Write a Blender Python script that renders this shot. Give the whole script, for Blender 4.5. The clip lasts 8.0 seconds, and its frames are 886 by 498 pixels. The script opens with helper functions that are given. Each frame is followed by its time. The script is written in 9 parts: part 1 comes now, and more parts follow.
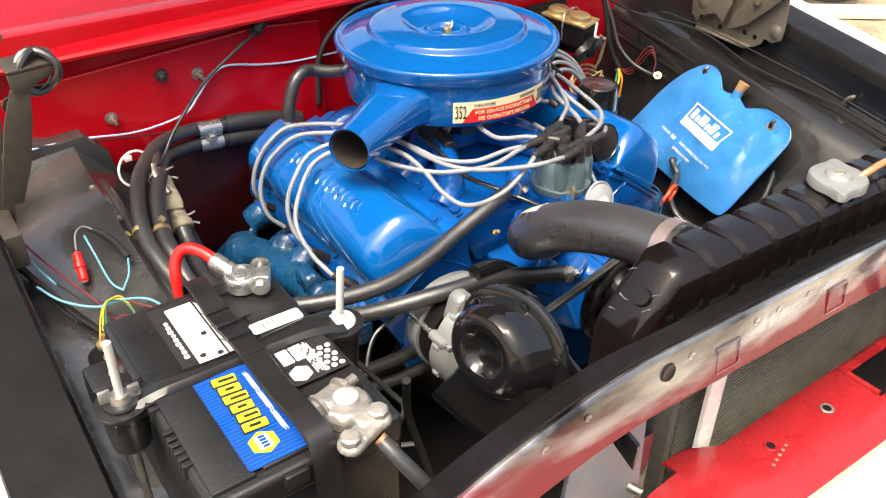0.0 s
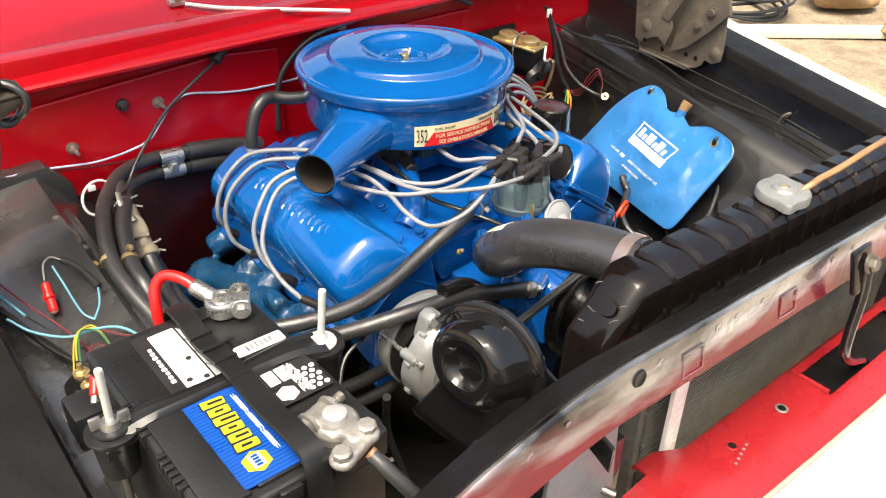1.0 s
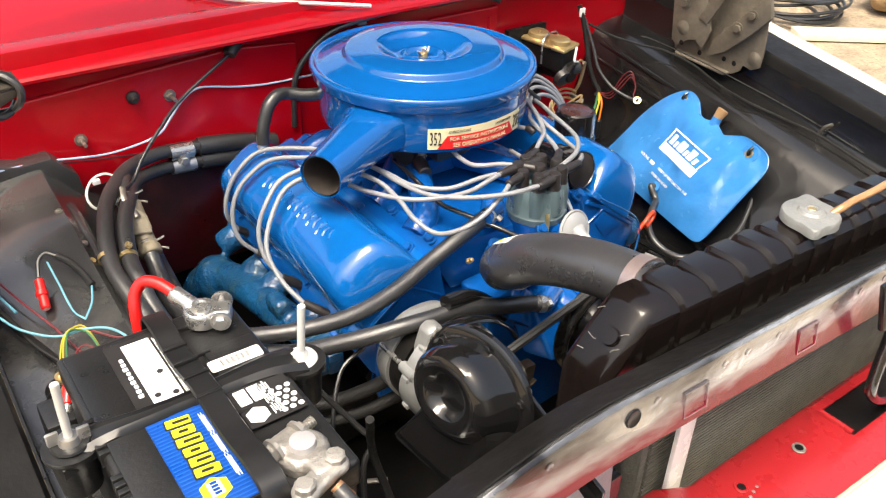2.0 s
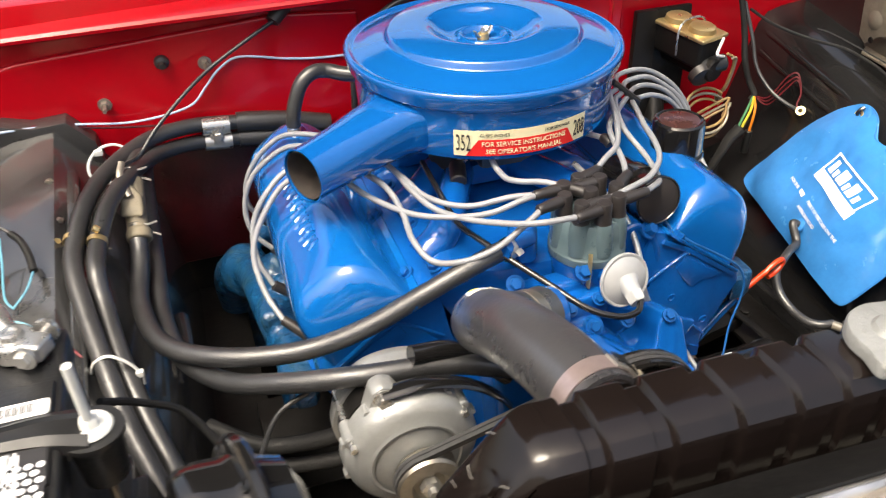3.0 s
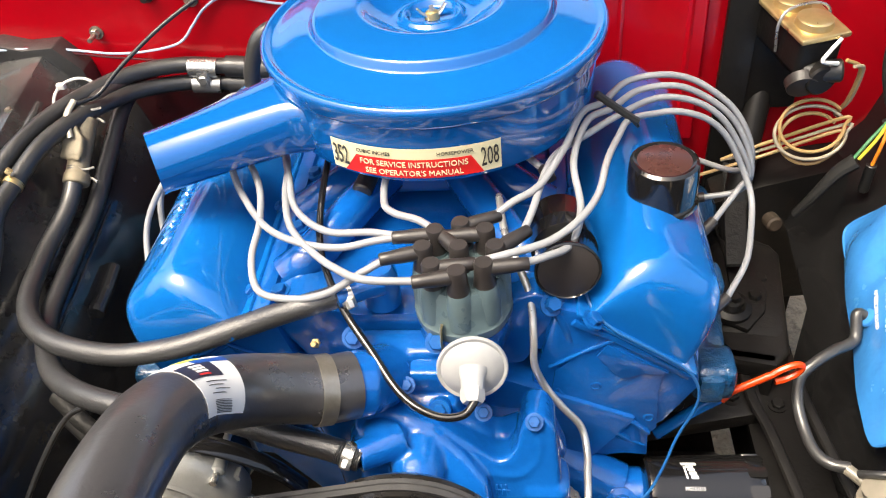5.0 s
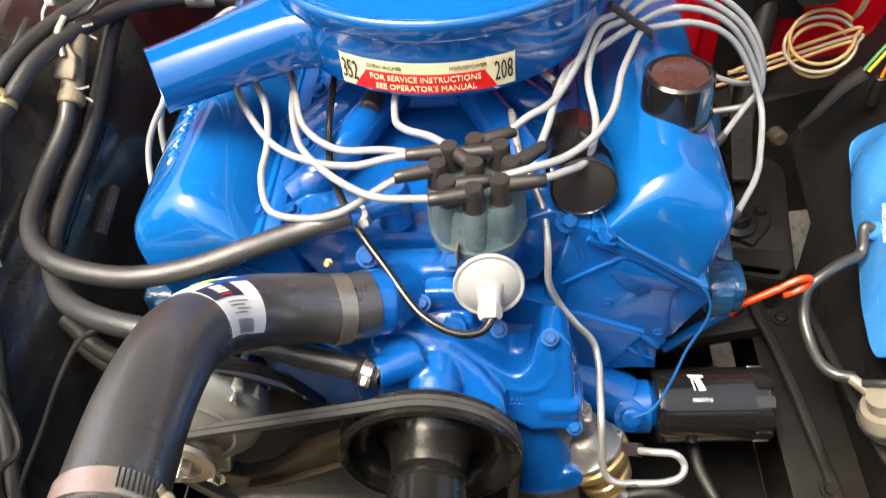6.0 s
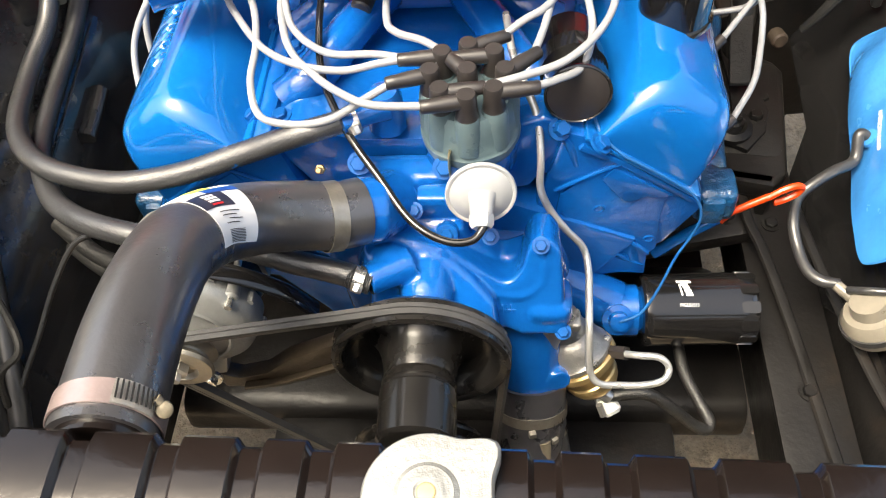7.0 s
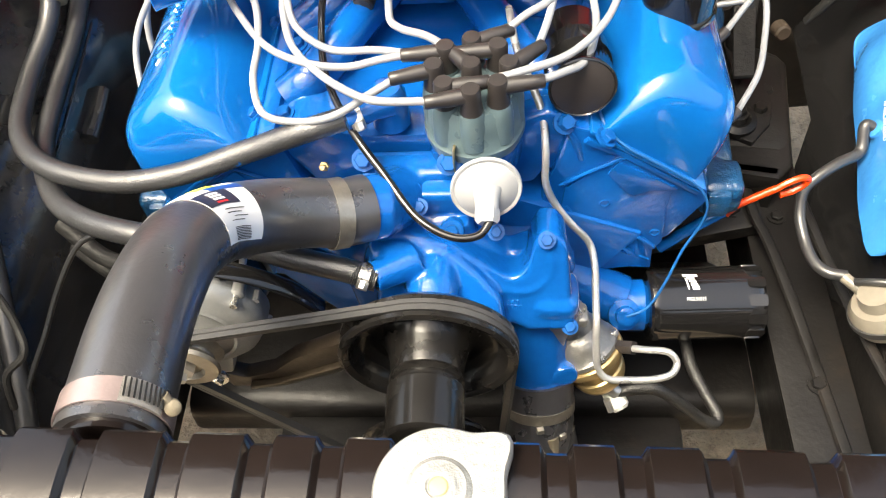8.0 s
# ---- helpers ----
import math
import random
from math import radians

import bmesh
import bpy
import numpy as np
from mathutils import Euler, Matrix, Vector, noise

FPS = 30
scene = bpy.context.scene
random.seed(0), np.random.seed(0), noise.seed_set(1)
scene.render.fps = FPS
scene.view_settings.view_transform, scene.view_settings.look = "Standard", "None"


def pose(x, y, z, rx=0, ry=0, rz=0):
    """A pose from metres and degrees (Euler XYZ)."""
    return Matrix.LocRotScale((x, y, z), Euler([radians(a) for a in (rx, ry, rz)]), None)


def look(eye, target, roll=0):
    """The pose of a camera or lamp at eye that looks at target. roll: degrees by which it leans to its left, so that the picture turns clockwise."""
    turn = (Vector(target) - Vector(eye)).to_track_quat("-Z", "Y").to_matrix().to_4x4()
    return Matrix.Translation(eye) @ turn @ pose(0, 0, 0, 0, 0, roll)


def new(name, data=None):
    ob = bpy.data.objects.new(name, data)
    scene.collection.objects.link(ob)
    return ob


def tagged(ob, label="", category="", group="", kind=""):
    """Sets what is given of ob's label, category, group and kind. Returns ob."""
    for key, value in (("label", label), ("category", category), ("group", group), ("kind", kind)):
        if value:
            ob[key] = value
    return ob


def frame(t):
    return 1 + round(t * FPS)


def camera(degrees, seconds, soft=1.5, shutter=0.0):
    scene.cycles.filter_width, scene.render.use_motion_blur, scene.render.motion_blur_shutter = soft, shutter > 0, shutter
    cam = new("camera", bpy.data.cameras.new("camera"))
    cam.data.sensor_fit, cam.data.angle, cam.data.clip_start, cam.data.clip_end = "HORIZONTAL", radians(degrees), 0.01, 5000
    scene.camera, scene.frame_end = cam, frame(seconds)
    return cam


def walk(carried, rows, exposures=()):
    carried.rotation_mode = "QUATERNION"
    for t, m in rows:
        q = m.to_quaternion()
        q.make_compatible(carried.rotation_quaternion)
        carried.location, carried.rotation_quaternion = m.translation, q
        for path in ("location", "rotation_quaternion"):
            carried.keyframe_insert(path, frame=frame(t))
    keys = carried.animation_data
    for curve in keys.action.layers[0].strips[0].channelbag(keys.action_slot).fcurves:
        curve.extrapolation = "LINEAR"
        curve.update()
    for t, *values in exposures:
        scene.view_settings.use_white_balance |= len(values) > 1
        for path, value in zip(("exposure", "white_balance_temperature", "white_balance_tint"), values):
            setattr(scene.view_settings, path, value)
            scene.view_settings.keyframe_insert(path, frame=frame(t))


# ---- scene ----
cam = camera(56.3, 8.0, 1.1, 0.2)
PATH = [
    (0, (-0.855, -1.178, 1.656), (0.115, 0.167, 0.539), 0.4),
    (0.5, (-0.891, -1.185, 1.674), (0.153, 0.121, 0.577), 1.0),
    (1, (-0.899, -1.183, 1.675), (0.191, 0.105, 0.6), 1.2),
    (1.2, (-0.898, -1.183, 1.678), (0.197, 0.101, 0.604), 1.4),
    (2.3, (-0.732, -1.158, 1.652), (0.15, 0.256, 0.546), 1.0),
    (2.5, (-0.65, -1.149, 1.638), (0.111, 0.328, 0.524), 0.2),
    (3, (-0.422, -1.085, 1.586), (0.084, 0.475, 0.442), -1.6),
    (3.3, (-0.266, -1.021, 1.554), (0.171, 0.537, 0.379), -0.9),
    (3.5, (-0.163, -0.976, 1.543), (0.2, 0.579, 0.339), -1.5),
    (3.7, (-0.079, -0.945, 1.534), (0.179, 0.598, 0.291), -2.2),
    (4, (0.026, -0.932, 1.528), (0.063, 0.584, 0.224), -4.2),
    (4.5, (0.121, -0.914, 1.585), (-0.064, 0.576, 0.263), -5.8),
    (4.7, (0.12, -0.903, 1.586), (-0.094, 0.585, 0.267), -6.3),
    (5.8, (0.078, -0.897, 1.572), (-0.112, 0.533, 0.185), -6.7),
    (6, (0.078, -0.898, 1.578), (-0.099, 0.458, 0.119), -6.6),
    (6.5, (0.082, -0.892, 1.587), (-0.087, 0.294, -0.012), -6.8),
    (7, (0.08, -0.888, 1.587), (-0.085, 0.272, -0.034), -6.8),
    (7.5, (0.078, -0.889, 1.586), (-0.089, 0.266, -0.037), -7.1),
    (8, (0.076, -0.889, 1.582), (-0.094, 0.27, -0.039), -7.7),
]
walk(cam, [(t, look(eye, target, roll)) for t, eye, target, roll in PATH], [(0.0, 1.33, 7050, 6), (1.2, 1.19, 7050, 6), (2.5, 1.28, 7100, 7), (3.0, 1.30, 7150, 7), (4.5, 1.66, 7200, 7), (6.0, 1.70, 7300, 6), (8.0, 2.06, 7300, 4)])

# ---- light ----
world = bpy.data.worlds.new("sky")
scene.world = world
world.use_nodes = True
wn = world.node_tree
sky = wn.nodes.new("ShaderNodeTexSky")
sky.sky_type = "NISHITA"
sky.sun_disc = False
sky.sun_elevation, sky.sun_rotation = radians(67), radians(238)
sky.air_density, sky.dust_density = 1.0, 8.0
wn.links.new(sky.outputs[0], wn.nodes["Background"].inputs[0])
wn.nodes["Background"].inputs[1].default_value = 0.148
sun = new("sun", bpy.data.lights.new("sun", "SUN"))
sun.data.energy, sun.data.angle, sun.data.color = 1.7, radians(28), (1.0, 0.97, 0.93)
SUN_FROM = Vector((-0.36, -0.22, 1.0))
sun.matrix_world = look(SUN_FROM, (0, 0, 0))


# ---- building helpers ----
ORIGIN = {}


def thing(name, loc, label, category, group="", kind=""):
    ob = new(name)
    ob.location = loc
    ob.empty_display_size = 0.02
    ORIGIN[ob.name] = Vector(loc)
    return tagged(ob, label, category, group, kind)


def finish(name, bm, material, origin, angle):
    bmesh.ops.recalc_face_normals(bm, faces=bm.faces)
    bm.transform(Matrix.Translation(-origin))
    me = bpy.data.meshes.new(name)
    bm.to_mesh(me)
    bm.free()
    for p in me.polygons:
        p.use_smooth = True
    me.set_sharp_from_angle(angle=radians(angle))
    me.materials.append(material)
    return me


def part(name, bm, material, parent, label="", angle=38):
    o = ORIGIN[parent.name]
    ob = new(name, finish(name, bm, material, o, angle))
    ob.parent = parent
    ORIGIN[ob.name] = o
    return tagged(ob, label)


def single(name, bm, material, label, category, group="", kind="", angle=38):
    bm.verts.ensure_lookup_table()
    xs = np.array([v.co[:] for v in bm.verts])
    o = Vector(((xs[:, 0].min() + xs[:, 0].max()) / 2, (xs[:, 1].min() + xs[:, 1].max()) / 2, xs[:, 2].min()))
    ob = new(name, finish(name, bm, material, o, angle))
    ob.location = o
    ORIGIN[ob.name] = o
    return tagged(ob, label, category, group, kind)


def glide(pts, per=6):
    """A smooth curve through the given points."""
    p = [Vector(q) for q in pts]
    if len(p) == 2:
        return [p[0].lerp(p[1], i / per) for i in range(per + 1)]
    p = [p[0] * 2 - p[1]] + p + [p[-1] * 2 - p[-2]]
    out = []
    for a, b, c, d in zip(p, p[1:], p[2:], p[3:]):
        for i in range(per):
            t = i / per
            out.append(0.5 * (2 * b + (c - a) * t + (2 * a - 5 * b + 4 * c - d) * t * t + (3 * b - a - 3 * c + d) * t ** 3))
    return out + [p[-2]]


def sweep(path, r, segs=12, bm=None, squash=1.0, hollow=False):
    """A tube along a path; r: one radius, or one for the start and one for the end, or a function of 0..1."""
    bm = bm or bmesh.new()
    n = len(path)
    rad = r if callable(r) else (lambda s: r[0] + (r[1] - r[0]) * s) if isinstance(r, tuple) else (lambda s: r)
    rings, side = [], None
    for i, p in enumerate(path):
        d = (path[min(i + 1, n - 1)] - path[max(i - 1, 0)]).normalized()
        if side is None:
            side = d.cross(Vector((0, 0, 1)) if abs(d.z) < 0.9 else Vector((1, 0, 0))).normalized()
        side = (side - d * side.dot(d)).normalized()
        up = side.cross(d)
        k = rad(i / max(n - 1, 1))
        rings.append([bm.verts.new(p + k * (math.cos(a) * side + squash * math.sin(a) * up)) for a in np.linspace(0, 2 * math.pi, segs, endpoint=False)])
    for a, b in zip(rings, rings[1:]):
        for j in range(segs):
            bm.faces.new((a[j], a[(j + 1) % segs], b[(j + 1) % segs], b[j]))
    if not hollow:
        bm.faces.new(rings[0][::-1])
        bm.faces.new(rings[-1])
    return bm


def tube(pts, r, segs=12, per=6, bm=None, squash=1.0):
    return sweep(glide(pts, per), r, segs, bm, squash)


def basis(axis, spin=(0, 0, 1)):
    w = Vector(axis).normalized()
    u = Vector(spin).cross(w)
    if u.length < 1e-3:
        u = Vector((1, 0, 0)).cross(w) if abs(w.x) < 0.9 else Vector((0, 1, 0)).cross(w)
    u.normalize()
    return u, w.cross(u), w


def lathe(profile, centre=(0, 0, 0), axis=(0, 0, 1), segs=40, bm=None, wave=None):
    """A turned form: profile rows of (radius, height along axis)."""
    bm = bm or bmesh.new()
    u, v, w = basis(axis)
    c = Vector(centre)
    rings = []
    for r, h in profile:
        if r < 1e-6:
            rings.append([bm.verts.new(c + w * h)])
        else:
            rings.append([bm.verts.new(c + w * h + (r * (wave(a) if wave else 1)) * (math.cos(a) * u + math.sin(a) * v)) for a in np.linspace(0, 2 * math.pi, segs, endpoint=False)])
    for a, b in zip(rings, rings[1:]):
        for j in range(segs):
            k = (j + 1) % segs
            if len(a) == 1 and len(b) == 1:
                continue
            if len(a) == 1:
                bm.faces.new((a[0], b[k], b[j]))
            elif len(b) == 1:
                bm.faces.new((a[j], a[k], b[0]))
            else:
                bm.faces.new((a[j], a[k], b[k], b[j]))
    if len(rings[0]) > 2 and len(rings[-1]) > 2:
        for j in range(segs):
            k = (j + 1) % segs
            bm.faces.new((rings[-1][j], rings[-1][k], rings[0][k], rings[0][j]))
    else:
        for ring in (rings[0], rings[-1]):
            if len(ring) > 2:
                bm.faces.new(ring)
    return bm


def rod(a, b, r, segs=14, bm=None, bevel=0.0):
    a, b = Vector(a), Vector(b)
    h = (b - a).length
    e = min(bevel, r * 0.6, h * 0.4)
    prof = [(0, 0), (r, 0), (r, h), (0, h)] if not e else [(0, 0), (r - e, 0), (r, e), (r, h - e), (r - e, h), (0, h)]
    return lathe(prof, a, b - a, segs, bm)


def hexbolt(p, axis, r=0.008, h=0.007, washer=True, bm=None):
    bm = bm or bmesh.new()
    if washer:
        lathe([(0, -0.002), (r * 1.45, -0.002), (r * 1.45, 0.0015), (0, 0.0015)], p, axis, 18, bm)
    lathe([(0, 0), (r, 0), (r, h * 0.85), (r * 0.86, h), (0, h)], p, axis, 6, bm)
    return bm


def soften(bm, width, segments=2, angle=25):
    if width > 0:
        bm.normal_update()
        edges = [e for e in bm.edges if len(e.link_faces) == 2 and e.calc_face_angle(0) > radians(angle)]
        bmesh.ops.bevel(bm, geom=edges, offset=width, segments=segments, profile=0.6, affect="EDGES", clamp_overlap=True)
    return bm


def block(centre, size, bevel=0.0, m=None, segments=2):
    bm = bmesh.new()
    bmesh.ops.create_cube(bm, size=1.0)
    bm.transform(Matrix.Diagonal((*size, 1)))
    soften(bm, bevel, segments)
    bm.transform(Matrix.Translation(centre) @ (m or Matrix()))
    return bm


def prism(points, push, bevel=0.0, segments=2):
    """A slab with the outline given in space, pushed out along a vector."""
    bm = bmesh.new()
    a = [bm.verts.new(p) for p in points]
    b = [bm.verts.new(Vector(p) + Vector(push)) for p in points]
    n = len(a)
    bm.faces.new(a)
    bm.faces.new(b[::-1])
    for i in range(n):
        bm.faces.new((a[i], b[i], b[(i + 1) % n], a[(i + 1) % n]))
    bmesh.ops.recalc_face_normals(bm, faces=bm.faces)
    return soften(bm, bevel, segments)


def merge(*bms):
    out = bms[0]
    for other in bms[1:]:
        me = bpy.data.meshes.new("scratch")
        other.to_mesh(me)
        other.free()
        out.from_mesh(me)
        bpy.data.meshes.remove(me)
    return out


def fused(name, bms, material, parent, label="", voxel=0.004, rounds=6, angle=60):
    """Several closed forms grown together like a casting, with rounded inner corners."""
    ob = part(name, merge(*bms), material, parent, label, angle)
    m = ob.modifiers.new("cast", "REMESH")
    m.mode, m.voxel_size, m.use_smooth_shade = "VOXEL", voxel, True
    m = ob.modifiers.new("round", "SMOOTH")
    m.factor, m.iterations = 0.5, rounds
    return ob


def ball(c, r, squash=(1, 1, 1)):
    bm = bmesh.new()
    bmesh.ops.create_icosphere(bm, subdivisions=3, radius=r)
    bm.transform(Matrix.Translation(c) @ Matrix.Diagonal((*squash, 1)))
    return bm


def sheet(rows, thick):
    """A bent sheet through rows of points, with thickness."""
    bm = bmesh.new()
    grid = [[bm.verts.new(p) for p in row] for row in rows]
    faces = []
    for a, b in zip(grid, grid[1:]):
        for i in range(len(a) - 1):
            faces.append(bm.faces.new((a[i], a[i + 1], b[i + 1], b[i])))
    bmesh.ops.recalc_face_normals(bm, faces=faces)
    if thick:
        bmesh.ops.solidify(bm, geom=faces, thickness=thick)
    return bm


def lettering(text, size, m, depth=0.0006, bend=None, stretch=1.0):
    """Words in the built-in font as a thin mesh, centred, put in place by m; bend maps points."""
    cu = bpy.data.curves.new("words", "FONT")
    cu.body, cu.size, cu.align_x, cu.align_y, cu.extrude, cu.resolution_u = text, size, "CENTER", "CENTER", depth, 2
    ob = bpy.data.objects.new("words", cu)
    scene.collection.objects.link(ob)
    bpy.context.view_layer.update()
    me = bpy.data.meshes.new_from_object(ob.evaluated_get(bpy.context.evaluated_depsgraph_get()))
    bpy.data.objects.remove(ob)
    bpy.data.curves.remove(cu)
    bm = bmesh.new()
    bm.from_mesh(me)
    bpy.data.meshes.remove(me)
    bm.transform(Matrix.Diagonal((stretch, 1, 1, 1)))
    if bend:
        for v in bm.verts:
            v.co = bend(v.co)
    else:
        bm.transform(m)
    return bm


def plane_m(origin, u, v):
    """A pose whose x runs along u and y along v."""
    u, v = Vector(u).normalized(), Vector(v)
    w = u.cross(v).normalized()
    v = w.cross(u)
    return Matrix(((u.x, v.x, w.x, origin[0]), (u.y, v.y, w.y, origin[1]), (u.z, v.z, w.z, origin[2]), (0, 0, 0, 1)))


def plate(m, x0, y0, x1, y1, thick=0.0006, r=0.0, z=0.0):
    """A thin flat piece in the plane of m, with rounded corners."""
    pts = []
    for cx, cy, a0 in ((x1 - r, y1 - r, 0), (x0 + r, y1 - r, 90), (x0 + r, y0 + r, 180), (x1 - r, y0 + r, 270)):
        for a in ((0, 30, 60, 90) if r else (0,)):
            t = radians(a0 + a)
            pts.append(m @ Vector((cx + r * math.cos(t), cy + r * math.sin(t), z)))
    return prism(pts, (m.to_3x3() @ Vector((0, 0, thick))))


# ---- materials ----
TONE = 1.35  # common lift of the paint and rubber colours


def mat(name, col, rough=0.4, metal=0.0, var=0.12, scale=7.0, bump=0.0, bscale=90.0, coat=0.0, dirt=None, amount=0.0, dscale=14.0, spread=0.1, spec=0.5):
    if metal < 0.3 and min(col) < 0.4:
        col = [min(0.62, c * TONE) for c in col]
        dirt = dirt and [min(0.62, c * TONE) for c in dirt]
    m = bpy.data.materials.new(name)
    m.use_nodes = True
    nt = m.node_tree
    N, L = nt.nodes, nt.links
    b = N["Principled BSDF"]
    tc = N.new("ShaderNodeTexCoord")
    def noise_at(s, detail=4.0, rough_=0.6):
        n = N.new("ShaderNodeTexNoise")
        n.inputs["Scale"].default_value, n.inputs["Detail"].default_value, n.inputs["Roughness"].default_value = s, detail, rough_
        L.new(tc.outputs["Object"], n.inputs["Vector"])
        return n.outputs["Fac"]
    def ramp(fac, a, c, lo=0.3, hi=0.7):
        r = N.new("ShaderNodeValToRGB")
        r.color_ramp.elements[0].position, r.color_ramp.elements[1].position = lo, hi
        r.color_ramp.elements[0].color, r.color_ramp.elements[1].color = (*a, 1), (*c, 1)
        L.new(fac, r.inputs[0])
        return r.outputs[0]
    def mix(fac, a, c, blend="MIX"):
        x = N.new("ShaderNodeMix")
        x.data_type, x.blend_type = "RGBA", blend
        for sock, val in ((x.inputs[0], fac), (x.inputs[6], a), (x.inputs[7], c)):
            if hasattr(val, "is_linked"):
                L.new(val, sock)
            else:
                sock.default_value = val if isinstance(val, float) else (*val, 1)
        return x.outputs[2]
    base = ramp(noise_at(scale), [c * (1 - var) for c in col], [min(1, c * (1 + var)) for c in col])
    fine = ramp(noise_at(scale * 14, 3), (1 - var * 0.6,) * 3, (1.0,) * 3)
    base = mix(1.0, base, fine, "MULTIPLY")
    if dirt and amount:
        mask = ramp(noise_at(dscale, 8, 0.7), (0, 0, 0), (1, 1, 1), 1 - amount - spread, 1 - amount + spread)
        base = mix(mask, base, dirt)
    L.new(base, b.inputs["Base Color"])
    rr = ramp(noise_at(scale * 3, 5), (max(0.02, rough * 0.75),) * 3, (min(1, rough * 1.3),) * 3)
    L.new(rr, b.inputs["Roughness"])
    b.inputs["Metallic"].default_value = metal
    b.inputs["Specular IOR Level"].default_value = spec
    b.inputs["Coat Weight"].default_value = coat
    b.inputs["Coat Roughness"].default_value = 0.08
    if bump:
        bn = N.new("ShaderNodeBump")
        bn.inputs["Strength"].default_value, bn.inputs["Distance"].default_value = 1.0, bump
        L.new(noise_at(bscale, 4), bn.inputs["Height"])
        L.new(bn.outputs[0], b.inputs["Normal"])
    return m


BLUE = mat("blue engine enamel", (0.0002, 0.068, 0.250), 0.12, var=0.05, bump=0.0005, bscale=30, coat=1.0, spec=0.25)
CAST = mat("blue paint on castings", (0.0002, 0.056, 0.238), 0.17, var=0.14, bump=0.0010, bscale=90, coat=0.7, dirt=(0.001, 0.028, 0.11), amount=0.25, dscale=30, spec=0.35)
BOLTBLUE = mat("blue painted bolt heads", (0.0002, 0.050, 0.195), 0.42, var=0.2, bump=0.0006, bscale=150, coat=0.1, spec=0.2, dirt=(0.001, 0.025, 0.09), amount=0.3, dscale=120)
LIDBLUE = mat("smooth blue lid paint", (0.0002, 0.060, 0.225), 0.10, var=0.03, bump=0.0003, bscale=25, coat=1.0, spec=0.3)
TEAL = mat("faded blue manifold paint", (0.003, 0.045, 0.12), 0.3, var=0.4, bump=0.006, bscale=55, coat=0.4, dirt=(0.02, 0.045, 0.05), amount=0.40, dscale=22)
RED = mat("red body paint", (0.27, 0.0014, 0.006), 0.2, var=0.06, bump=0.0004, bscale=14, coat=0.12, dirt=(0.13, 0.0025, 0.005), amount=0.2, dscale=9, spec=0.3)
# body red made pinker, with pale patches, to hold the sky sheen in its colour
PANELRED = mat("red grille panel paint with sheen tint", (0.225, 0.010, 0.013), 0.28, var=0.08, bump=0.0005, bscale=14, coat=0.35, dirt=(0.26, 0.03, 0.03), amount=0.25, dscale=7, spread=0.2)
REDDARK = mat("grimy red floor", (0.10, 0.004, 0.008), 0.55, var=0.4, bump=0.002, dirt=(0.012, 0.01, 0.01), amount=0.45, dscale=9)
WHITE = mat("white body paint", (0.80, 0.79, 0.77), 0.25, var=0.04, coat=0.5)
# the pale mottling is dust plus the passenger apron's grey sheen, put into the colour
BLACK = mat("black panel paint with dust and sheen tone", (0.018, 0.018, 0.0185), 0.2, var=0.3, bump=0.0022, bscale=9, coat=0.6, spec=0.8, dirt=(0.056, 0.055, 0.053), amount=0.38, dscale=9, spread=0.22)
# darker copy of the panel black for the driver side, which shows no sheen
APRONBLK = mat("black panel paint without sheen tone", (0.0068, 0.0067, 0.0069), 0.20, var=0.3, bump=0.0020, bscale=9, coat=0.4, spec=0.4, dirt=(0.010, 0.0095, 0.0095), amount=0.12, dscale=14)
TANK = mat("semi-gloss black tank paint", (0.0062, 0.0044, 0.0040), 0.17, var=0.3, bump=0.0005, bscale=40, coat=0.3, dirt=(0.10, 0.082, 0.07), amount=0.07, dscale=160, spread=0.03, spec=0.25)
GLOSSBLK = mat("gloss black steel", (0.0062, 0.0060, 0.0062), 0.10, var=0.2, bump=0.0003, bscale=30, coat=0.45, spec=0.4)
PULLEYBLK = mat("worn black pulley paint", (0.0070, 0.0064, 0.0060), 0.26, var=0.25, bump=0.0003, bscale=40, coat=0.12, spec=0.4, dirt=(0.03, 0.024, 0.017), amount=0.12, dscale=24)
FLATBLK = mat("dull black under-body", (0.0062, 0.0058, 0.0056), 0.38, var=0.4, bump=0.0010, bscale=50, dirt=(0.016, 0.012, 0.009), amount=0.32, dscale=9, spec=0.2)
HEATER = mat("ribbed heater hose rubber", (0.018, 0.0183, 0.0195), 0.36, var=0.3, bump=0.0007, bscale=420, coat=0.25, spec=0.8, dirt=(0.045, 0.044, 0.043), amount=0.2, dscale=40)
BELT = mat("grey-black belt rubber", (0.032, 0.032, 0.033), 0.5, var=0.3, bump=0.0006, bscale=200, spec=0.25, dirt=(0.06, 0.058, 0.055), amount=0.25, dscale=60)
CABLE = mat("dark cable sheath", (0.014, 0.014, 0.0145), 0.3, var=0.2, bump=0.0003)
PINKSTEEL = mat("pinkish plated clamp steel", (0.42, 0.33, 0.32), 0.33, 0.7, var=0.2, bump=0.0004)
LINE = mat("bright steel fuel pipe", (0.50, 0.50, 0.49), 0.3, 0.7, var=0.2, bump=0.0004)
RUBBER = mat("black hose rubber", (0.022, 0.022, 0.0225), 0.36, var=0.25, bump=0.0005, bscale=160, coat=0.2, spec=0.6, dirt=(0.06, 0.058, 0.056), amount=0.16, dscale=30)
HOSE = mat("moulded radiator hose rubber", (0.026, 0.0255, 0.028), 0.30, var=0.2, bump=0.0008, bscale=50, coat=0.25, spec=1.0, dirt=(0.06, 0.06, 0.064), amount=0.2, dscale=40, spread=0.06)
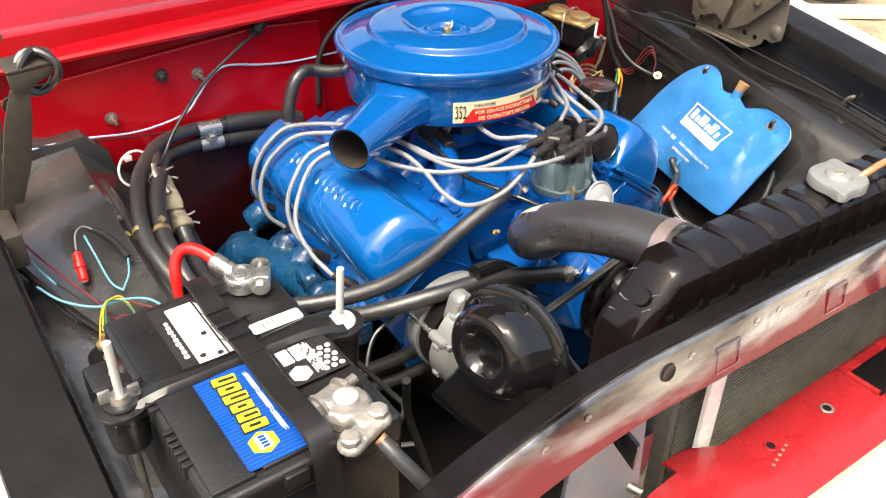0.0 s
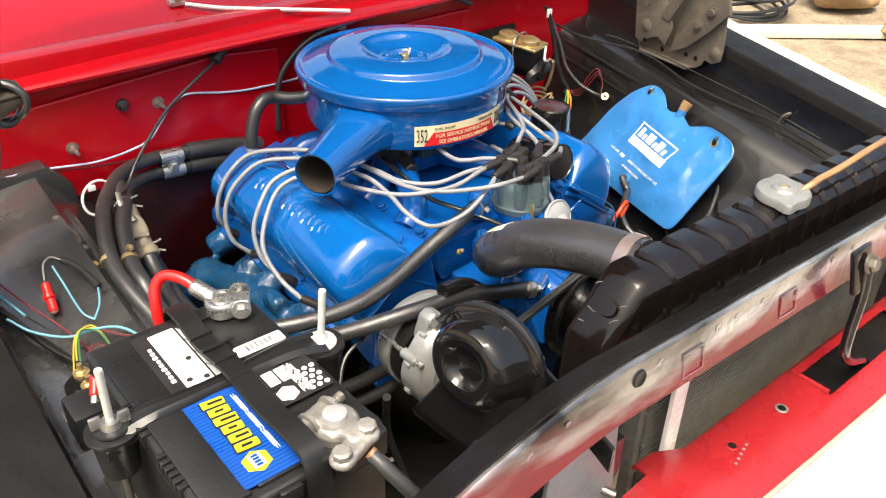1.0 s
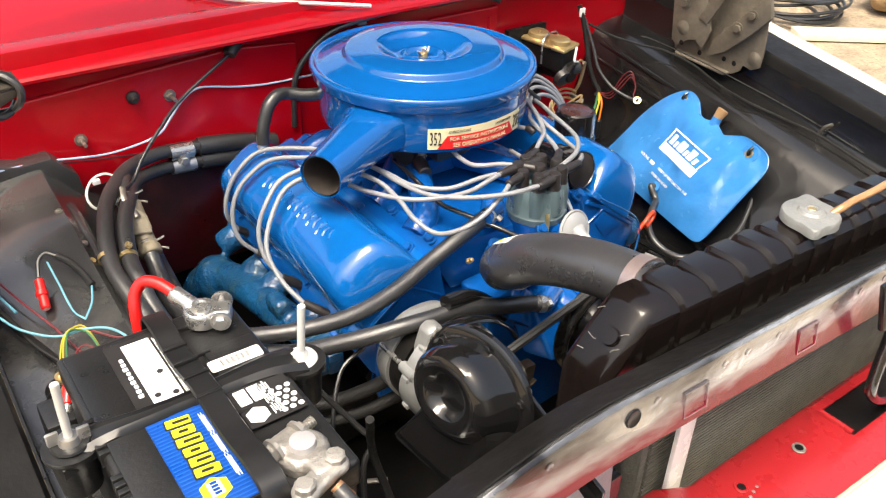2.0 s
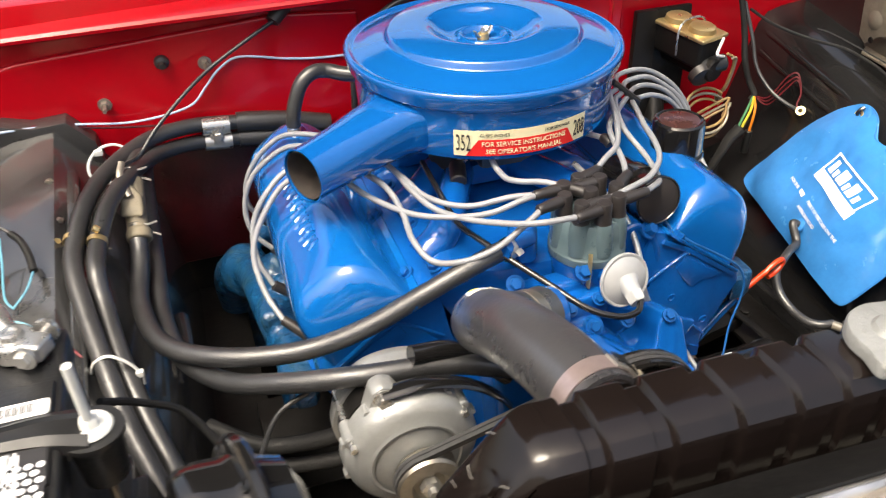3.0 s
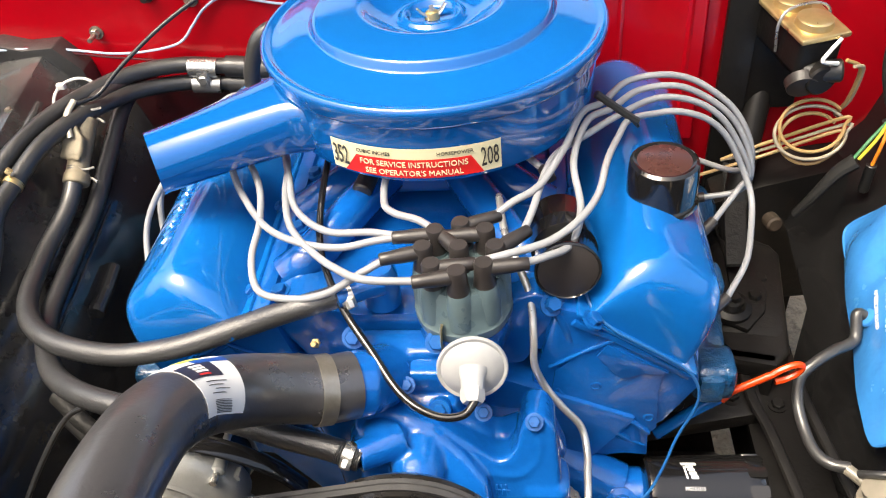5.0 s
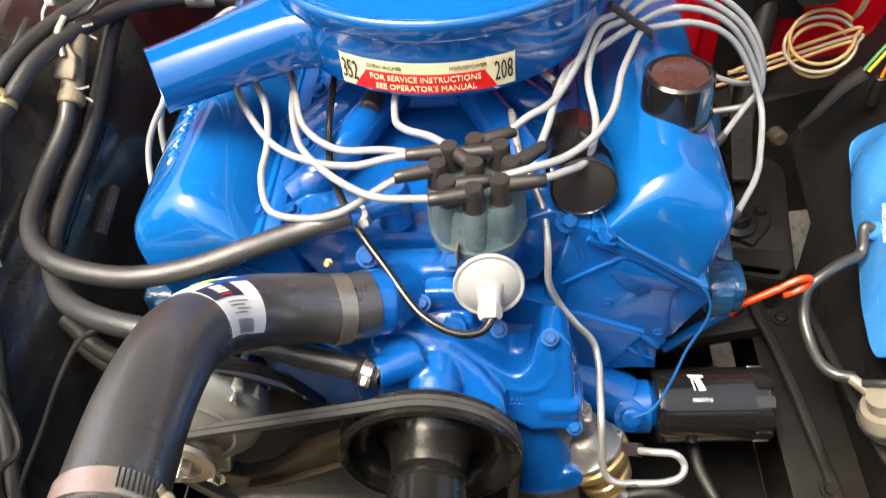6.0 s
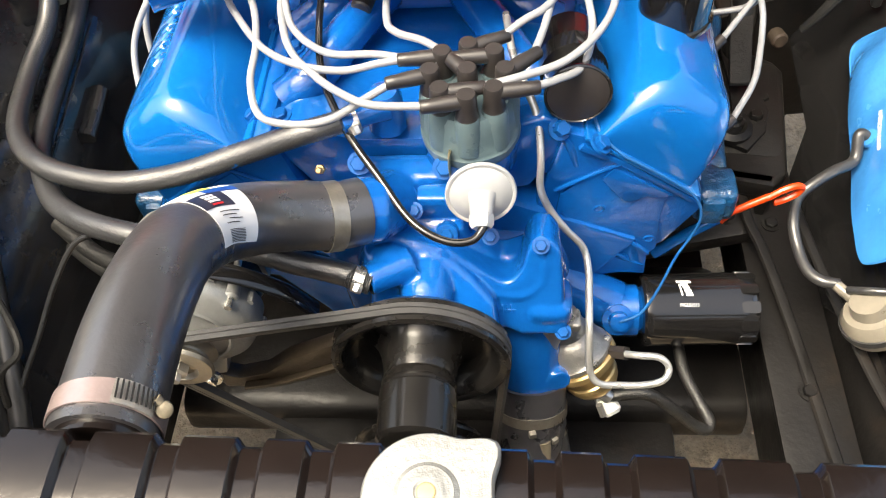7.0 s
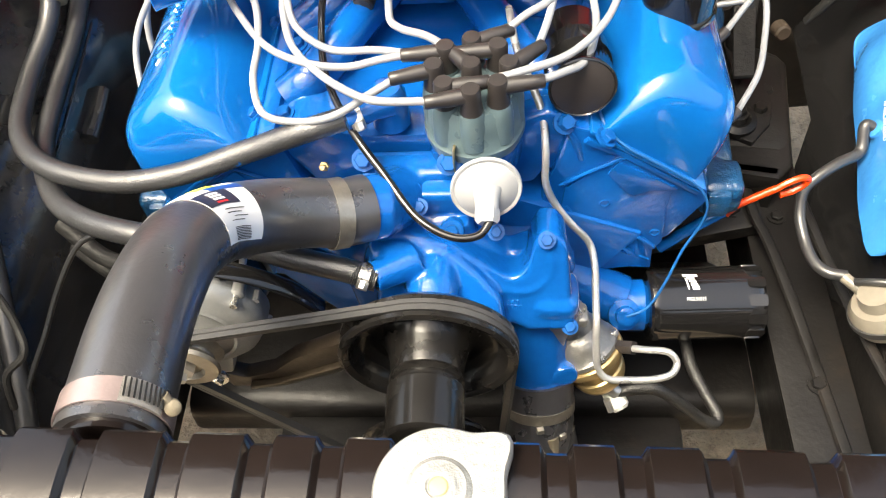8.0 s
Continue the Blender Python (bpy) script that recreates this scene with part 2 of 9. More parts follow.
PLASTIC = mat("black battery plastic", (0.010, 0.010, 0.0102), 0.33, var=0.2, bump=0.0004, bscale=240, dirt=(0.05, 0.047, 0.042), amount=0.12, dscale=40)
WIRE = mat("grey-white silicone wire", (0.17, 0.175, 0.185), 0.34, var=0.12, coat=0.15, dirt=(0.085, 0.08, 0.08), amount=0.22, dscale=110, spread=0.05)
BOOT = mat("brown-black rubber boot", (0.017, 0.0145, 0.014), 0.4, var=0.3)
ALLOY = mat("cast alternator alloy", (0.31, 0.315, 0.31), 0.34, 0.45, var=0.15, bump=0.0007, bscale=140)
CHROME = mat("bright zinc steel", (0.52, 0.51, 0.49), 0.27, 0.85, var=0.15, bump=0.0003)
DULLSTEEL = mat("dull plated steel", (0.36, 0.33, 0.28), 0.42, 0.9, var=0.3, bump=0.0008, dirt=(0.2, 0.1, 0.04), amount=0.25)
LEAD = mat("oxidised lead clamp", (0.36, 0.34, 0.31), 0.42, 0.6, var=0.25, bump=0.0018, bscale=140, dirt=(0.26, 0.2, 0.13), amount=0.3, dscale=60)
BRASS = mat("gold zinc plating", (0.60, 0.45, 0.22), 0.33, 0.8, var=0.2)
CAPGREY = mat("grey-green distributor cap", (0.062, 0.092, 0.10), 0.3, var=0.12, bump=0.0003, coat=0.25)
DISCWHITE = mat("whitened vacuum canister", (0.25, 0.255, 0.26), 0.35, 0.1, var=0.08)
ZINCWHITE = mat("white plastic hardware", (0.62, 0.62, 0.59), 0.4, var=0.06)
CAPALLOY = mat("weathered radiator cap", (0.24, 0.245, 0.24), 0.5, 0.3, var=0.2, bump=0.0016, bscale=120, dirt=(0.24, 0.23, 0.21), amount=0.3, dscale=60)
CARB = mat("dark carburettor zinc", (0.10, 0.10, 0.09), 0.45, 0.7, var=0.4, bump=0.001, dirt=(0.2, 0.15, 0.08), amount=0.25)
CLEAR_RED = mat("red cable sheath", (0.42, 0.006, 0.006), 0.35, var=0.1, coat=0.3)
ORANGE = mat("orange dipstick plastic", (0.42, 0.032, 0.003), 0.35, var=0.1)
VINYL = mat("light blue vinyl", (0.022, 0.135, 0.35), 0.22, var=0.12, bump=0.006, bscale=11, coat=0.8)
INK = mat("white printing", (0.74, 0.75, 0.76), 0.5, var=0.03)
CORK = mat("cork", (0.24, 0.14, 0.065), 0.8, var=0.3, bump=0.002, bscale=160)
LABELRED = mat("red label print", (0.62, 0.01, 0.01), 0.4, var=0.06)
LABELCREAM = mat("cream label", (0.72, 0.66, 0.42), 0.4, var=0.06)
LABELBLK = mat("black label print", (0.015, 0.014, 0.014), 0.4, var=0.1)
LABELWHITE = mat("white paper label", (0.72, 0.72, 0.72), 0.45, var=0.05)
LABELBLUE = mat("blue label print", (0.002, 0.040, 0.22), 0.3, var=0.05)
LABELYEL = mat("yellow label print", (0.85, 0.66, 0.02), 0.4, var=0.06)
WIRES = {k: mat(k + " wire insulation", c, 0.4, var=0.1) for k, c in dict(blue=(0.09, 0.26, 0.34), yellow=(0.34, 0.27, 0.02), green=(0.03, 0.12, 0.05), red=(0.10, 0.005, 0.009), orange=(0.7, 0.13, 0.01), black=(0.012, 0.012, 0.012), pale=(0.30, 0.36, 0.46), tan=(0.24, 0.15, 0.06)).items()}
SAND = mat("sandy gravel ground", (0.25, 0.195, 0.13), 0.9, var=0.35, scale=6, bump=0.012, bscale=60, dirt=(0.10, 0.075, 0.05), amount=0.4, dscale=45)
ROCK = mat("orange sandstone", (0.27, 0.18, 0.09), 0.9, var=0.3, scale=4, bump=0.02, bscale=12)
HINGEDARK = mat("dark greasy hinge steel", (0.045, 0.038, 0.030), 0.4, 0.2, var=0.35, bump=0.001, dirt=(0.08, 0.06, 0.04), amount=0.25)
HINGE = mat("bronze-grey hinge steel", (0.125, 0.108, 0.084), 0.45, 0.2, var=0.35, bump=0.001, dirt=(0.12, 0.085, 0.055), amount=0.3)
def overspray(name):
    """Black paint with silver sky reflections coloured in as smears; its lower part has caught red from the spray gun.
    """
    m = mat(name, (0.12, 0.119, 0.119), 0.17, 0.55, var=0.15, bump=0.0026, bscale=9, coat=0.7)
    nt = m.node_tree
    N, L = nt.nodes, nt.links
    b = N["Principled BSDF"]
    tc, sep, nz, mp = N.new("ShaderNodeTexCoord"), N.new("ShaderNodeSeparateXYZ"), N.new("ShaderNodeTexNoise"), N.new("ShaderNodeMapping")
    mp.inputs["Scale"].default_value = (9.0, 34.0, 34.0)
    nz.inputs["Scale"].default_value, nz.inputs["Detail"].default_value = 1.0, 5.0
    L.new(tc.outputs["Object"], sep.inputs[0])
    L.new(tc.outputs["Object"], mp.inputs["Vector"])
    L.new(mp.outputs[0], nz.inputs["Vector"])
    # black to silver ramp: the sky mirrored in the gloss, drawn as colour
    sky_streaks = N.new("ShaderNodeValToRGB")
    e = sky_streaks.color_ramp.elements
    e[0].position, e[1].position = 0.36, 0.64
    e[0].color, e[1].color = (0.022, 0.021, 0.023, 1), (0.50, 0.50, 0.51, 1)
    L.new(nz.outputs["Fac"], sky_streaks.inputs[0])
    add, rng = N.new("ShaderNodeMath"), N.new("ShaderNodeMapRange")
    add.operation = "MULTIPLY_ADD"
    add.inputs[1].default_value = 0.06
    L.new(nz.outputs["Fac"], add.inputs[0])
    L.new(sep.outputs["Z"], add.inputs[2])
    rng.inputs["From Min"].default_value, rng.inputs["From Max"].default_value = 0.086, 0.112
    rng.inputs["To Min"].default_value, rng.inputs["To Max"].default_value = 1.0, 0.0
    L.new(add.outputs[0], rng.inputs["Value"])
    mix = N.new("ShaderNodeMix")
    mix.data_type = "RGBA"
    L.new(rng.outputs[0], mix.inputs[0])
    L.new(sky_streaks.outputs[0], mix.inputs[6])
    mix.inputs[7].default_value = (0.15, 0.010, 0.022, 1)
    L.new(mix.outputs[2], b.inputs["Base Color"])
    inv = N.new("ShaderNodeMapRange")
    inv.inputs["To Min"].default_value, inv.inputs["To Max"].default_value = 0.7, 0.1
    L.new(rng.outputs[0], inv.inputs["Value"])
    L.new(inv.outputs[0], b.inputs["Metallic"])
    return m


DULLBLK = mat("dull black chassis paint", (0.0068, 0.0065, 0.0064), 0.40, var=0.3, bump=0.0006, bscale=60, dirt=(0.03, 0.027, 0.024), amount=0.10, dscale=170, spread=0.03, spec=0.2)
PRIMER = overspray("black paint with painted sky streaks and red overspray")
CORE = mat("dusty radiator core", (0.10, 0.098, 0.086), 0.6, 0.1, var=0.4, bump=0.003, bscale=200, dirt=(0.12, 0.1, 0.07), amount=0.3)
TANMETAL = mat("dirty tan plating", (0.15, 0.128, 0.09), 0.6, 0.2, var=0.3, bump=0.001, dirt=(0.16, 0.11, 0.06), amount=0.3)
TAPE = mat("dusty black loom tape", (0.013, 0.013, 0.013), 0.5, var=0.3, bump=0.002, bscale=90, spec=0.12)
# ---- ground and far things ----
def ground():
    bm = bmesh.new()
    xs = [-300, -60, -20, -8, -4, -2, -1, 0, 1, 2, 3, 4, 5, 6, 8, 12, 20, 60, 300]
    rows = [[(x, y, 0.0 if abs(x) < 1.5 and abs(y) < 3 else 0.05 * noise.noise((x * 0.7, y * 0.7, 0))) for x in xs] for y in xs]
    return single("ground", sheet(rows, 0), SAND, "sandy gravel yard ground with dry clods", "ground", kind="structure")


ground()


def rock(c, s, seed):
    bm = bmesh.new()
    bmesh.ops.create_icosphere(bm, subdivisions=3, radius=1.0)
    for v in bm.verts:
        k = 0.8 + 0.35 * noise.noise(v.co * 1.3 + Vector((seed, 0, 0))) + 0.12 * noise.noise(v.co * 3.5 + Vector((0, seed, 0)))
        v.co = Vector((v.co.x * s[0] * k, v.co.y * s[1] * k, max(v.co.z * s[2] * k, -0.3 * s[2]))) + Vector(c)
    return single("rock", bm, ROCK, "pale orange sandstone rock lying on the ground", "rock", group="rocks beside the yard", angle=60)


for i, (c, s) in enumerate((((5.1, 1.55, 0.10), (0.33, 0.26, 0.22)), ((5.9, 1.9, 0.1), (0.4, 0.3, 0.25)), ((4.75, 0.95, 0.06), (0.2, 0.16, 0.12)), ((5.6, 1.0, 0.06), (0.3, 0.2, 0.16)))):
    rock(c, s, i * 7.3)


def garden_hose():
    coil = thing("garden_hose_coil", (4.3, 1.95, 0.0), "loosely coiled dark grey hose on the ground", "hose")
    for i in range(9):
        r, tilt = 0.26 + 0.035 * (i % 5), 0.02 * i
        pts = [Vector((4.35 + 0.03 * math.sin(i * 2.1) + r * math.cos(a), 2.0 + 0.04 * math.cos(i * 1.7) + 1.15 * r * math.sin(a), 0.03 + tilt + 0.02 * math.sin(2 * a + i))) for a in np.linspace(0, 2 * math.pi, 33)]
        part("hose_loop", sweep(pts, 0.011, 7), WIRES["black"] if i % 3 else RUBBER, coil)


garden_hose()
plank_m = Matrix.Rotation(radians(-38), 4, "Z")
single("board", block((4.55, 1.15, 0.03), (1.5, 0.16, 0.04), 0.004, plank_m), mat("weathered pale board", (0.55, 0.46, 0.35), 0.8, var=0.2, scale=3), "weathered pale wooden board on the ground", "board")

# ---- truck body round the engine ----
SLOPE = 0.17


def firewall():
    wall = thing("wall_firewall", (0, 0.25, 0.7), "glossy red painted steel firewall", "firewall", kind="structure")
    bm = block((0, 0.275, 0.955), (1.66, 0.05, 0.49), 0.004)
    part("panel", bm, RED, wall)
    # pressed panel with a rolled crease, on either side of the engine recess
    pts = [(-0.74, 0.2495, 0.80), (-0.15, 0.2495, 0.80), (-0.13, 0.2495, 0.84), (-0.13, 0.2495, 1.13), (-0.26, 0.2495, 1.142), (-0.66, 0.2495, 1.118), (-0.74, 0.2495, 1.10)]
    part("pressing", prism(pts, (0, -0.012, 0), 0.0055, 3), RED, wall)
    # lower part of the firewall, coloured a darker black-red
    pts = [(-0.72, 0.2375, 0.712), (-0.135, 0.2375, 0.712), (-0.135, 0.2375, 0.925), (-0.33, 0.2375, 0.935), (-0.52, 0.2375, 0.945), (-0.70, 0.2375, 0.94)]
    part("lower_field", prism(pts, (0, -0.004, 0), 0.0015), mat("black-red lower firewall", (0.014, 0.0016, 0.002), 0.35, var=0.4, bump=0.002, bscale=40, dirt=(0.05, 0.002, 0.004), amount=0.35, dscale=6, spread=0.2), wall, "dark lower field")
    pts = [(0.16, 0.2495, 0.80), (0.37, 0.2495, 0.80), (0.37, 0.2495, 1.12), (0.18, 0.2495, 1.12)]
    part("pressing", prism(pts, (0, -0.012, 0), 0.0055, 3), RED, wall)
    for x in (0.245, 0.345):
        part("rib", tube([(x, 0.2405, 0.82), (x, 0.2405, 1.10)], 0.006, 8), RED, wall)
    for x, z in ((-0.551, 1.034), (-0.387, 1.079)):
        nut = part("stud_nut", hexbolt((x, 0.237, z), (0, -1, 0), 0.0075, 0.009), DULLSTEEL, wall, "plated nut on a threaded stud")
        part("stud", rod((x, 0.23, z), (x, 0.208, z), 0.0035, 8), DULLSTEEL, nut)
    part("rubber_plug", lathe([(0, 0), (0.012, 0), (0.011, 0.006), (0.006, 0.009), (0.005, 0.016), (0, 0.016)], (-0.452, 0.237, 1.091), (0, -1, -0.2), 16), BOOT, wall, "black rubber grommet plug")
    part("toe_board", prism([(-0.60, 0.262, 0.84), (0.60, 0.262, 0.84), (0.60, 0.262, 0.22), (-0.60, 0.262, 0.22)], (0, 0.012, 0), 0), FLATBLK, wall)
    return wall


firewall()
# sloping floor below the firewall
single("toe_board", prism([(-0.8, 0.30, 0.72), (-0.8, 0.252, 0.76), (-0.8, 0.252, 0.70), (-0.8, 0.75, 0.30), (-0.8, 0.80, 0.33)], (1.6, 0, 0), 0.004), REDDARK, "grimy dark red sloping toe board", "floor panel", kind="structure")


def cowl():
    prof = [(0.252, 1.150), (0.232, 1.152), (0.206, 1.158), (0.1985, 1.162), (0.198, 1.167), (0.202, 1.1715), (0.208, 1.173), (0.222, 1.1755), (0.245, 1.181), (0.30, 1.195), (0.42, 1.225), (0.52, 1.245), (0.60, 1.252), (0.64, 1.25)]
    xs = np.linspace(-0.88, 0.88, 25)
    rows = [[(x, y + 0.05 * x * x, z - 0.02 * x * x) for y, z in prof] for x in xs]
    bm = sheet(rows, 0.003)
    return single("cowl_panel", bm, RED, "glossy red cowl panel with a rolled lip above the firewall", "cowl", kind="structure", angle=22)


cowl()


def hood():
    """The raised hood, leaning back over the cowl."""
    h = thing("hood", (0, 0.34, 1.33), "raised truck hood with a dark underside above the engine bay", "hood")
    foot, along, out = Vector((0, 0.335, 1.335)), Vector((0, -0.33, 1.0)).normalized(), Vector((0, 1.0, 0.33)).normalized()
    rows = [[foot + along * (1.16 * q) + Vector((x, 0, 0)) + out * (0.05 * (1 - (x / 0.78) ** 2) + 0.03 * math.sin(q * 3.0)) for x in np.linspace(-0.78, 0.78, 15)] for q in np.linspace(0, 1, 11)]
    part("skin", sheet(rows, 0.003), RED, h)
    rows = [[p - out * 0.012 for p in row] for row in rows]
    part("underside", sheet(rows, 0.002), FLATBLK, h, "dark underside")
    for x in (-0.56, 0.0, 0.56):
        rib = [foot + along * (1.16 * q) + Vector((x, 0, 0)) + out * (0.05 * (1 - (x / 0.78) ** 2) + 0.03 * math.sin(q * 3.0) - 0.022) for q in np.linspace(0.05, 0.95, 9)]
        part("stiffener", sweep(rib, 0.028, 10, squash=0.5), FLATBLK, h)
    return h


hood()
washer_pipe = thing("washer_pipe", (-0.15, 0.3, 1.2), "thin white plastic washer pipe clipped along the cowl", "pipe")
part("pipe", tube([(-0.262, 0.345, 1.212), (-0.20, 0.30, 1.204), (-0.05, 0.225, 1.192), (0.02, 0.208, 1.182)], 0.004, 8), ZINCWHITE, washer_pipe)
part("clip", block((-0.275, 0.36, 1.214), (0.03, 0.022, 0.012), 0.003), CHROME, washer_pipe, "bright metal clip")
part("bolt", hexbolt((-0.275, 0.355, 1.221), (0, -0.2, 1), 0.006, 0.005), DULLSTEEL, washer_pipe)


def fender(sign, apron_prof, name):
    """The inner apron and the outer skin of one side; profiles in (x, z) at y = 0, falling towards the front."""
    ys = [-1.0, -0.9, -0.75, -0.6, -0.45, -0.3, -0.15, 0.0, 0.12, 0.22, 0.245]
    side = "passenger" if sign < 0 else "driver"
    rows = [[(sign * x, y, z + SLOPE * y) for x, z in (apron_prof if sign < 0 or y < -0.12 else [(0.522, 0.652), (0.523, 0.655), (0.565, 0.70), (0.635, 0.78), (0.664, 0.872), (0.688, 0.952)] + apron_prof[6:])] for y in ys]
    apron = thing(f"inner_fender", (sign * 0.62, -0.3, 0.6), f"satin black steel inner fender with pressed ribs on the {side} side", "inner fender")
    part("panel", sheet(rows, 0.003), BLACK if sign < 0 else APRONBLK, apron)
    outer = [(0.797, 1.02), (0.797, 1.078), (0.802, 1.085), (0.878, 1.087), (0.884, 1.0875)]
    f = thing("fender", (sign * 0.88, -0.3, 0.4), "white over red painted outer fender with a black inner flange", "fender")
    ys = [-1.15, -0.95, -0.7, -0.4, -0.1, 0.15, 0.3, 0.6]
    part("flange", sheet([[(sign * x, y, z + SLOPE * y) for x, z in outer] for y in ys], 0.002), DULLBLK, f, "black flange of the fender")
    skin = [(0.884, 1.084), (0.886, 1.091), (0.912, 1.092), (0.95, 1.08), (0.985, 1.045), (1.0, 0.99), (1.003, 0.93)]
    part("upper_skin", sheet([[(sign * x, y, z + SLOPE * y) for x, z in skin] for y in ys], 0.002), WHITE, f, "white upper skin", angle=60)
    low = [(1.003, 0.93), (1.008, 0.92), (1.008, 0.60), (0.99, 0.42)]
    part("lower_skin", sheet([[(sign * x, y, z + SLOPE * y) for x, z in low] for y in ys], 0.002), RED, f, "red lower skin", angle=60)
    return apron


DRIVER = [(0.46, 0.50), (0.485, 0.62), (0.51, 0.70), (0.555, 0.78), (0.62, 0.872), (0.68, 0.952), (0.705, 0.972), (0.735, 0.98), (0.79, 0.986), (0.796, 0.995), (0.796, 1.06)]
PASS = [(0.47, 0.52), (0.49, 0.66), (0.505, 0.78), (0.53, 0.87), (0.577, 0.912), (0.607, 0.950), (0.632, 0.980), (0.69, 0.975), (0.76, 0.955), (0.79, 0.955), (0.796, 0.97), (0.796, 1.06)]
driver_apron = fender(1, DRIVER, "driver")
pass_apron = fender(-1, PASS, "passenger")


def on_apron(x, y, lift=0.0):
    """Height of the apron at x, y."""
    prof = PASS if x < 0 else DRIVER
    return float(np.interp(abs(x), [p[0] for p in prof[:9]], [p[1] for p in prof[:9]])) + SLOPE * y + lift


# pressed ribs, slot and screw holes of the passenger apron
for x, r in ((-0.614, 0.013),):
    part("rib", tube([(x, y, on_apron(x, y, -0.004)) for y in (-0.42, -0.3, -0.1, 0.06, 0.12)], r, 12), BLACK, pass_apron)
for x, y in ((-0.637, 0.082), (-0.627, 0.0)):
    part("screw", hexbolt((x, y, on_apron(x, y, 0.002)), (0, 0, 1), 0.0045, 0.004), DULLSTEEL, pass_apron)
for dz in (0.0, 0.022):
    part("slot_edge", tube([(-0.512 - dz * 0.28, 0.03, 0.858 + dz * 0.6), (-0.509 - dz * 0.28, -0.09, 0.842 + dz * 0.6), (-0.506 - dz * 0.28, -0.22, 0.828 + dz * 0.6)], 0.0028, 8), BLACK, pass_apron)
part("pressing", tube([(-0.502, -0.045, 0.800), (-0.500, -0.085, 0.794), (-0.500, -0.128, 0.789)], 0.013, 16, squash=0.9), BLACK, pass_apron)
# ribs of the driver apron
for x, z in ((0.6765, 0.913), (0.6875, 0.950)):
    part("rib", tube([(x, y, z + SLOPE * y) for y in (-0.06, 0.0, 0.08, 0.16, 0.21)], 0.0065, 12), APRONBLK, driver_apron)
# loom and seam cord along the driver apron
loom = thing("wiring_loom", (0.74, -0.1, 0.96), "black taped wiring loom clipped along the inner fender", "wiring")
part("loom", tube([(0.625, 0.20, 1.045), (0.632, 0.138, 1.035), (0.675, 0.078, 1.020), (0.718, 0.037, 1.010), (0.735, -0.033, 0.995), (0.722, -0.122, 0.978), (0.722, -0.185, 0.968), (0.738, -0.22, 0.957), (0.755, -0.29, 0.945), (0.765, -0.36, 0.935), (0.76, -0.5, 0.91), (0.75, -0.66, 0.885)], 0.0028, 8), TAPE, loom)
part("branch", tube([(0.700, 0.10, 1.030), (0.715, 0.072, 1.026), (0.740, -0.036, 1.008), (0.760, -0.16, 0.985), (0.775, -0.30, 0.960), (0.780, -0.45, 0.930)], 0.0014, 8), CABLE, loom)
part("clip", tube([(0.775, -0.352, 0.935), (0.772, -0.362, 0.955), (0.779, -0.372, 0.962), (0.782, -0.36, 0.945)], 0.003, 6), DULLSTEEL, loom)

# rubber strip across the top of the passenger apron
single("rubber_seal", prism([(-0.79, 0.195, 1.005), (-0.79, 0.195, 1.035), (-0.70, 0.2, 1.038), (-0.66, 0.2, 1.027), (-0.61, 0.2, 1.03), (-0.575, 0.2, 0.99), (-0.57, 0.2, 0.95)], (0, 0.04, 0), 0.002), RUBBER, "torn black rubber seal flap against the firewall", "seal")


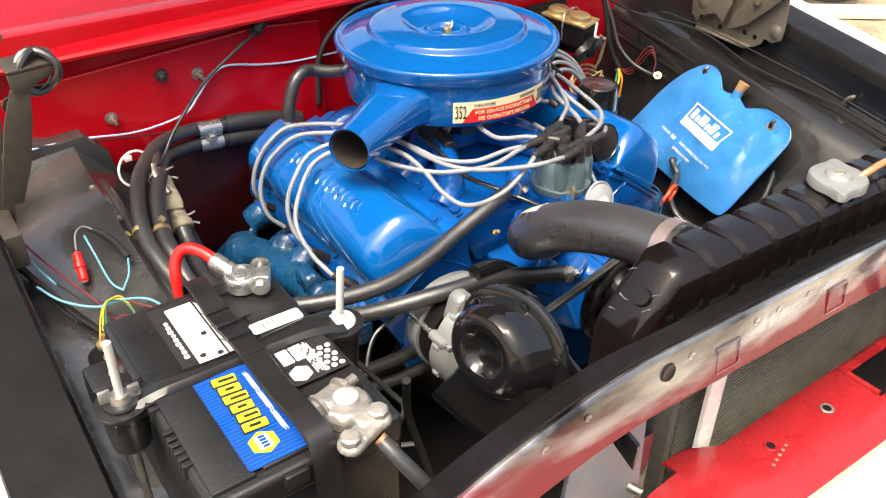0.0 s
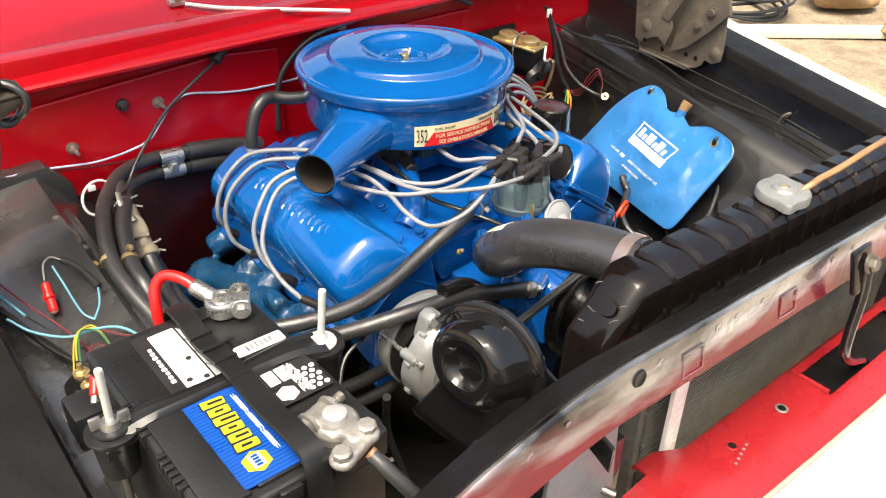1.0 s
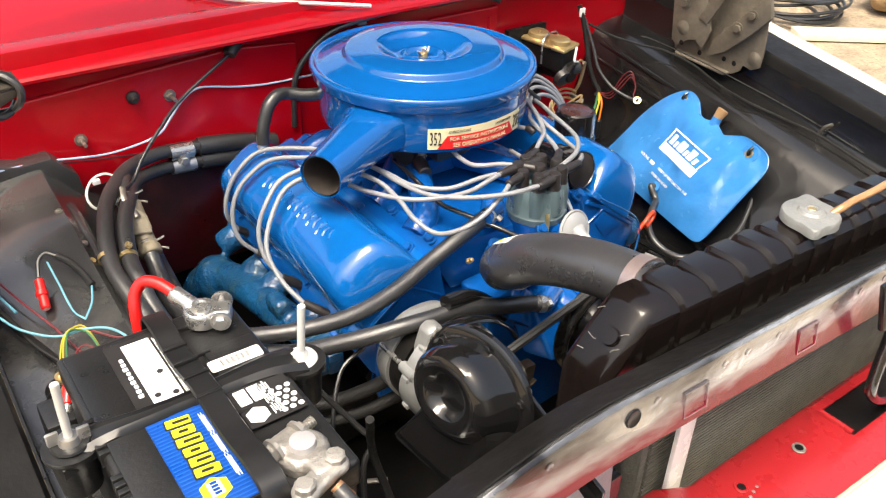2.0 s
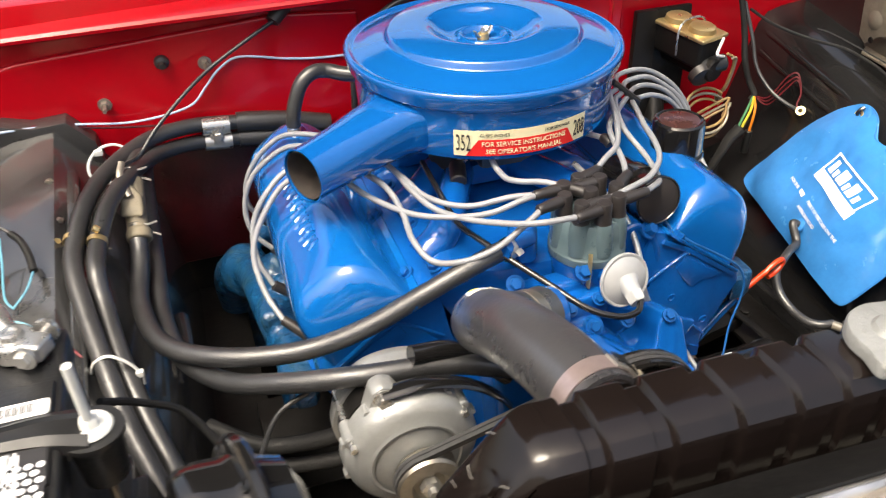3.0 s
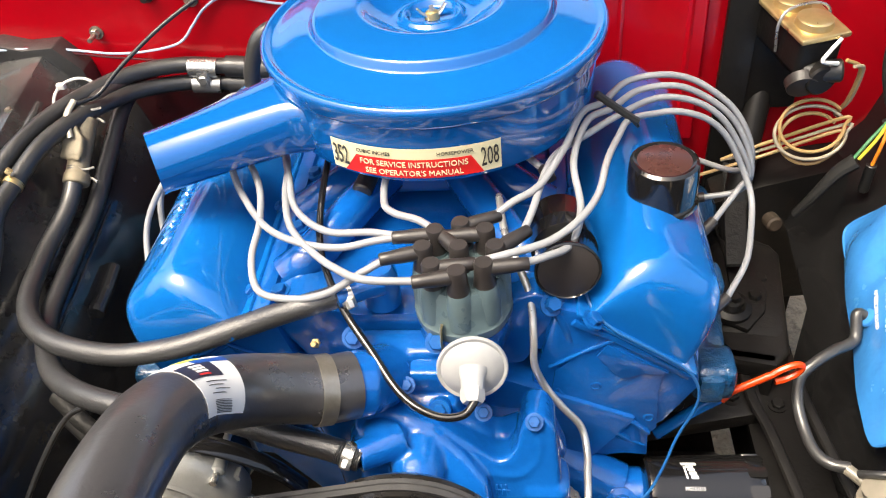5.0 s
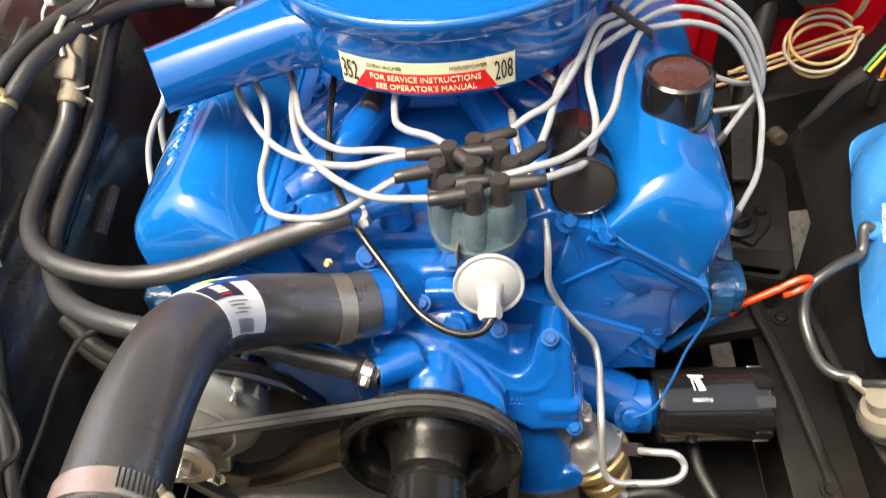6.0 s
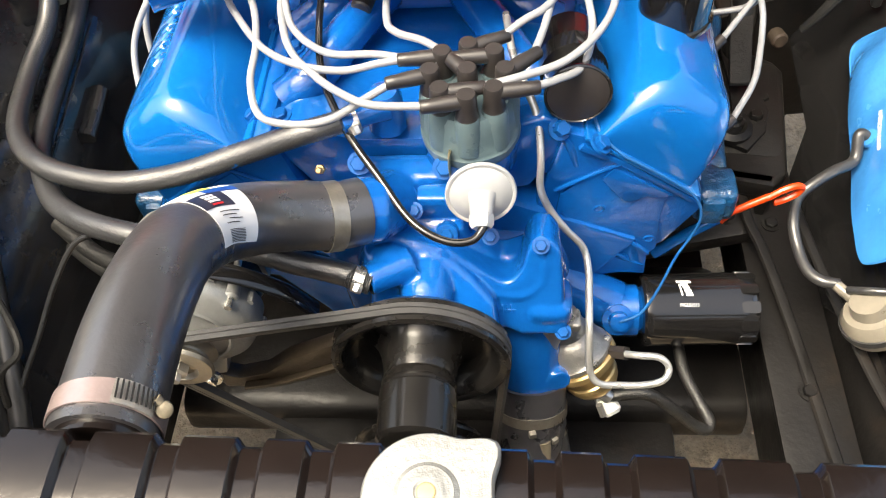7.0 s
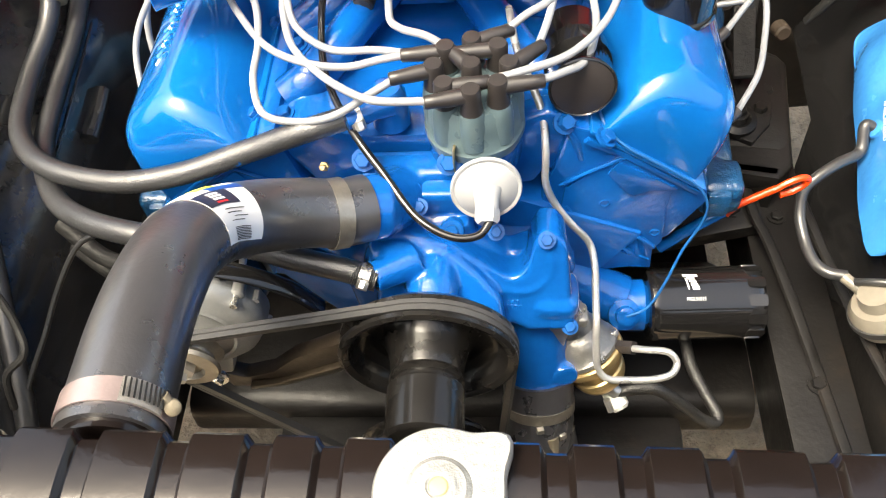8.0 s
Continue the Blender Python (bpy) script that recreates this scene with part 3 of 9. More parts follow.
def hinge(sign):
    x = sign * 0.78
    h = thing("hinge_assembly", (x, -0.02, 0.98), "bronze-grey pressed steel hood hinge with a coil spring", "hinge", group="hood hinges")
    if sign > 0:
        side = lambda pts, xx, thick, bev=0.002: prism([(xx, y, z) for y, z in pts], (thick, 0, 0), bev)
        part("bracket", side([(0.054, 1.004), (0.031, 0.992), (-0.053, 0.996), (-0.113, 0.990), (-0.133, 1.003), (-0.139, 1.018), (-0.160, 1.014), (-0.181, 1.025), (-0.183, 1.052), (-0.18, 1.101), (-0.174, 1.153), (-0.145, 1.208), (0.002, 1.19), (0.06, 1.10), (0.062, 1.049)], 0.776, -0.005), HINGE, h)
        part("spring_plate", side([(0.031, 1.019), (0.048, 1.030), (0.053, 1.068), (0.062, 1.147), (-0.019, 1.168), (-0.036, 1.13), (-0.056, 1.077), (-0.041, 1.031), (-0.018, 1.046), (0.004, 1.040)], 0.752, -0.005), HINGE, h)
        part("arm", side([(-0.053, 1.018), (-0.062, 1.060), (-0.120, 1.125), (-0.179, 1.190), (-0.194, 1.140), (-0.150, 1.090), (-0.098, 1.040)], 0.764, -0.012, 0.004), HINGE, h)
        part("link", side([(-0.02, 1.10), (-0.045, 1.09), (-0.105, 1.20), (-0.08, 1.215)], 0.748, -0.006), HINGE, h)
        part("bottom_flange", prism([(0.776, 0.05, 1.002), (0.776, -0.11, 0.990), (0.752, -0.105, 0.989), (0.746, 0.03, 1.000)], (0, 0, 0.004), 0.001), HINGE, h)
        for y, z in ((-0.164, 1.040), (-0.086, 1.075), (0.02, 1.065)):
            part("emboss", lathe([(0, 0.004), (0.009, 0.004), (0.014, 0.001), (0.017, 0)], (0.7705 if y < 0 else 0.7465, y, z), (-1, 0, 0), 24), HINGE, h)
        for y, z in ((0.018, 1.030), (-0.088, 1.018), (-0.116, 1.016), (-0.02, 1.012)):
            part("hole", lathe([(0, 0.0004), (0.004, 0.0004), (0.005, 0.001), (0.006, 0)], (0.7705 if y < 0 else 0.7465, y, z), (-1, 0, 0), 14), FLATBLK, h)
        for y, z in ((-0.12, 1.10), (-0.15, 1.135), (0.025, 1.12)):
            part("rivet", hexbolt((0.751 if y < 0 else 0.746, y, z), (-1, 0, 0), 0.009, 0.006), HINGE, h)
        for k in range(7):
            a = [Vector((0.735 - 0.018 * math.cos(t), -0.02 + k * 0.009 + 0.009 * t / 6.28, 1.185 + 0.018 * math.sin(t))) for t in np.linspace(0, 6.28, 11)]
            part("spring_coil", sweep(a, 0.0035, 6), HINGE, h)
    else:
        # channel-shaped arm standing up from the apron, with a short cross channel near its top
        part("arm", prism([(-0.728, -0.06, 1.232), (-0.704, -0.06, 1.229), (-0.712, -0.06, 1.185), (-0.729, -0.06, 1.126), (-0.752, -0.06, 1.074), (-0.778, -0.06, 1.080), (-0.764, -0.06, 1.13), (-0.746, -0.06, 1.19)], (0, 0.004, 0), 0.0015), HINGEDARK, h)
        part("arm_web", prism([(-0.704, -0.058, 1.229), (-0.712, -0.058, 1.185), (-0.729, -0.058, 1.126), (-0.752, -0.058, 1.074), (-0.755, -0.058, 1.074), (-0.732, -0.058, 1.126), (-0.715, -0.058, 1.185), (-0.707, -0.058, 1.229)], (0, 0.035, 0.01), 0.0005), HINGEDARK, h)
        part("cross_channel", prism([(-0.727, -0.064, 1.252), (-0.661, -0.05, 1.250), (-0.662, -0.05, 1.244), (-0.706, -0.062, 1.229), (-0.726, -0.065, 1.229)], (0, 0.006, 0), 0.001), HINGEDARK, h)
        part("cross_top", prism([(-0.727, -0.064, 1.254), (-0.661, -0.05, 1.252), (-0.664, -0.02, 1.262), (-0.73, -0.03, 1.262)], (0, 0, 0.003), 0.0005), HINGEDARK, h)
        part("rear_arm", prism([(-0.795, -0.02, 1.02), (-0.768, -0.03, 1.02), (-0.752, -0.03, 1.12), (-0.738, -0.02, 1.24), (-0.712, -0.02, 1.29), (-0.75, -0.02, 1.30), (-0.77, -0.02, 1.16)], (0, 0.005, 0), 0.0015), HINGEDARK, h)
        for q in ((-0.748, -0.03, 1.13), (-0.728, -0.025, 1.20)):
            part("bolt", hexbolt(q, (0.3, -1, 0), 0.008, 0.006), HINGEDARK, h)
        part("foot", block((-0.782, -0.055, 1.03), (0.024, 0.10, 0.05), 0.003), HINGEDARK, h)
    return h


hinge(1)
hinge(-1)

# ---- nose of the truck ----
def support():
    s = thing("radiator_support", (0, -0.84, 1.07), "radiator support beam with painted sky streaks and dark red overspray", "radiator support")
    prof = [(-0.797, 1.098), (-0.800, 1.118), (-0.824, 1.136), (-0.8455, 1.1525), (-0.8495, 1.1545), (-0.8525, 1.1525), (-0.854, 1.147), (-0.855, 1.135), (-0.858, 1.115), (-0.861, 1.101), (-0.8625, 1.096), (-0.8575, 1.092)]
    xs = np.linspace(-0.78, 0.86, 60)
    def drop(x):
        return 0.05 * x - 0.0055 + max(0, -0.40 - x) ** 2 + 0.14 * max(0, -0.38 - x) + 0.4 * max(0, x - 0.35) ** 2
    def at(x, y, z):
        return (x - 0.012, y + 0.004 + 0.10 * max(0, -0.30 - x) ** 2, z - drop(x))
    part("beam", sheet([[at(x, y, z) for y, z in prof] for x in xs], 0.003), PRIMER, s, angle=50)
    part("cap_strip", sheet([[at(x, y, z) for y, z in ((-0.795, 1.100), (-0.7985, 1.1205), (-0.824, 1.1395), (-0.844, 1.1555))] for x in xs], 0.002), DULLBLK, s, "black painted top strip")
    # added black strip, hides the red front panel from the tank's gloss
    part("reflection_baffle", sheet([[at(x, y, z) for y, z in ((-0.798, 1.099), (-0.801, 1.075), (-0.801, 1.048), (-0.806, 1.045))] for x in xs], 0.002), DULLBLK, s, "added black strip that keeps red reflections off the tank")
    for x in (-0.276, -0.096, 0.084, 0.264):
        m = plane_m(at(x, -0.8574, 1.117), (1, 0, -0.03), (0.28, 0.14, 1))
        for a, b, c, d in ((-0.017, -0.013, -0.0160, 0.013), (-0.017, -0.0148, 0.017, -0.013), (0.0152, -0.013, 0.0172, 0.013), (-0.017, 0.013, 0.017, 0.0139)):
            part("slot_rim", plate(m, a, b, c, d, 0.0022, 0.0, 0.0), PRIMER, s)
    for x in (-0.361, 0.46):
        part("hole", lathe([(0, 0.0006), (0.0075, 0.0006), (0.0085, 0.0012), (0.0095, 0.0)], at(x, -0.8560, 1.134), (0, -0.99, 0.1), 20), FLATBLK, s, "dark round hole")
    for i, x in enumerate((-0.5, -0.455, -0.33, -0.235, -0.20, -0.15, -0.05, 0.0, 0.05, 0.14, 0.2)):
        part("weld_dimple", lathe([(0, -0.0006), (0.0016, -0.0004), (0.0026, 0.0003), (0.0040, 0)], at(x, -0.8552, 1.1395), (0, -0.99, 0.1), 12), PRIMER, s)
    return s


support()


def front_panel():
    p = thing("front_panel", (0, -0.87, 0.9), "glossy red grille header panel with bolt holes and a latch cut-out", "grille panel")
    for x0, x1 in ((-0.30, -0.005), (0.235, 0.78)):
        rows = [[(x, y - 0.02 * (x > -0.25), z) for x in np.linspace(x0, x1, 9)] for y, z in ((-0.808, 0.944), (-0.815, 0.950), (-0.86, 0.950), (-0.905, 0.948), (-0.914, 0.944))]
        part("sheet", sheet(rows, 0.003), PANELRED, p, angle=60)
    rows = [[(x, y, z) for x in np.linspace(-0.006, 0.236, 7)] for y, z in ((-0.893, 0.949), (-0.925, 0.948), (-0.934, 0.944))]
    part("sheet", sheet(rows, 0.003), PANELRED, p)
    rows = [[(x, y, z) for x in np.linspace(-0.006, 0.236, 7)] for y, z in ((-0.828, 0.944), (-0.835, 0.950), (-0.846, 0.950))]
    part("sheet", sheet(rows, 0.003), PANELRED, p)
    for a in (0, 1):
        part("cut_edge", tube([(-0.004, -0.848, 0.951), (-0.004, -0.89, 0.951)] if a == 0 else [(0.236, -0.848, 0.951), (0.236, -0.89, 0.951)], 0.004, 8), PANELRED, p)
    # rounded end that drops to the side
    rows = [[(x, y, z) for y in (-0.83, -0.86, -0.90, -0.914)] for x, z in ((-0.30, 0.950), (-0.34, 0.944), (-0.37, 0.925), (-0.385, 0.88), (-0.39, 0.80))]
    part("side_return", sheet(rows, 0.003), PANELRED, p, angle=60)
    for x, y in ((-0.08, -0.868), (-0.185, -0.866)):
        part("bolt_hole", lathe([(0.0052, 0), (0.0052, 0.0012), (0.0075, 0.0014), (0.0085, 0)], (x, y, 0.9516), (0, 0, 1), 20), LEAD if y < -0.867 else PANELRED, p, "worn rim of a bolt hole")
        part("bolt_hole", lathe([(0, 0.0005), (0.0052, 0.0005), (0.0052, 0), (0, 0)], (x, y, 0.9516), (0, 0, 1), 20), FLATBLK, p, "dark bolt hole")
    for k in range(5):
        part("chip", lathe([(0, 0.0006), (0.0018, 0.0004), (0.0022, 0)], (-0.205 + 0.009 * k, -0.885 + 0.0025 * k, 0.951), (0, 0, 1), 8), LEAD, p, "chipped paint spot")
    part("underside", block((0.20, -0.872, 0.940), (1.16, 0.080, 0.003), 0.001), FLATBLK, p, "dull black underside")
    for ob in p.children:
        ob.location.x += 0.013
    return p


front_panel()
bumper = thing("grille_shell", (0, -1.0, 0.8), "white painted grille shell ahead of the red panel", "grille shell")
part("shell", sheet([[(x, y, z) for x in np.linspace(-0.75, 0.85, 9)] for y, z in ((-0.921, 0.925), (-0.938, 0.941), (-0.97, 0.937), (-1.06, 0.92), (-1.12, 0.89), (-1.14, 0.80))], 0.003), WHITE, bumper, angle=60)
part("seam_strip", tube([(-0.5, -0.929, 0.946), (0.2, -0.941, 0.9465), (0.8, -0.945, 0.946)], 0.0028, 8), mat("tan seam sealer", (0.5, 0.33, 0.22), 0.6), bumper, "tan seam along the edge")

latch = thing("hood_latch", (0.05, -0.88, 0.95), "black hood latch lever bolted to the support", "latch")
part("lever", tube([(0.012, -0.882, 1.145), (0.016, -0.886, 1.10), (0.012, -0.888, 1.05), (0.014, -0.89, 1.015), (0.045, -0.889, 0.985), (0.10, -0.885, 0.955), (0.13, -0.883, 0.93), (0.135, -0.882, 0.90)], 0.007, 10), GLOSSBLK, latch)
part("mount_plate", block((0.012, -0.876, 1.135), (0.04, 0.008, 0.055), 0.003, Matrix.Rotation(radians(-15), 4, "X")), GLOSSBLK, latch)
part("bolt", hexbolt((0.016, -0.884, 1.145), (0, -1, 0.3), 0.009, 0.008), DULLSTEEL, latch)

TANK_X0, TANK_X1 = -0.258, 0.40
GROOVES = (-0.213, -0.163, -0.111, -0.064, -0.024, 0.017, 0.057, 0.097, 0.136, 0.180, 0.232, 0.288, 0.345)


def seat(bm):
    """Sets a piece of the top tank square to the slightly turned radiator."""
    for v in bm.verts:
        v.co += Vector((0, -0.03 * v.co.x, 0.013))
    return bm


def radiator():
    r = thing("radiator", (0.07, -0.75, 0.45), "black painted radiator with a ribbed brass top tank", "radiator")
    prof = [(-0.774, 0.99), (-0.7755, 1.10), (-0.7760, 1.1365), (-0.7750, 1.1400), (-0.7670, 1.1490), (-0.7635, 1.1505), (-0.757, 1.1525), (-0.742, 1.1530), (-0.7205, 1.1518), (-0.7150, 1.1495), (-0.7120, 1.1450), (-0.7115, 1.132), (-0.7115, 1.06), (-0.7115, 0.99)]
    stations, deep = [TANK_X0, TANK_X0 + 0.002, TANK_X0 + 0.012], [0.004, 0.003, 0.0]
    for g in GROOVES:
        stations += [g - 0.0090, g - 0.0083, g - 0.0062, g - 0.0055, g + 0.0055, g + 0.0062, g + 0.0083, g + 0.0090]
        deep += [0.0, 0.0006, 0.0044, 0.0050, 0.0050, 0.0044, 0.0006, 0.0]
    stations += [TANK_X1 - 0.012, TANK_X1 - 0.002, TANK_X1]
    deep += [0.0, 0.003, 0.004]
    cy, cz = -0.746, 1.05
    rows = []
    for xx, d in zip(stations, deep):
        rows.append([(xx, y - math.copysign(0.7 * d, y - cy), z - (d if z > 1.12 else 0)) for y, z in prof])
    part("top_tank", seat(sheet(rows, 0.002)), TANK, r, angle=24)
    # sloping end cheeks
    for e, s in ((TANK_X0, -1), (TANK_X1, 1)):
        end = [(y - math.copysign(0.0028, y - cy), z - 0.004) for y, z in prof[2:12]]
        out = [[(e + s * dx, y, z - dz) for y, z in end] for dx, dz in ((0, 0), (0.0025, 0.002), (0.048, 0.058), (0.052, 0.066), (0.056, 0.20))]
        part("end_cheek", seat(sheet(out, 0.002)), TANK, r, angle=40)
        for yy in (-0.7730, -0.7200):
            part("cheek_wall", seat(prism([(e, yy, 1.128), (e + s * 0.048, yy, 1.070), (e + s * 0.056, yy, 0.95), (e, yy, 0.95)], (0, 0.002 if yy < -0.75 else -0.002, 0), 0)), TANK, r)
    part("boss", seat(lathe([(0, 0.0045), (0.009, 0.004), (0.0105, 0.0)], (-0.2825, -0.750, 1.1195), (-0.77, 0, 0.64), 20)), TANK, r, "round dull boss on the tank end")
    def cheek(q, y):
        return (TANK_X0 - 0.0025 - 0.0455 * q - 0.0002, y, 1.1455 - 0.056 * q)
    for q0, y0, q1, y1 in ((0.16, -0.724, 0.24, -0.717), (0.30, -0.765, 0.40, -0.757), (0.55, -0.765, 0.66, -0.758), (0.60, -0.724, 0.63, -0.733), (0.63, -0.733, 0.60, -0.742), (0.86, -0.722, 0.84, -0.730)):
        part("scratch", seat(tube([cheek(q0, y0), cheek(0.5 * (q0 + q1), 0.5 * (y0 + y1) + 0.001), cheek(q1, y1)], 0.0006, 5)), LEAD, r, "bright scratch through the paint")
    part("core", block((0.07, -0.760, 0.75), (0.64, 0.05, 0.50), 0.002), CORE, r, "dusty finned core")
    for zz in np.arange(0.86, 1.09, 0.0055):
        part("fin", block((0.07, -0.786, zz), (0.62, 0.006, 0.0030), 0), CORE, r)
    part("side_channel", block((-0.335, -0.765, 0.72), (0.03, 0.10, 0.60), 0.003), BLACK, r)
    part("side_channel", block((0.46, -0.765, 0.72), (0.03, 0.10, 0.60), 0.003), BLACK, r)
    part("lower_tank", block((0.07, -0.757, 0.46), (0.66, 0.07, 0.10), 0.012), TANK, r)
    part("filler_neck", lathe([(0.024, -0.022), (0.024, -0.004), (0.03, -0.002), (0.03, 0.0)], (0.037, -0.748, 1.1725), (0, 0, 1), 28), TANK, r)
    part("outlet_neck", rod((-0.170, -0.705, 1.121), (-0.173, -0.66, 1.117), 0.03, 24), TANK, r)
    return r


rad = radiator()
support_strip = single("support_strip", block((-0.212, -0.806, 0.90), (0.026, 0.006, 0.26), 0.001), WHITE, "white painted vertical brace ahead of the core", "brace")
stud_bracket = thing("stud_bracket", (-0.37, -0.82, 0.9), "grey steel bracket with a threaded stud", "bracket")
part("plate", prism([(-0.445, -0.822, 1.10), (-0.35, -0.822, 1.09), (-0.338, -0.822, 0.94), (-0.46, -0.822, 0.94)], (0, 0.006, 0), 0.002), mat("blue-grey bracket paint", (0.16, 0.165, 0.18), 0.35, var=0.2, bump=0.0008), stud_bracket)
part("stud", rod((-0.36, -0.81, 0.968), (-0.349, -0.834, 0.964), 0.0055, 12), DULLSTEEL, stud_bracket)
part("nut", hexbolt((-0.363, -0.812, 0.969), (0.35, -0.9, -0.1), 0.009, 0.008), DULLSTEEL, stud_bracket)


def radiator_cap():
    c = rad
    def ear(a):
        return 1.0 + 0.36 * sum(math.exp(-((((a - c0 + math.pi) % (2 * math.pi)) - math.pi) / 0.27) ** 2) for c0 in (0.68, 0.68 - math.pi))
    prof = [(0.0, 0.0095), (0.0055, 0.0095), (0.0065, 0.0105), (0.009, 0.0105), (0.0105, 0.0095), (0.014, 0.0092), (0.017, 0.0062), (0.028, 0.0062), (0.0325, 0.0055), (0.034, 0.003), (0.034, -0.006), (0.033, -0.0065), (0.0, -0.0065)]
    bm = bmesh.new()
    u, v, w = basis((0, 0, 1))
    cc = Vector((0.037, -0.748, 1.1740))
    rings = []
    for r, h in prof:
        rings.append([bm.verts.new(cc + Vector((math.cos(a), math.sin(a), 0)) * r * (ear(a) if r > 0.03 else 1) + Vector((0, 0, h))) for a in np.linspace(0, 2 * math.pi, 72, endpoint=False)] if r else [bm.verts.new(cc + Vector((0, 0, h)))])
    for a, b in zip(rings, rings[1:]):
        for j in range(72):
            k = (j + 1) % 72
            bm.faces.new((a[0], b[k], b[j]) if len(a) == 1 else (a[j], a[k], b[0]) if len(b) == 1 else (a[j], a[k], b[k], b[j]))
    c = part("radiator_cap", bm, CAPALLOY, rad, "weathered pressed metal cap with two ears")
    part("rivet", lathe([(0, 0.0008), (0.0045, 0.0006), (0.0052, 0)], (0.037, -0.748, 1.1837), (0, 0, 1), 20), BRASS, c, "brass-coloured centre")
    for k in range(16):
        a = radians(25 + k * 20)
        m = plane_m((0.037 + 0.024 * math.cos(a), -0.748 + 0.024 * math.sin(a), 1.1804), (-math.sin(a), math.cos(a), 0), (math.cos(a), math.sin(a), 0))
        part("stamped_mark", plate(m, -0.0016, -0.0022, 0.0016 if k % 3 else 0.0002, 0.0022, 0.0005, 0.0004), CAPALLOY, c)


radiator_cap()
single("overflow_pipe", tube([(0.058, -0.762, 1.177), (0.07, -0.767, 1.184), (0.093, -0.766, 1.185), (0.136, -0.768, 1.187), (0.206, -0.77, 1.194), (0.286, -0.772, 1.198), (0.386, -0.774, 1.193), (0.456, -0.776, 1.147), (0.476, -0.776, 1.0)], 0.0046, 12), mat("dull copper pipe", (0.50, 0.27, 0.13), 0.34, 0.4, var=0.2, bump=0.0003), "dull copper overflow pipe along the radiator tank", "pipe")

# ---- chassis below ----
for sx, nm in ((1, "driver"), (-1, "passenger")):
    f = thing("frame_rail", (sx * 0.46, -0.2, 0.45), "dull black chassis frame rail", "chassis rail", group="frame rails")
    part("rail", prism([(sx * 0.415, -1.0, 0.47), (sx * 0.485, -1.0, 0.47), (sx * 0.485, -1.0, 0.62), (sx * 0.415, -1.0, 0.62)], (0, 1.7, 0), 0.006), FLATBLK, f)
    part("flange", prism([(sx * 0.40, -1.0, 0.617), (sx * 0.488, -1.0, 0.617), (sx * 0.488, -1.0, 0.626), (sx * 0.40, -1.0, 0.626)], (0, 1.7, 0), 0.002), FLATBLK, f)
    for y in (-0.55, -0.42, -0.16):
        part("bolt", hexbolt((sx * 0.445, y, 0.627), (0, 0, 1), 0.009, 0.007), FLATBLK, f)
cross = thing("crossmember", (0, -0.48, 0.35), "dull black front crossmember under the engine", "crossmember")
part("beam", prism([(-0.42, -0.385, 0.40), (-0.42, -0.38, 0.45), (-0.42, -0.36, 0.465), (-0.42, -0.28, 0.47), (-0.42, -0.12, 0.44), (-0.42, -0.05, 0.36)], (0.84, 0, 0), 0.012), FLATBLK, cross)
part("front_beam", prism([(-0.27, -0.66, 0.36), (-0.27, -0.64, 0.43), (-0.27, -0.54, 0.455), (-0.27, -0.385, 0.462), (-0.27, -0.38, 0.35)], (0.58, 0, 0), 0.014), FLATBLK, cross)
part("under_tray", block((0, 0.06, 0.33), (0.84, 0.36, 0.02), 0.004), FLATBLK, cross)
# ---- engine ----
X0 = -0.02
engine = thing("engine", (X0, -0.05, 0.45), "large blue painted cast iron V8 engine", "engine")
HY0, HY1 = -0.291, 0.20


def sided(pts, s):
    """Points (x, z) of the driver bank, mirrored for the other one."""
    return [(X0 + s * (x - X0), z) for x, z in pts]


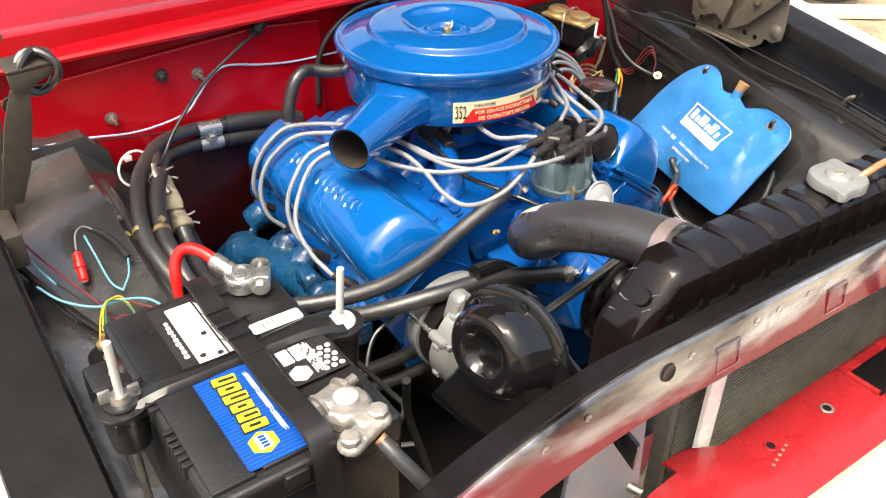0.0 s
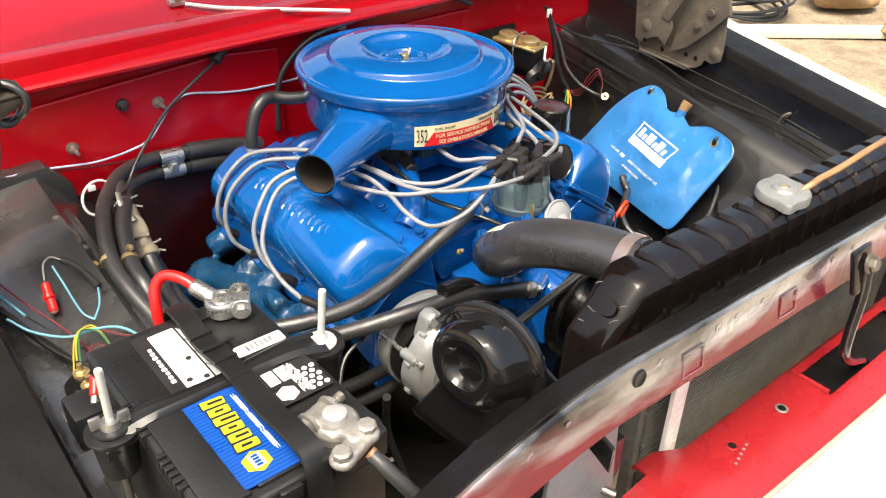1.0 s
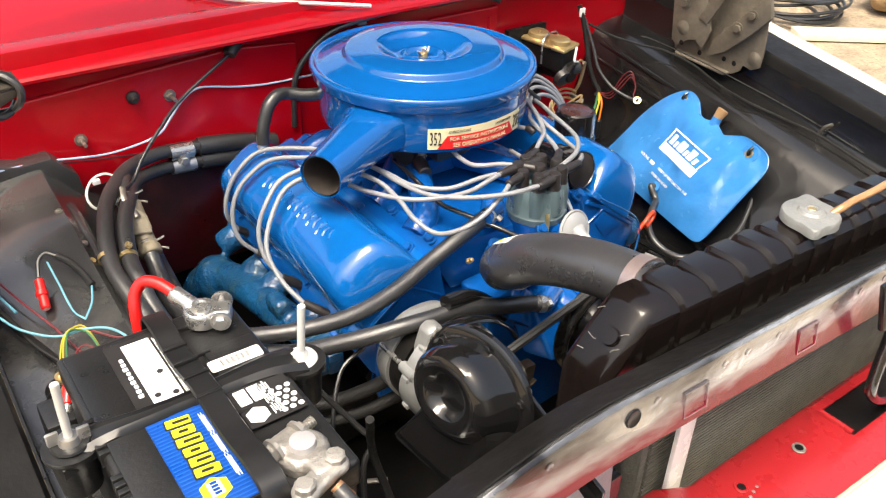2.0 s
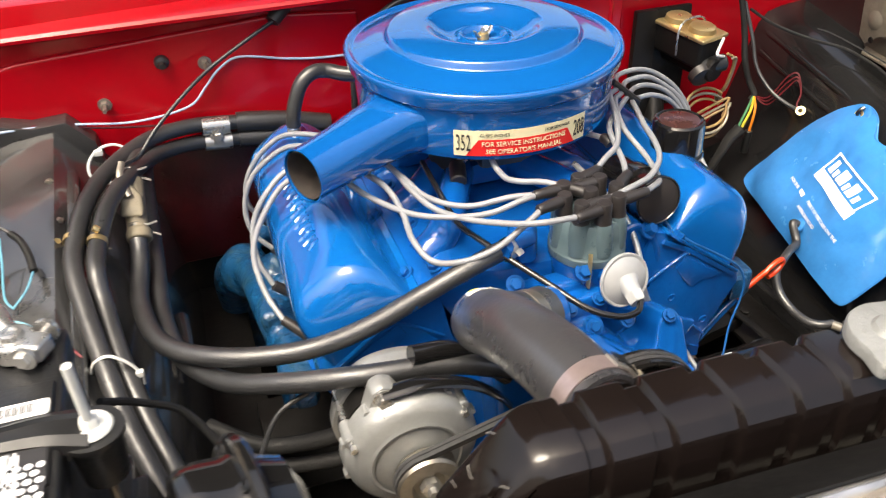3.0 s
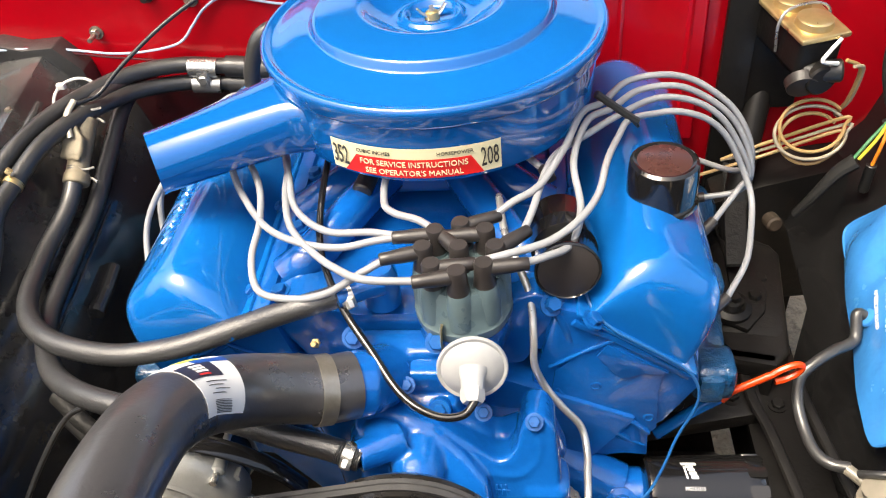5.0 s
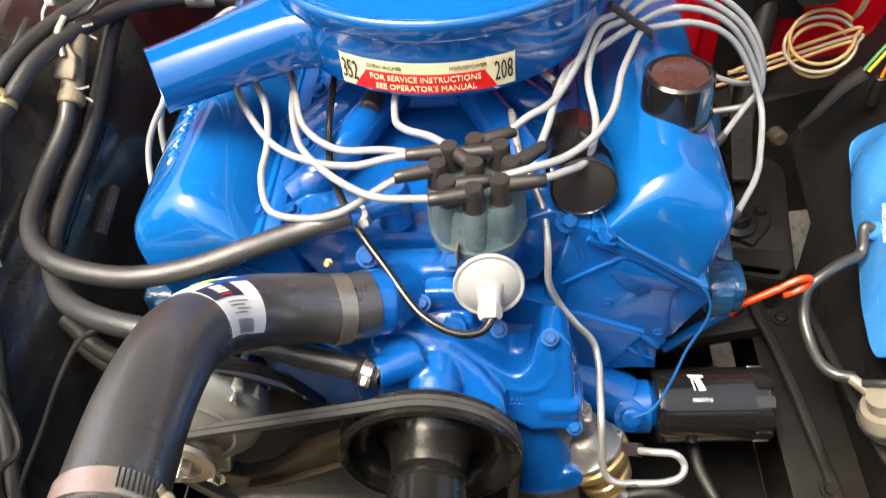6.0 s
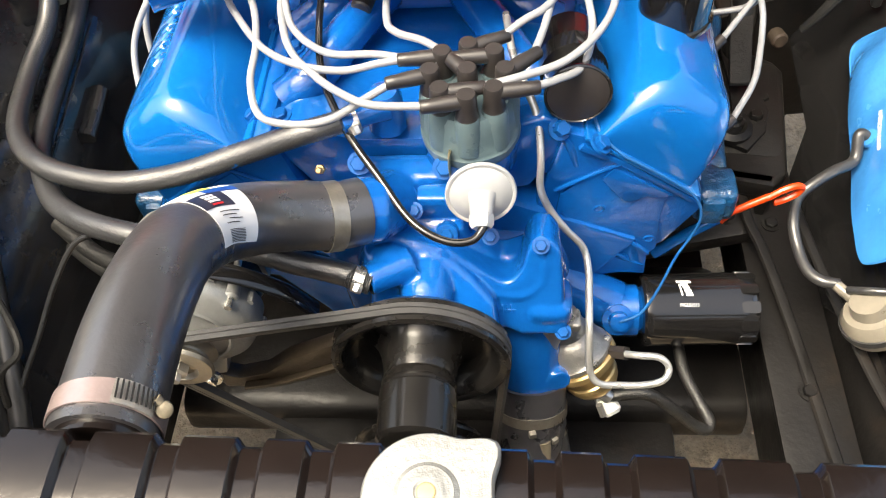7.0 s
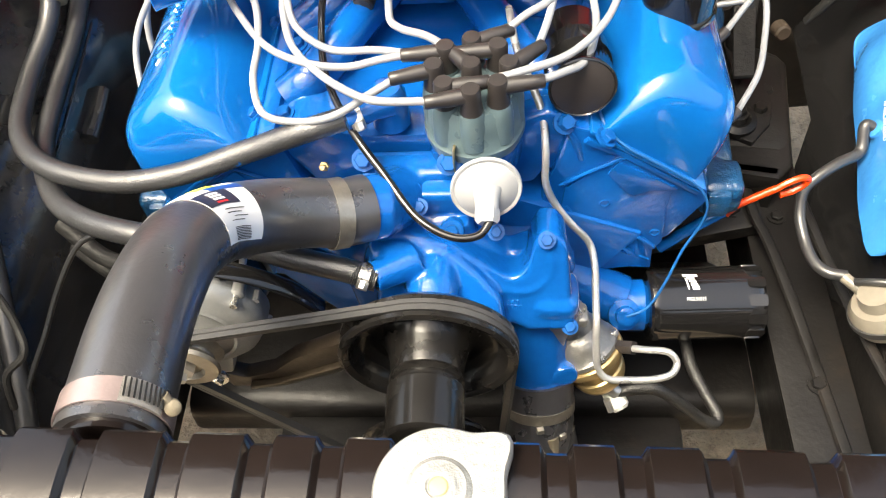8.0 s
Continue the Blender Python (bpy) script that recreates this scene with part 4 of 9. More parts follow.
def bank(s):
    head = sided([(0.135, 0.958), (0.165, 0.948), (0.292, 0.853), (0.296, 0.83), (0.262, 0.765), (0.235, 0.74), (0.10, 0.80)], s)
    h = part("cylinder_head", prism([(x, HY0, z) for x, z in head], (0, HY1 - HY0, 0), 0.006), CAST, engine)
    for x, z in sided([(0.180, 0.835), (0.243, 0.777)], s):
        part("tapped_hole", lathe([(0, 0.0003), (0.0042, 0.0003), (0.0052, 0.0012), (0.0068, 0.0)], (x, HY0 - 0.003, z), (0, -1, 0), 18), CAST, h)
    face = sided([(0.134, 0.86), (0.160, 0.890), (0.192, 0.911), (0.262, 0.860), (0.253, 0.848), (0.251, 0.822), (0.254, 0.757), (0.245, 0.743), (0.247, 0.702), (0.218, 0.705), (0.183, 0.698), (0.150, 0.668), (0.120, 0.72)], s)
    part("end_face", prism([(x, HY0 - 0.003, z) for x, z in face], (0, 0.03, 0), 0.002), CAST, h)
    step = sided([(0.190, 0.906), (0.179, 0.888), (0.186, 0.877), (0.204, 0.853), (0.212, 0.848), (0.227, 0.857), (0.250, 0.856), (0.258, 0.860)], s)
    part("raised_step", prism([(x, HY0 - 0.0055, z) for x, z in step], (0, 0.003, 0), 0.0012), CAST, h)
    seam = sided([(0.137, 0.831), (0.158, 0.797), (0.177, 0.770), (0.205, 0.742), (0.243, 0.722)], s)
    part("gasket_seam", tube([(x, HY0 - 0.003, z) for x, z in seam], 0.0016, 6), CAST, h)
    lip = sided([(0.150, 0.936), (0.196, 0.910), (0.280, 0.847), (0.284, 0.853), (0.20, 0.917), (0.155, 0.942)], s)
    part("gasket_lip", prism([(x, HY0 - 0.005, z) for x, z in lip], (0, 0.02, 0), 0.0015), CAST, h)
    ridge = sided([(0.128, 0.868), (0.16, 0.89), (0.197, 0.912)], s)
    part("casting_ridge", tube([(x, HY0 - 0.003, z) for x, z in ridge], 0.0025, 8), CAST, h)
    for a, b in (((0.196, 0.760), (0.222, 0.735)), ((0.222, 0.772), (0.244, 0.748))):
        (xa, za), (xb, zb) = sided([a, b], s)
        part("casting_fin", prism([(xa, HY0 - 0.008, za), (xb, HY0 - 0.008, zb), (xb + s * 0.003, HY0 - 0.008, zb + 0.003), (xa + s * 0.003, HY0 - 0.008, za + 0.003)], (0, 0.02, 0), 0.001), CAST, h)
    ex = sided([(0.262, 0.868), (0.284, 0.862), (0.298, 0.838), (0.286, 0.810), (0.256, 0.815)], s)
    part("exhaust_face", prism([(x, HY0 + 0.012, z) for x, z in ex], (0, 0.06, 0), 0.008, 3), TEAL, h, "bare teal-grey exhaust port end")
    # spark plug bosses down the outer side
    for i, y in enumerate((-0.235, -0.105, 0.025, 0.145)):
        px = sided([(0.283, 0)], s)[0][0]
        part("plug_boss", lathe([(0, 0), (0.026, 0), (0.022, 0.012), (0.015, 0.016), (0, 0.016)], (px, y, 0.815), (s * 0.85, 0, -0.35), 16), CAST, h)
    return h


bank(1)
bank(-1)
part("cylinder_block", prism([(x, -0.30, z) for x, z in [(X0 + 0.25, 0.78), (X0 + 0.20, 0.70), (X0 + 0.15, 0.62), (X0 + 0.14, 0.585), (X0 - 0.14, 0.585), (X0 - 0.15, 0.62), (X0 - 0.20, 0.70), (X0 - 0.25, 0.78), (X0, 0.90)]], (0, 0.56, 0), 0.008), CAST, engine)
part("oil_pan", block((X0, -0.02, 0.45), (0.26, 0.54, 0.28), 0.02), FLATBLK, engine, "dull black oil pan")

# intake manifold
intake = part("intake_manifold", prism([(x, -0.285, z) for x, z in [(X0 - 0.165, 0.945), (X0 - 0.13, 0.962), (X0 - 0.06, 0.945), (X0 + 0.06, 0.945), (X0 + 0.13, 0.962), (X0 + 0.165, 0.945), (X0 + 0.12, 0.86), (X0 - 0.12, 0.86)]], (0, 0.48, 0), 0.010), CAST, engine)
for s in (-1, 1):
    for y0, y1 in ((-0.04, -0.22), (-0.01, -0.10), (0.01, 0.03), (0.03, 0.14)):
        part("runner", tube([(X0 + s * 0.03, y0, 0.975), (X0 + s * 0.075, (y0 + y1) / 2, 0.975), (X0 + s * 0.115, y1 * 0.92, 0.965), (X0 + s * 0.15, y1, 0.945)], 0.024, 14), CAST, intake)
    for y in (-0.26, -0.15, -0.04, 0.08):
        part("bolt", hexbolt((X0 + s * 0.148, y, 0.956), (s * 0.2, 0, 1), 0.0085, 0.008), BOLTBLUE, intake)
part("end_flange", prism([(x, -0.284, z) for x, z in [(0.055, 0.952), (0.115, 0.972), (0.150, 0.952), (0.188, 0.910), (0.134, 0.876), (0.07, 0.90)]], (0, 0.03, 0), 0.006, 3), CAST, intake)
part("flange_rib", tube([(0.126, -0.284, 0.965), (0.142, -0.287, 0.935), (0.150, -0.286, 0.905)], 0.006, 10), CAST, intake)
part("bolt", hexbolt((0.130, -0.286, 0.958), (0.3, -0.6, 0.7), 0.0085, 0.012), BOLTBLUE, intake)
part("carburettor_pad", block((X0 + 0.01, -0.01, 0.972), (0.13, 0.15, 0.035), 0.008), CAST, intake)
fused("thermostat_housing", [
    ball((-0.066, -0.375, 0.938), 0.036, (1.0, 0.95, 0.95)),
    lathe([(0, -0.01), (0.034, -0.01), (0.0335, 0.05), (0, 0.05)], (-0.064, -0.376, 0.938), (-0.85, -0.42, 0.36), 28),
    tube([(-0.064, -0.373, 0.934), (-0.050, -0.345, 0.912), (-0.042, -0.315, 0.892)], 0.034, 22),
    block((-0.030, -0.310, 0.905), (0.110, 0.04, 0.055), 0.012),
], CAST, intake, "", 0.003, 3)
for q in ((-0.078, -0.318, 0.945), (0.012, -0.330, 0.950)):
    part("bolt", hexbolt(q, (0, -0.7, 0.7), 0.0085, 0.008), BOLTBLUE, intake)
part("brass_stud", merge(rod((-0.124, -0.305, 0.922), (-0.124, -0.318, 0.934), 0.0035, 12, bevel=0.001), hexbolt((-0.124, -0.308, 0.925), (0, -0.7, 0.7), 0.0055, 0.005, False)), BRASS, intake, "brass stud")
part("hose_nipple", lathe([(0, 0), (0.0145, 0), (0.0120, 0.02), (0.0115, 0.05), (0, 0.05)], (-0.048, -0.280, 0.988), (-0.85, -0.5, 0.05), 20), CAST, intake)
part("nipple_boss", lathe([(0, 0), (0.021, 0), (0.019, 0.04), (0.014, 0.048), (0, 0.048)], (-0.05, -0.272, 0.955), (0, 0, 1), 20), CAST, intake)


# valve covers
def cover_point(s, a, h, y):
    """A point of the cover of side s: a across the gasket from the valley, h square to it."""
    return Vector((X0 + s * (0.165 - X0 + 0.8 * a + 0.6 * h), y, 0.947 - 0.6 * a + 0.8 * h))


def valve_cover(s):
    dy = 0.0 if s > 0 else -0.012
    y0, y1 = -0.289 + dy, 0.186 + dy
    rows = []
    inset = [0.0, 0.0006, 0.002, 0.0045, 0.008, 0.0125, 0.018, 0.025, 0.034, 0.046]
    for y in [y0 + e for e in inset] + list(np.linspace(y0 + 0.08, y1 - 0.08, 12)) + [y1 - e for e in inset[::-1]]:
        e = min(1.0, (y - y0) / 0.047, (y1 - y) / 0.047)
        f = (1 - (1 - max(e, 0)) ** 2.5) ** (1 / 2.5)
        wd = 0.0735 * (1 - 0.10 * (1 - e) ** 2)
        row = []
        for t in np.linspace(0, math.pi, 37):
            c, q = math.cos(t), math.sin(t)
            row.append(cover_point(s, 0.073 - wd * math.copysign(abs(c) ** 0.56, c) * (1 - 0.08 * q), -0.004 + 0.097 * f * q ** 0.70, y))
        rows.append(row)
    c = part("valve_cover", sheet(rows, 0.0015), BLUE, engine, "smooth pressed blue valve cover", 80)
    fl = [(-0.010, -0.003), (-0.010, 0.002), (0.154, 0.002), (0.154, -0.003)]
    part("flange", prism([cover_point(s, a, h, y0 - 0.007) for a, h in fl], (0, y1 - y0 + 0.014, 0), 0.002, 2), BLUE, c)
    for a, ys in ((-0.003, (-0.24, -0.09, 0.06, 0.15)), (0.147, (-0.25, -0.12, 0.02, 0.14))):
        for y in ys:
            n = (s * 0.6, 0, 0.8)
            part("bolt", hexbolt(cover_point(s, a, 0.0015, y + dy), n, 0.0075, 0.007), BOLTBLUE, c)
    # the corner ear with its bolt at the front
    part("bolt", hexbolt(cover_point(s, 0.008, 0.0015, y0 - 0.006), (s * 0.6, 0, 0.8), 0.0085, 0.008), BOLTBLUE, c)
    return c


cover_r = valve_cover(1)
cover_l = valve_cover(-1)
# raised script of the passenger cover, worn down to plain strokes
for k in range(22):
    y = -0.195 + k * 0.0102
    w = 0.010 + 0.004 * ((k * 7) % 3)
    a = cover_point(-1, 0.052 + 0.002 * (k % 2), 0.0920, y)
    b = cover_point(-1, 0.052 + w + 0.008, 0.0920, y + 0.006 * ((k % 3) - 1))
    part("raised_stroke", tube([a, a.lerp(b, 0.5) + Vector((0, 0.004, 0.0)), b], 0.0030, 6, 3), BLUE, cover_l)
part("breather_grommet", lathe([(0, 0), (0.026, 0), (0.026, 0.003), (0.015, 0.005), (0.012, 0.008), (0, 0.008)], (-0.276, 0.106, 0.985), (-0.1, 0, 1), 24), DULLSTEEL, cover_l, "metal grommet")
part("filler_neck", lathe([(0, 0), (0.037, 0), (0.034, 0.03), (0, 0.03)], (0.258, -0.14, 0.955), (0, 0, 1), 28), BLUE, cover_r)
# chipped paint patch on the passenger cover
part("bare_patch", plate(plane_m(cover_point(-1, 0.118, 0.0725, 0.015), (0, 1, 0), (0.42, 0, 0.9)), -0.016, -0.0045, 0.014, 0.003, 0.0012, 0.003), LEAD, cover_l, "bare patch where the paint has chipped")

# front of the engine: timing cover, water pump and its arms, cast together
LEAN = 0.41  # the pump's face leans forward towards its foot
def pump_face(x, z, proud=0.0):
    return Vector((x, -0.378 - LEAN * (0.914 - z), z)) + Vector((0, -0.925, 0.38)) * proud
arm = [(-0.055, 0.905), (-0.018, 0.898), (0.011, 0.889), (0.034, 0.873), (0.057, 0.857), (0.070, 0.849), (0.082, 0.851), (0.091, 0.864), (0.096, 0.884), (0.104, 0.897), (0.122, 0.897), (0.132, 0.884), (0.136, 0.840), (0.139, 0.785), (0.090, 0.783), (0.078, 0.790), (0.050, 0.800), (-0.048, 0.815), (-0.085, 0.845), (-0.078, 0.885)]
pump = fused("water_pump", [
    prism([pump_face(x, z) for x, z in arm], Vector((0, 0.06, -0.025)), 0.006),
    prism([(x, -0.335, z) for x, z in [(-0.045, 0.890), (-0.02, 0.890), (0.03, 0.870), (0.055, 0.850), (0.070, 0.835), (0.098, 0.850), (0.120, 0.860), (0.134, 0.84), (0.146, 0.80), (0.13, 0.775), (0.09, 0.785), (0.05, 0.79), (0.0, 0.80), (-0.05, 0.82), (-0.075, 0.85), (-0.07, 0.90)]], (0, -0.03, 0), 0.006),
    lathe([(0, 0), (0.030, 0), (0.028, 0.06), (0.022, 0.09), (0.020, 0.112), (0, 0.112)], (-0.009, -0.365, 0.858), (0, -1, 0), 36),
    prism([(x, -0.384 - 0.85 * (0.900 - z), z) for x, z in ((-0.068, 0.888), (-0.045, 0.902), (-0.015, 0.897), (0.015, 0.885), (0.040, 0.867), (0.062, 0.846), (0.070, 0.800), (-0.072, 0.800))], (0, 0.07, -0.03), 0.008, 3),
    tube([pump_face(0.114, 0.884, -0.008), pump_face(0.115, 0.868, -0.006), pump_face(0.112, 0.848, -0.007), pump_face(0.092, 0.833, -0.006), pump_face(0.066, 0.836, -0.006), pump_face(0.040, 0.856, -0.006), pump_face(0.010, 0.874, -0.005), pump_face(-0.04, 0.886, -0.006)], 0.0082, 14),
    tube([(-0.06, -0.392, 0.895), (-0.07, -0.392, 0.87), (-0.06, -0.39, 0.84)], 0.013, 12),
    block((0.120, -0.398, 0.797), (0.054, 0.056, 0.05), 0.018, segments=3),
    tube([(0.080, -0.36, 0.80), (0.094, -0.385, 0.74), (0.101, -0.412, 0.69), (0.103, -0.436, 0.650)], lambda t: 0.046 - 0.010 * t, 20),
    lathe([(0, 0), (0.0155, 0), (0.0145, 0.022), (0, 0.022)], (0.131, -0.424, 0.69), (0.2, -0.9, 0.3), 18),
    lathe([(0, -0.03), (0.019, -0.03), (0.016, 0.020), (0, 0.020)], (-0.05, -0.418, 0.887), (-0.80, -0.5, 0.1), 20),
    ball((-0.046, -0.402, 0.880), 0.027, (1.1, 0.9, 0.9)),
    prism([(x, -0.29, z) for x, z in [(X0 - 0.11, 0.88), (0.030, 0.89), (0.058, 0.805), (0.098, 0.80), (0.112, 0.82), (0.125, 0.78), (0.125, 0.66), (0.09, 0.58), (-0.08, 0.56), (-0.11, 0.66), (-0.12, 0.80)]], (0, -0.075, 0), 0.012),
    block((-0.005, -0.325, 0.905), (0.10, 0.05, 0.035), 0.008),
], CAST, engine, "", 0.0024, 3)
for x, y, z in ((0.110, -0.388, 0.898), (0.058, -0.372, 0.892), (-0.02, -0.362, 0.924), (0.025, -0.352, 0.922), (0.136, -0.427, 0.790)):
    part("bolt", hexbolt((x, y, z - 0.004), (0, -0.6, 0.8), 0.0064, 0.006), BOLTBLUE, pump)
for x, y, z in ((-0.062, -0.352, 0.875), (-0.075, -0.366, 0.842), (0.012, -0.372, 0.880), (0.085, -0.366, 0.80), (-0.03, -0.345, 0.914)):
    part("boss", lathe([(0, 0), (0.014, 0), (0.012, 0.014), (0, 0.014)], (x, y + 0.012, z), (0, -0.75, 0.65), 18), CAST, pump)
    part("bolt", hexbolt((x, y + 0.002, z + 0.009), (0, -0.75, 0.65), 0.0072, 0.006), BOLTBLUE, pump)
for k in range(3):
    part("cast_mark", tube([pump_face(0.070 + 0.0045 * k, 0.823, 0.0004), pump_face(0.071 + 0.0045 * k, 0.812, 0.0004)], 0.0009, 6), CAST, pump)
part("cast_mark", tube([pump_face(0.067, 0.8175, 0.0004), pump_face(0.084, 0.8165, 0.0004)], 0.0009, 6), CAST, pump)

# exhaust manifolds
def exhaust(s, material):
    x = X0 + s * 0.335
    forms = [tube([(x, -0.21, 0.80), (x + s * 0.01, -0.08, 0.788), (x + s * 0.02, 0.06, 0.77), (x + s * 0.04, 0.12, 0.75), (x + s * 0.055, 0.16, 0.71), (x + s * 0.05, 0.20, 0.62), (x + s * 0.03, 0.22, 0.50)], lambda t: 0.027 + 0.014 * t, 16), ball((x + s * 0.035, 0.12, 0.745), 0.048, (0.9, 1.1, 1.0))]
    for y in (-0.215, -0.16, -0.035, 0.03, 0.15):
        forms.append(tube([(X0 + s * 0.275, y, 0.80), (X0 + s * 0.31, y, 0.808), (x, y + 0.012, 0.79)], 0.026, 12))
        forms.append(block((X0 + s * 0.285, y, 0.80), (0.018, 0.066, 0.056), 0.004, Matrix.Rotation(s * radians(28), 4, "Y")))
    forms.append(block((x + s * 0.005, -0.245, 0.80), (0.05, 0.05, 0.05), 0.006))
    forms.append(block((x + s * 0.02, -0.12, 0.83), (0.03, 0.05, 0.03), 0.006))
    m = fused("exhaust_manifold", forms, material, engine, "rough teal-blue cast exhaust manifold", 0.005, 3)
    for y in (-0.215, -0.16, -0.035, 0.03, 0.15):
        part("bolt", hexbolt((X0 + s * 0.305, y + 0.027, 0.818), (s, 0, 0.5), 0.0085, 0.009), material, m)
    part("heat_lug", block((x, -0.255, 0.80), (0.03, 0.045, 0.04), 0.008), material, m)
    return m


exhaust(-1, TEAL)
exhaust(1, TEAL)


# ---- air cleaner ----
def air_cleaner():
    a = thing("air_cleaner", (0, 0, 1.045), "round blue painted air cleaner with a side snorkel", "air cleaner")
    part("housing", lathe([(0, 1.046), (0.165, 1.046), (0.178, 1.044), (0.186, 1.049), (0.1885, 1.057), (0.191, 1.10), (0.1915, 1.118), (0.194, 1.121), (0.194, 1.126), (0.19, 1.130), (0, 1.130)], segs=96), LIDBLUE, a)
    lid = part("lid", lathe([(0.1935, 1.124), (0.1985, 1.1235), (0.2005, 1.127), (0.2015, 1.136), (0.2035, 1.1405), (0.2025, 1.146), (0.199, 1.1485), (0.195, 1.1475), (0.192, 1.1445), (0.188, 1.1445), (0.180, 1.1480), (0.160, 1.1525), (0.146, 1.1553), (0.1435, 1.1562), (0.1420, 1.1585), (0.1400, 1.1645), (0.1380, 1.1668), (0.134, 1.1678), (0.110, 1.1695), (0.088, 1.1710), (0.0835, 1.1708), (0.0805, 1.1690), (0.076, 1.1660), (0.070, 1.1600), (0.052, 1.1520), (0.042, 1.1500), (0.038, 1.1515), (0.036, 1.1550), (0.033, 1.1560), (0.030, 1.1545), (0.028, 1.1490), (0.025, 1.1470), (0, 1.1465)], segs=120), LIDBLUE, a, angle=60)
    # wing nut
    w = part("wing_nut", lathe([(0, 0), (0.009, 0), (0.0075, 0.008), (0.006, 0.009), (0, 0.009)], (0, 0, 1.147), (0, 0, 1), 16), BRASS, a, "plated wing nut")
    for s in (-1, 1):
        part("wing", tube([(s * 0.005, s * 0.002, 1.150), (s * 0.012, s * 0.005, 1.156), (s * 0.016, s * 0.007, 1.162)], (0.0045, 0.003), 8, squash=0.5), CHROME, w)
    part("stud", rod((0, 0, 1.147), (0, 0, 1.162), 0.003, 10), CHROME, w)
    # snorkel, a tapered duct with a square root
    d = Vector((-0.876, -0.484, 0)).normalized()
    side, up = Vector((-d.y, d.x, 0)), Vector((0, 0, 1))
    rows = []
    for r, hw, hh, zc, sq in ((0.150, 0.062, 0.034, 1.083, 0.55), (0.186, 0.056, 0.0365, 1.083, 0.55), (0.194, 0.050, 0.0375, 1.082, 0.6), (0.205, 0.046, 0.038, 1.081, 0.7), (0.25, 0.042, 0.037, 1.078, 0.8), (0.30, 0.038, 0.036, 1.074, 0.95), (0.345, 0.036, 0.0355, 1.071, 1.0), (0.351, 0.0365, 0.036, 1.0705, 1.0)):
        ring = []
        for t in np.linspace(0, 2 * math.pi, 33):
            c, s = math.cos(t), math.sin(t)
            ring.append(d * r + side * hw * math.copysign(abs(c) ** sq, c) + up * (zc + hh * math.copysign(abs(s) ** sq, s)) + d * 0.012 * c * 0)
        rows.append(ring)
    part("snorkel", sheet(rows, 0.0016), LIDBLUE, a, angle=50)
    inner = [[d * r + side * 0.033 * k * math.cos(t) + up * (1.071 + 0.0325 * k * math.sin(t)) for t in np.linspace(0, 2 * math.pi, 25)] for r, k in ((0.349, 1.0), (0.25, 0.98), (0.249, 0.2))]
    part("snorkel_lining", sheet(inner, 0.001), mat("bare duct inside", (0.06, 0.05, 0.045), 0.5, 0.3, var=0.4), a, "brown bare metal lining")
    # label wrapped on the housing
    R, mid = 0.1917, radians(-94)
    def wrap(v, lift=0.0):
        t = mid + v.x / R
        return Vector(((R + lift + v.z) * math.cos(t), (R + lift + v.z) * math.sin(t), 1.0765 + v.y))
    def patch(poly, lift, material, name):
        bm = bmesh.new()
        n = 24
        x0, x1 = min(p[0] for p in poly), max(p[0] for p in poly)
        lo = lambda x: min(np.interp(x, *zip(*sorted(poly[:2]))), 9)
        hi = lambda x: np.interp(x, *zip(*sorted(poly[2:])))
        rows = [[wrap(Vector((x, y, 0)), lift) for y in (lo(x), hi(x))] for x in np.linspace(x0, x1, n)]
        bm.free()
        return part(name, sheet(rows, 0.0004), material, a)
    patch([(-0.096, -0.019), (0.096, -0.019), (0.096, 0.018), (-0.096, 0.018)], 0.0006, LABELCREAM, "label")
    poly = [(-0.075, -0.019), (0.078, -0.019), (0.066, 0.004), (-0.058, 0.004)]
    bm = bmesh.new()
    rows = [[wrap(Vector((-0.080 + (0.017 * t) + u * (0.156 - 0.030 * t), -0.0188 + 0.0235 * t, 0)), 0.0012) for t in (0, 1)] for u in np.linspace(0, 1, 22)]
    part("label_band", sheet(rows, 0.0004), LABELRED, a, "red band of the label")
    for text, size, x, y, st, m in (("FOR SERVICE INSTRUCTIONS", 0.0098, 0.0, -0.0015, 0.92, LABELCREAM), ("SEE OPERATOR'S MANUAL", 0.0098, 0.0, -0.0125, 0.92, LABELCREAM), ("352", 0.034, -0.083, -0.0005, 0.40, LABELBLK), ("208", 0.034, 0.083, -0.0005, 0.40, LABELBLK), ("CUBIC INCHES", 0.0062, -0.042, 0.0115, 0.95, LABELBLK), ("HORSEPOWER", 0.0062, 0.046, 0.0115, 0.95, LABELBLK)):
        bm = lettering(text, size, Matrix(), 0.0003, bend=lambda v, x=x, y=y: wrap(Vector((v.x + x, v.y + y, v.z)), 0.0022))
        if st != 1.0:
            bm.free()
            def squeezed(v, x=x, y=y, st=st):
                return wrap(Vector((v.x * st + x, v.y + y, v.z)), 0.0022)
            bm = lettering(text, size, Matrix(), 0.0003, bend=squeezed)
        part("lettering", bm, m, a)
    return a


air_cleaner()


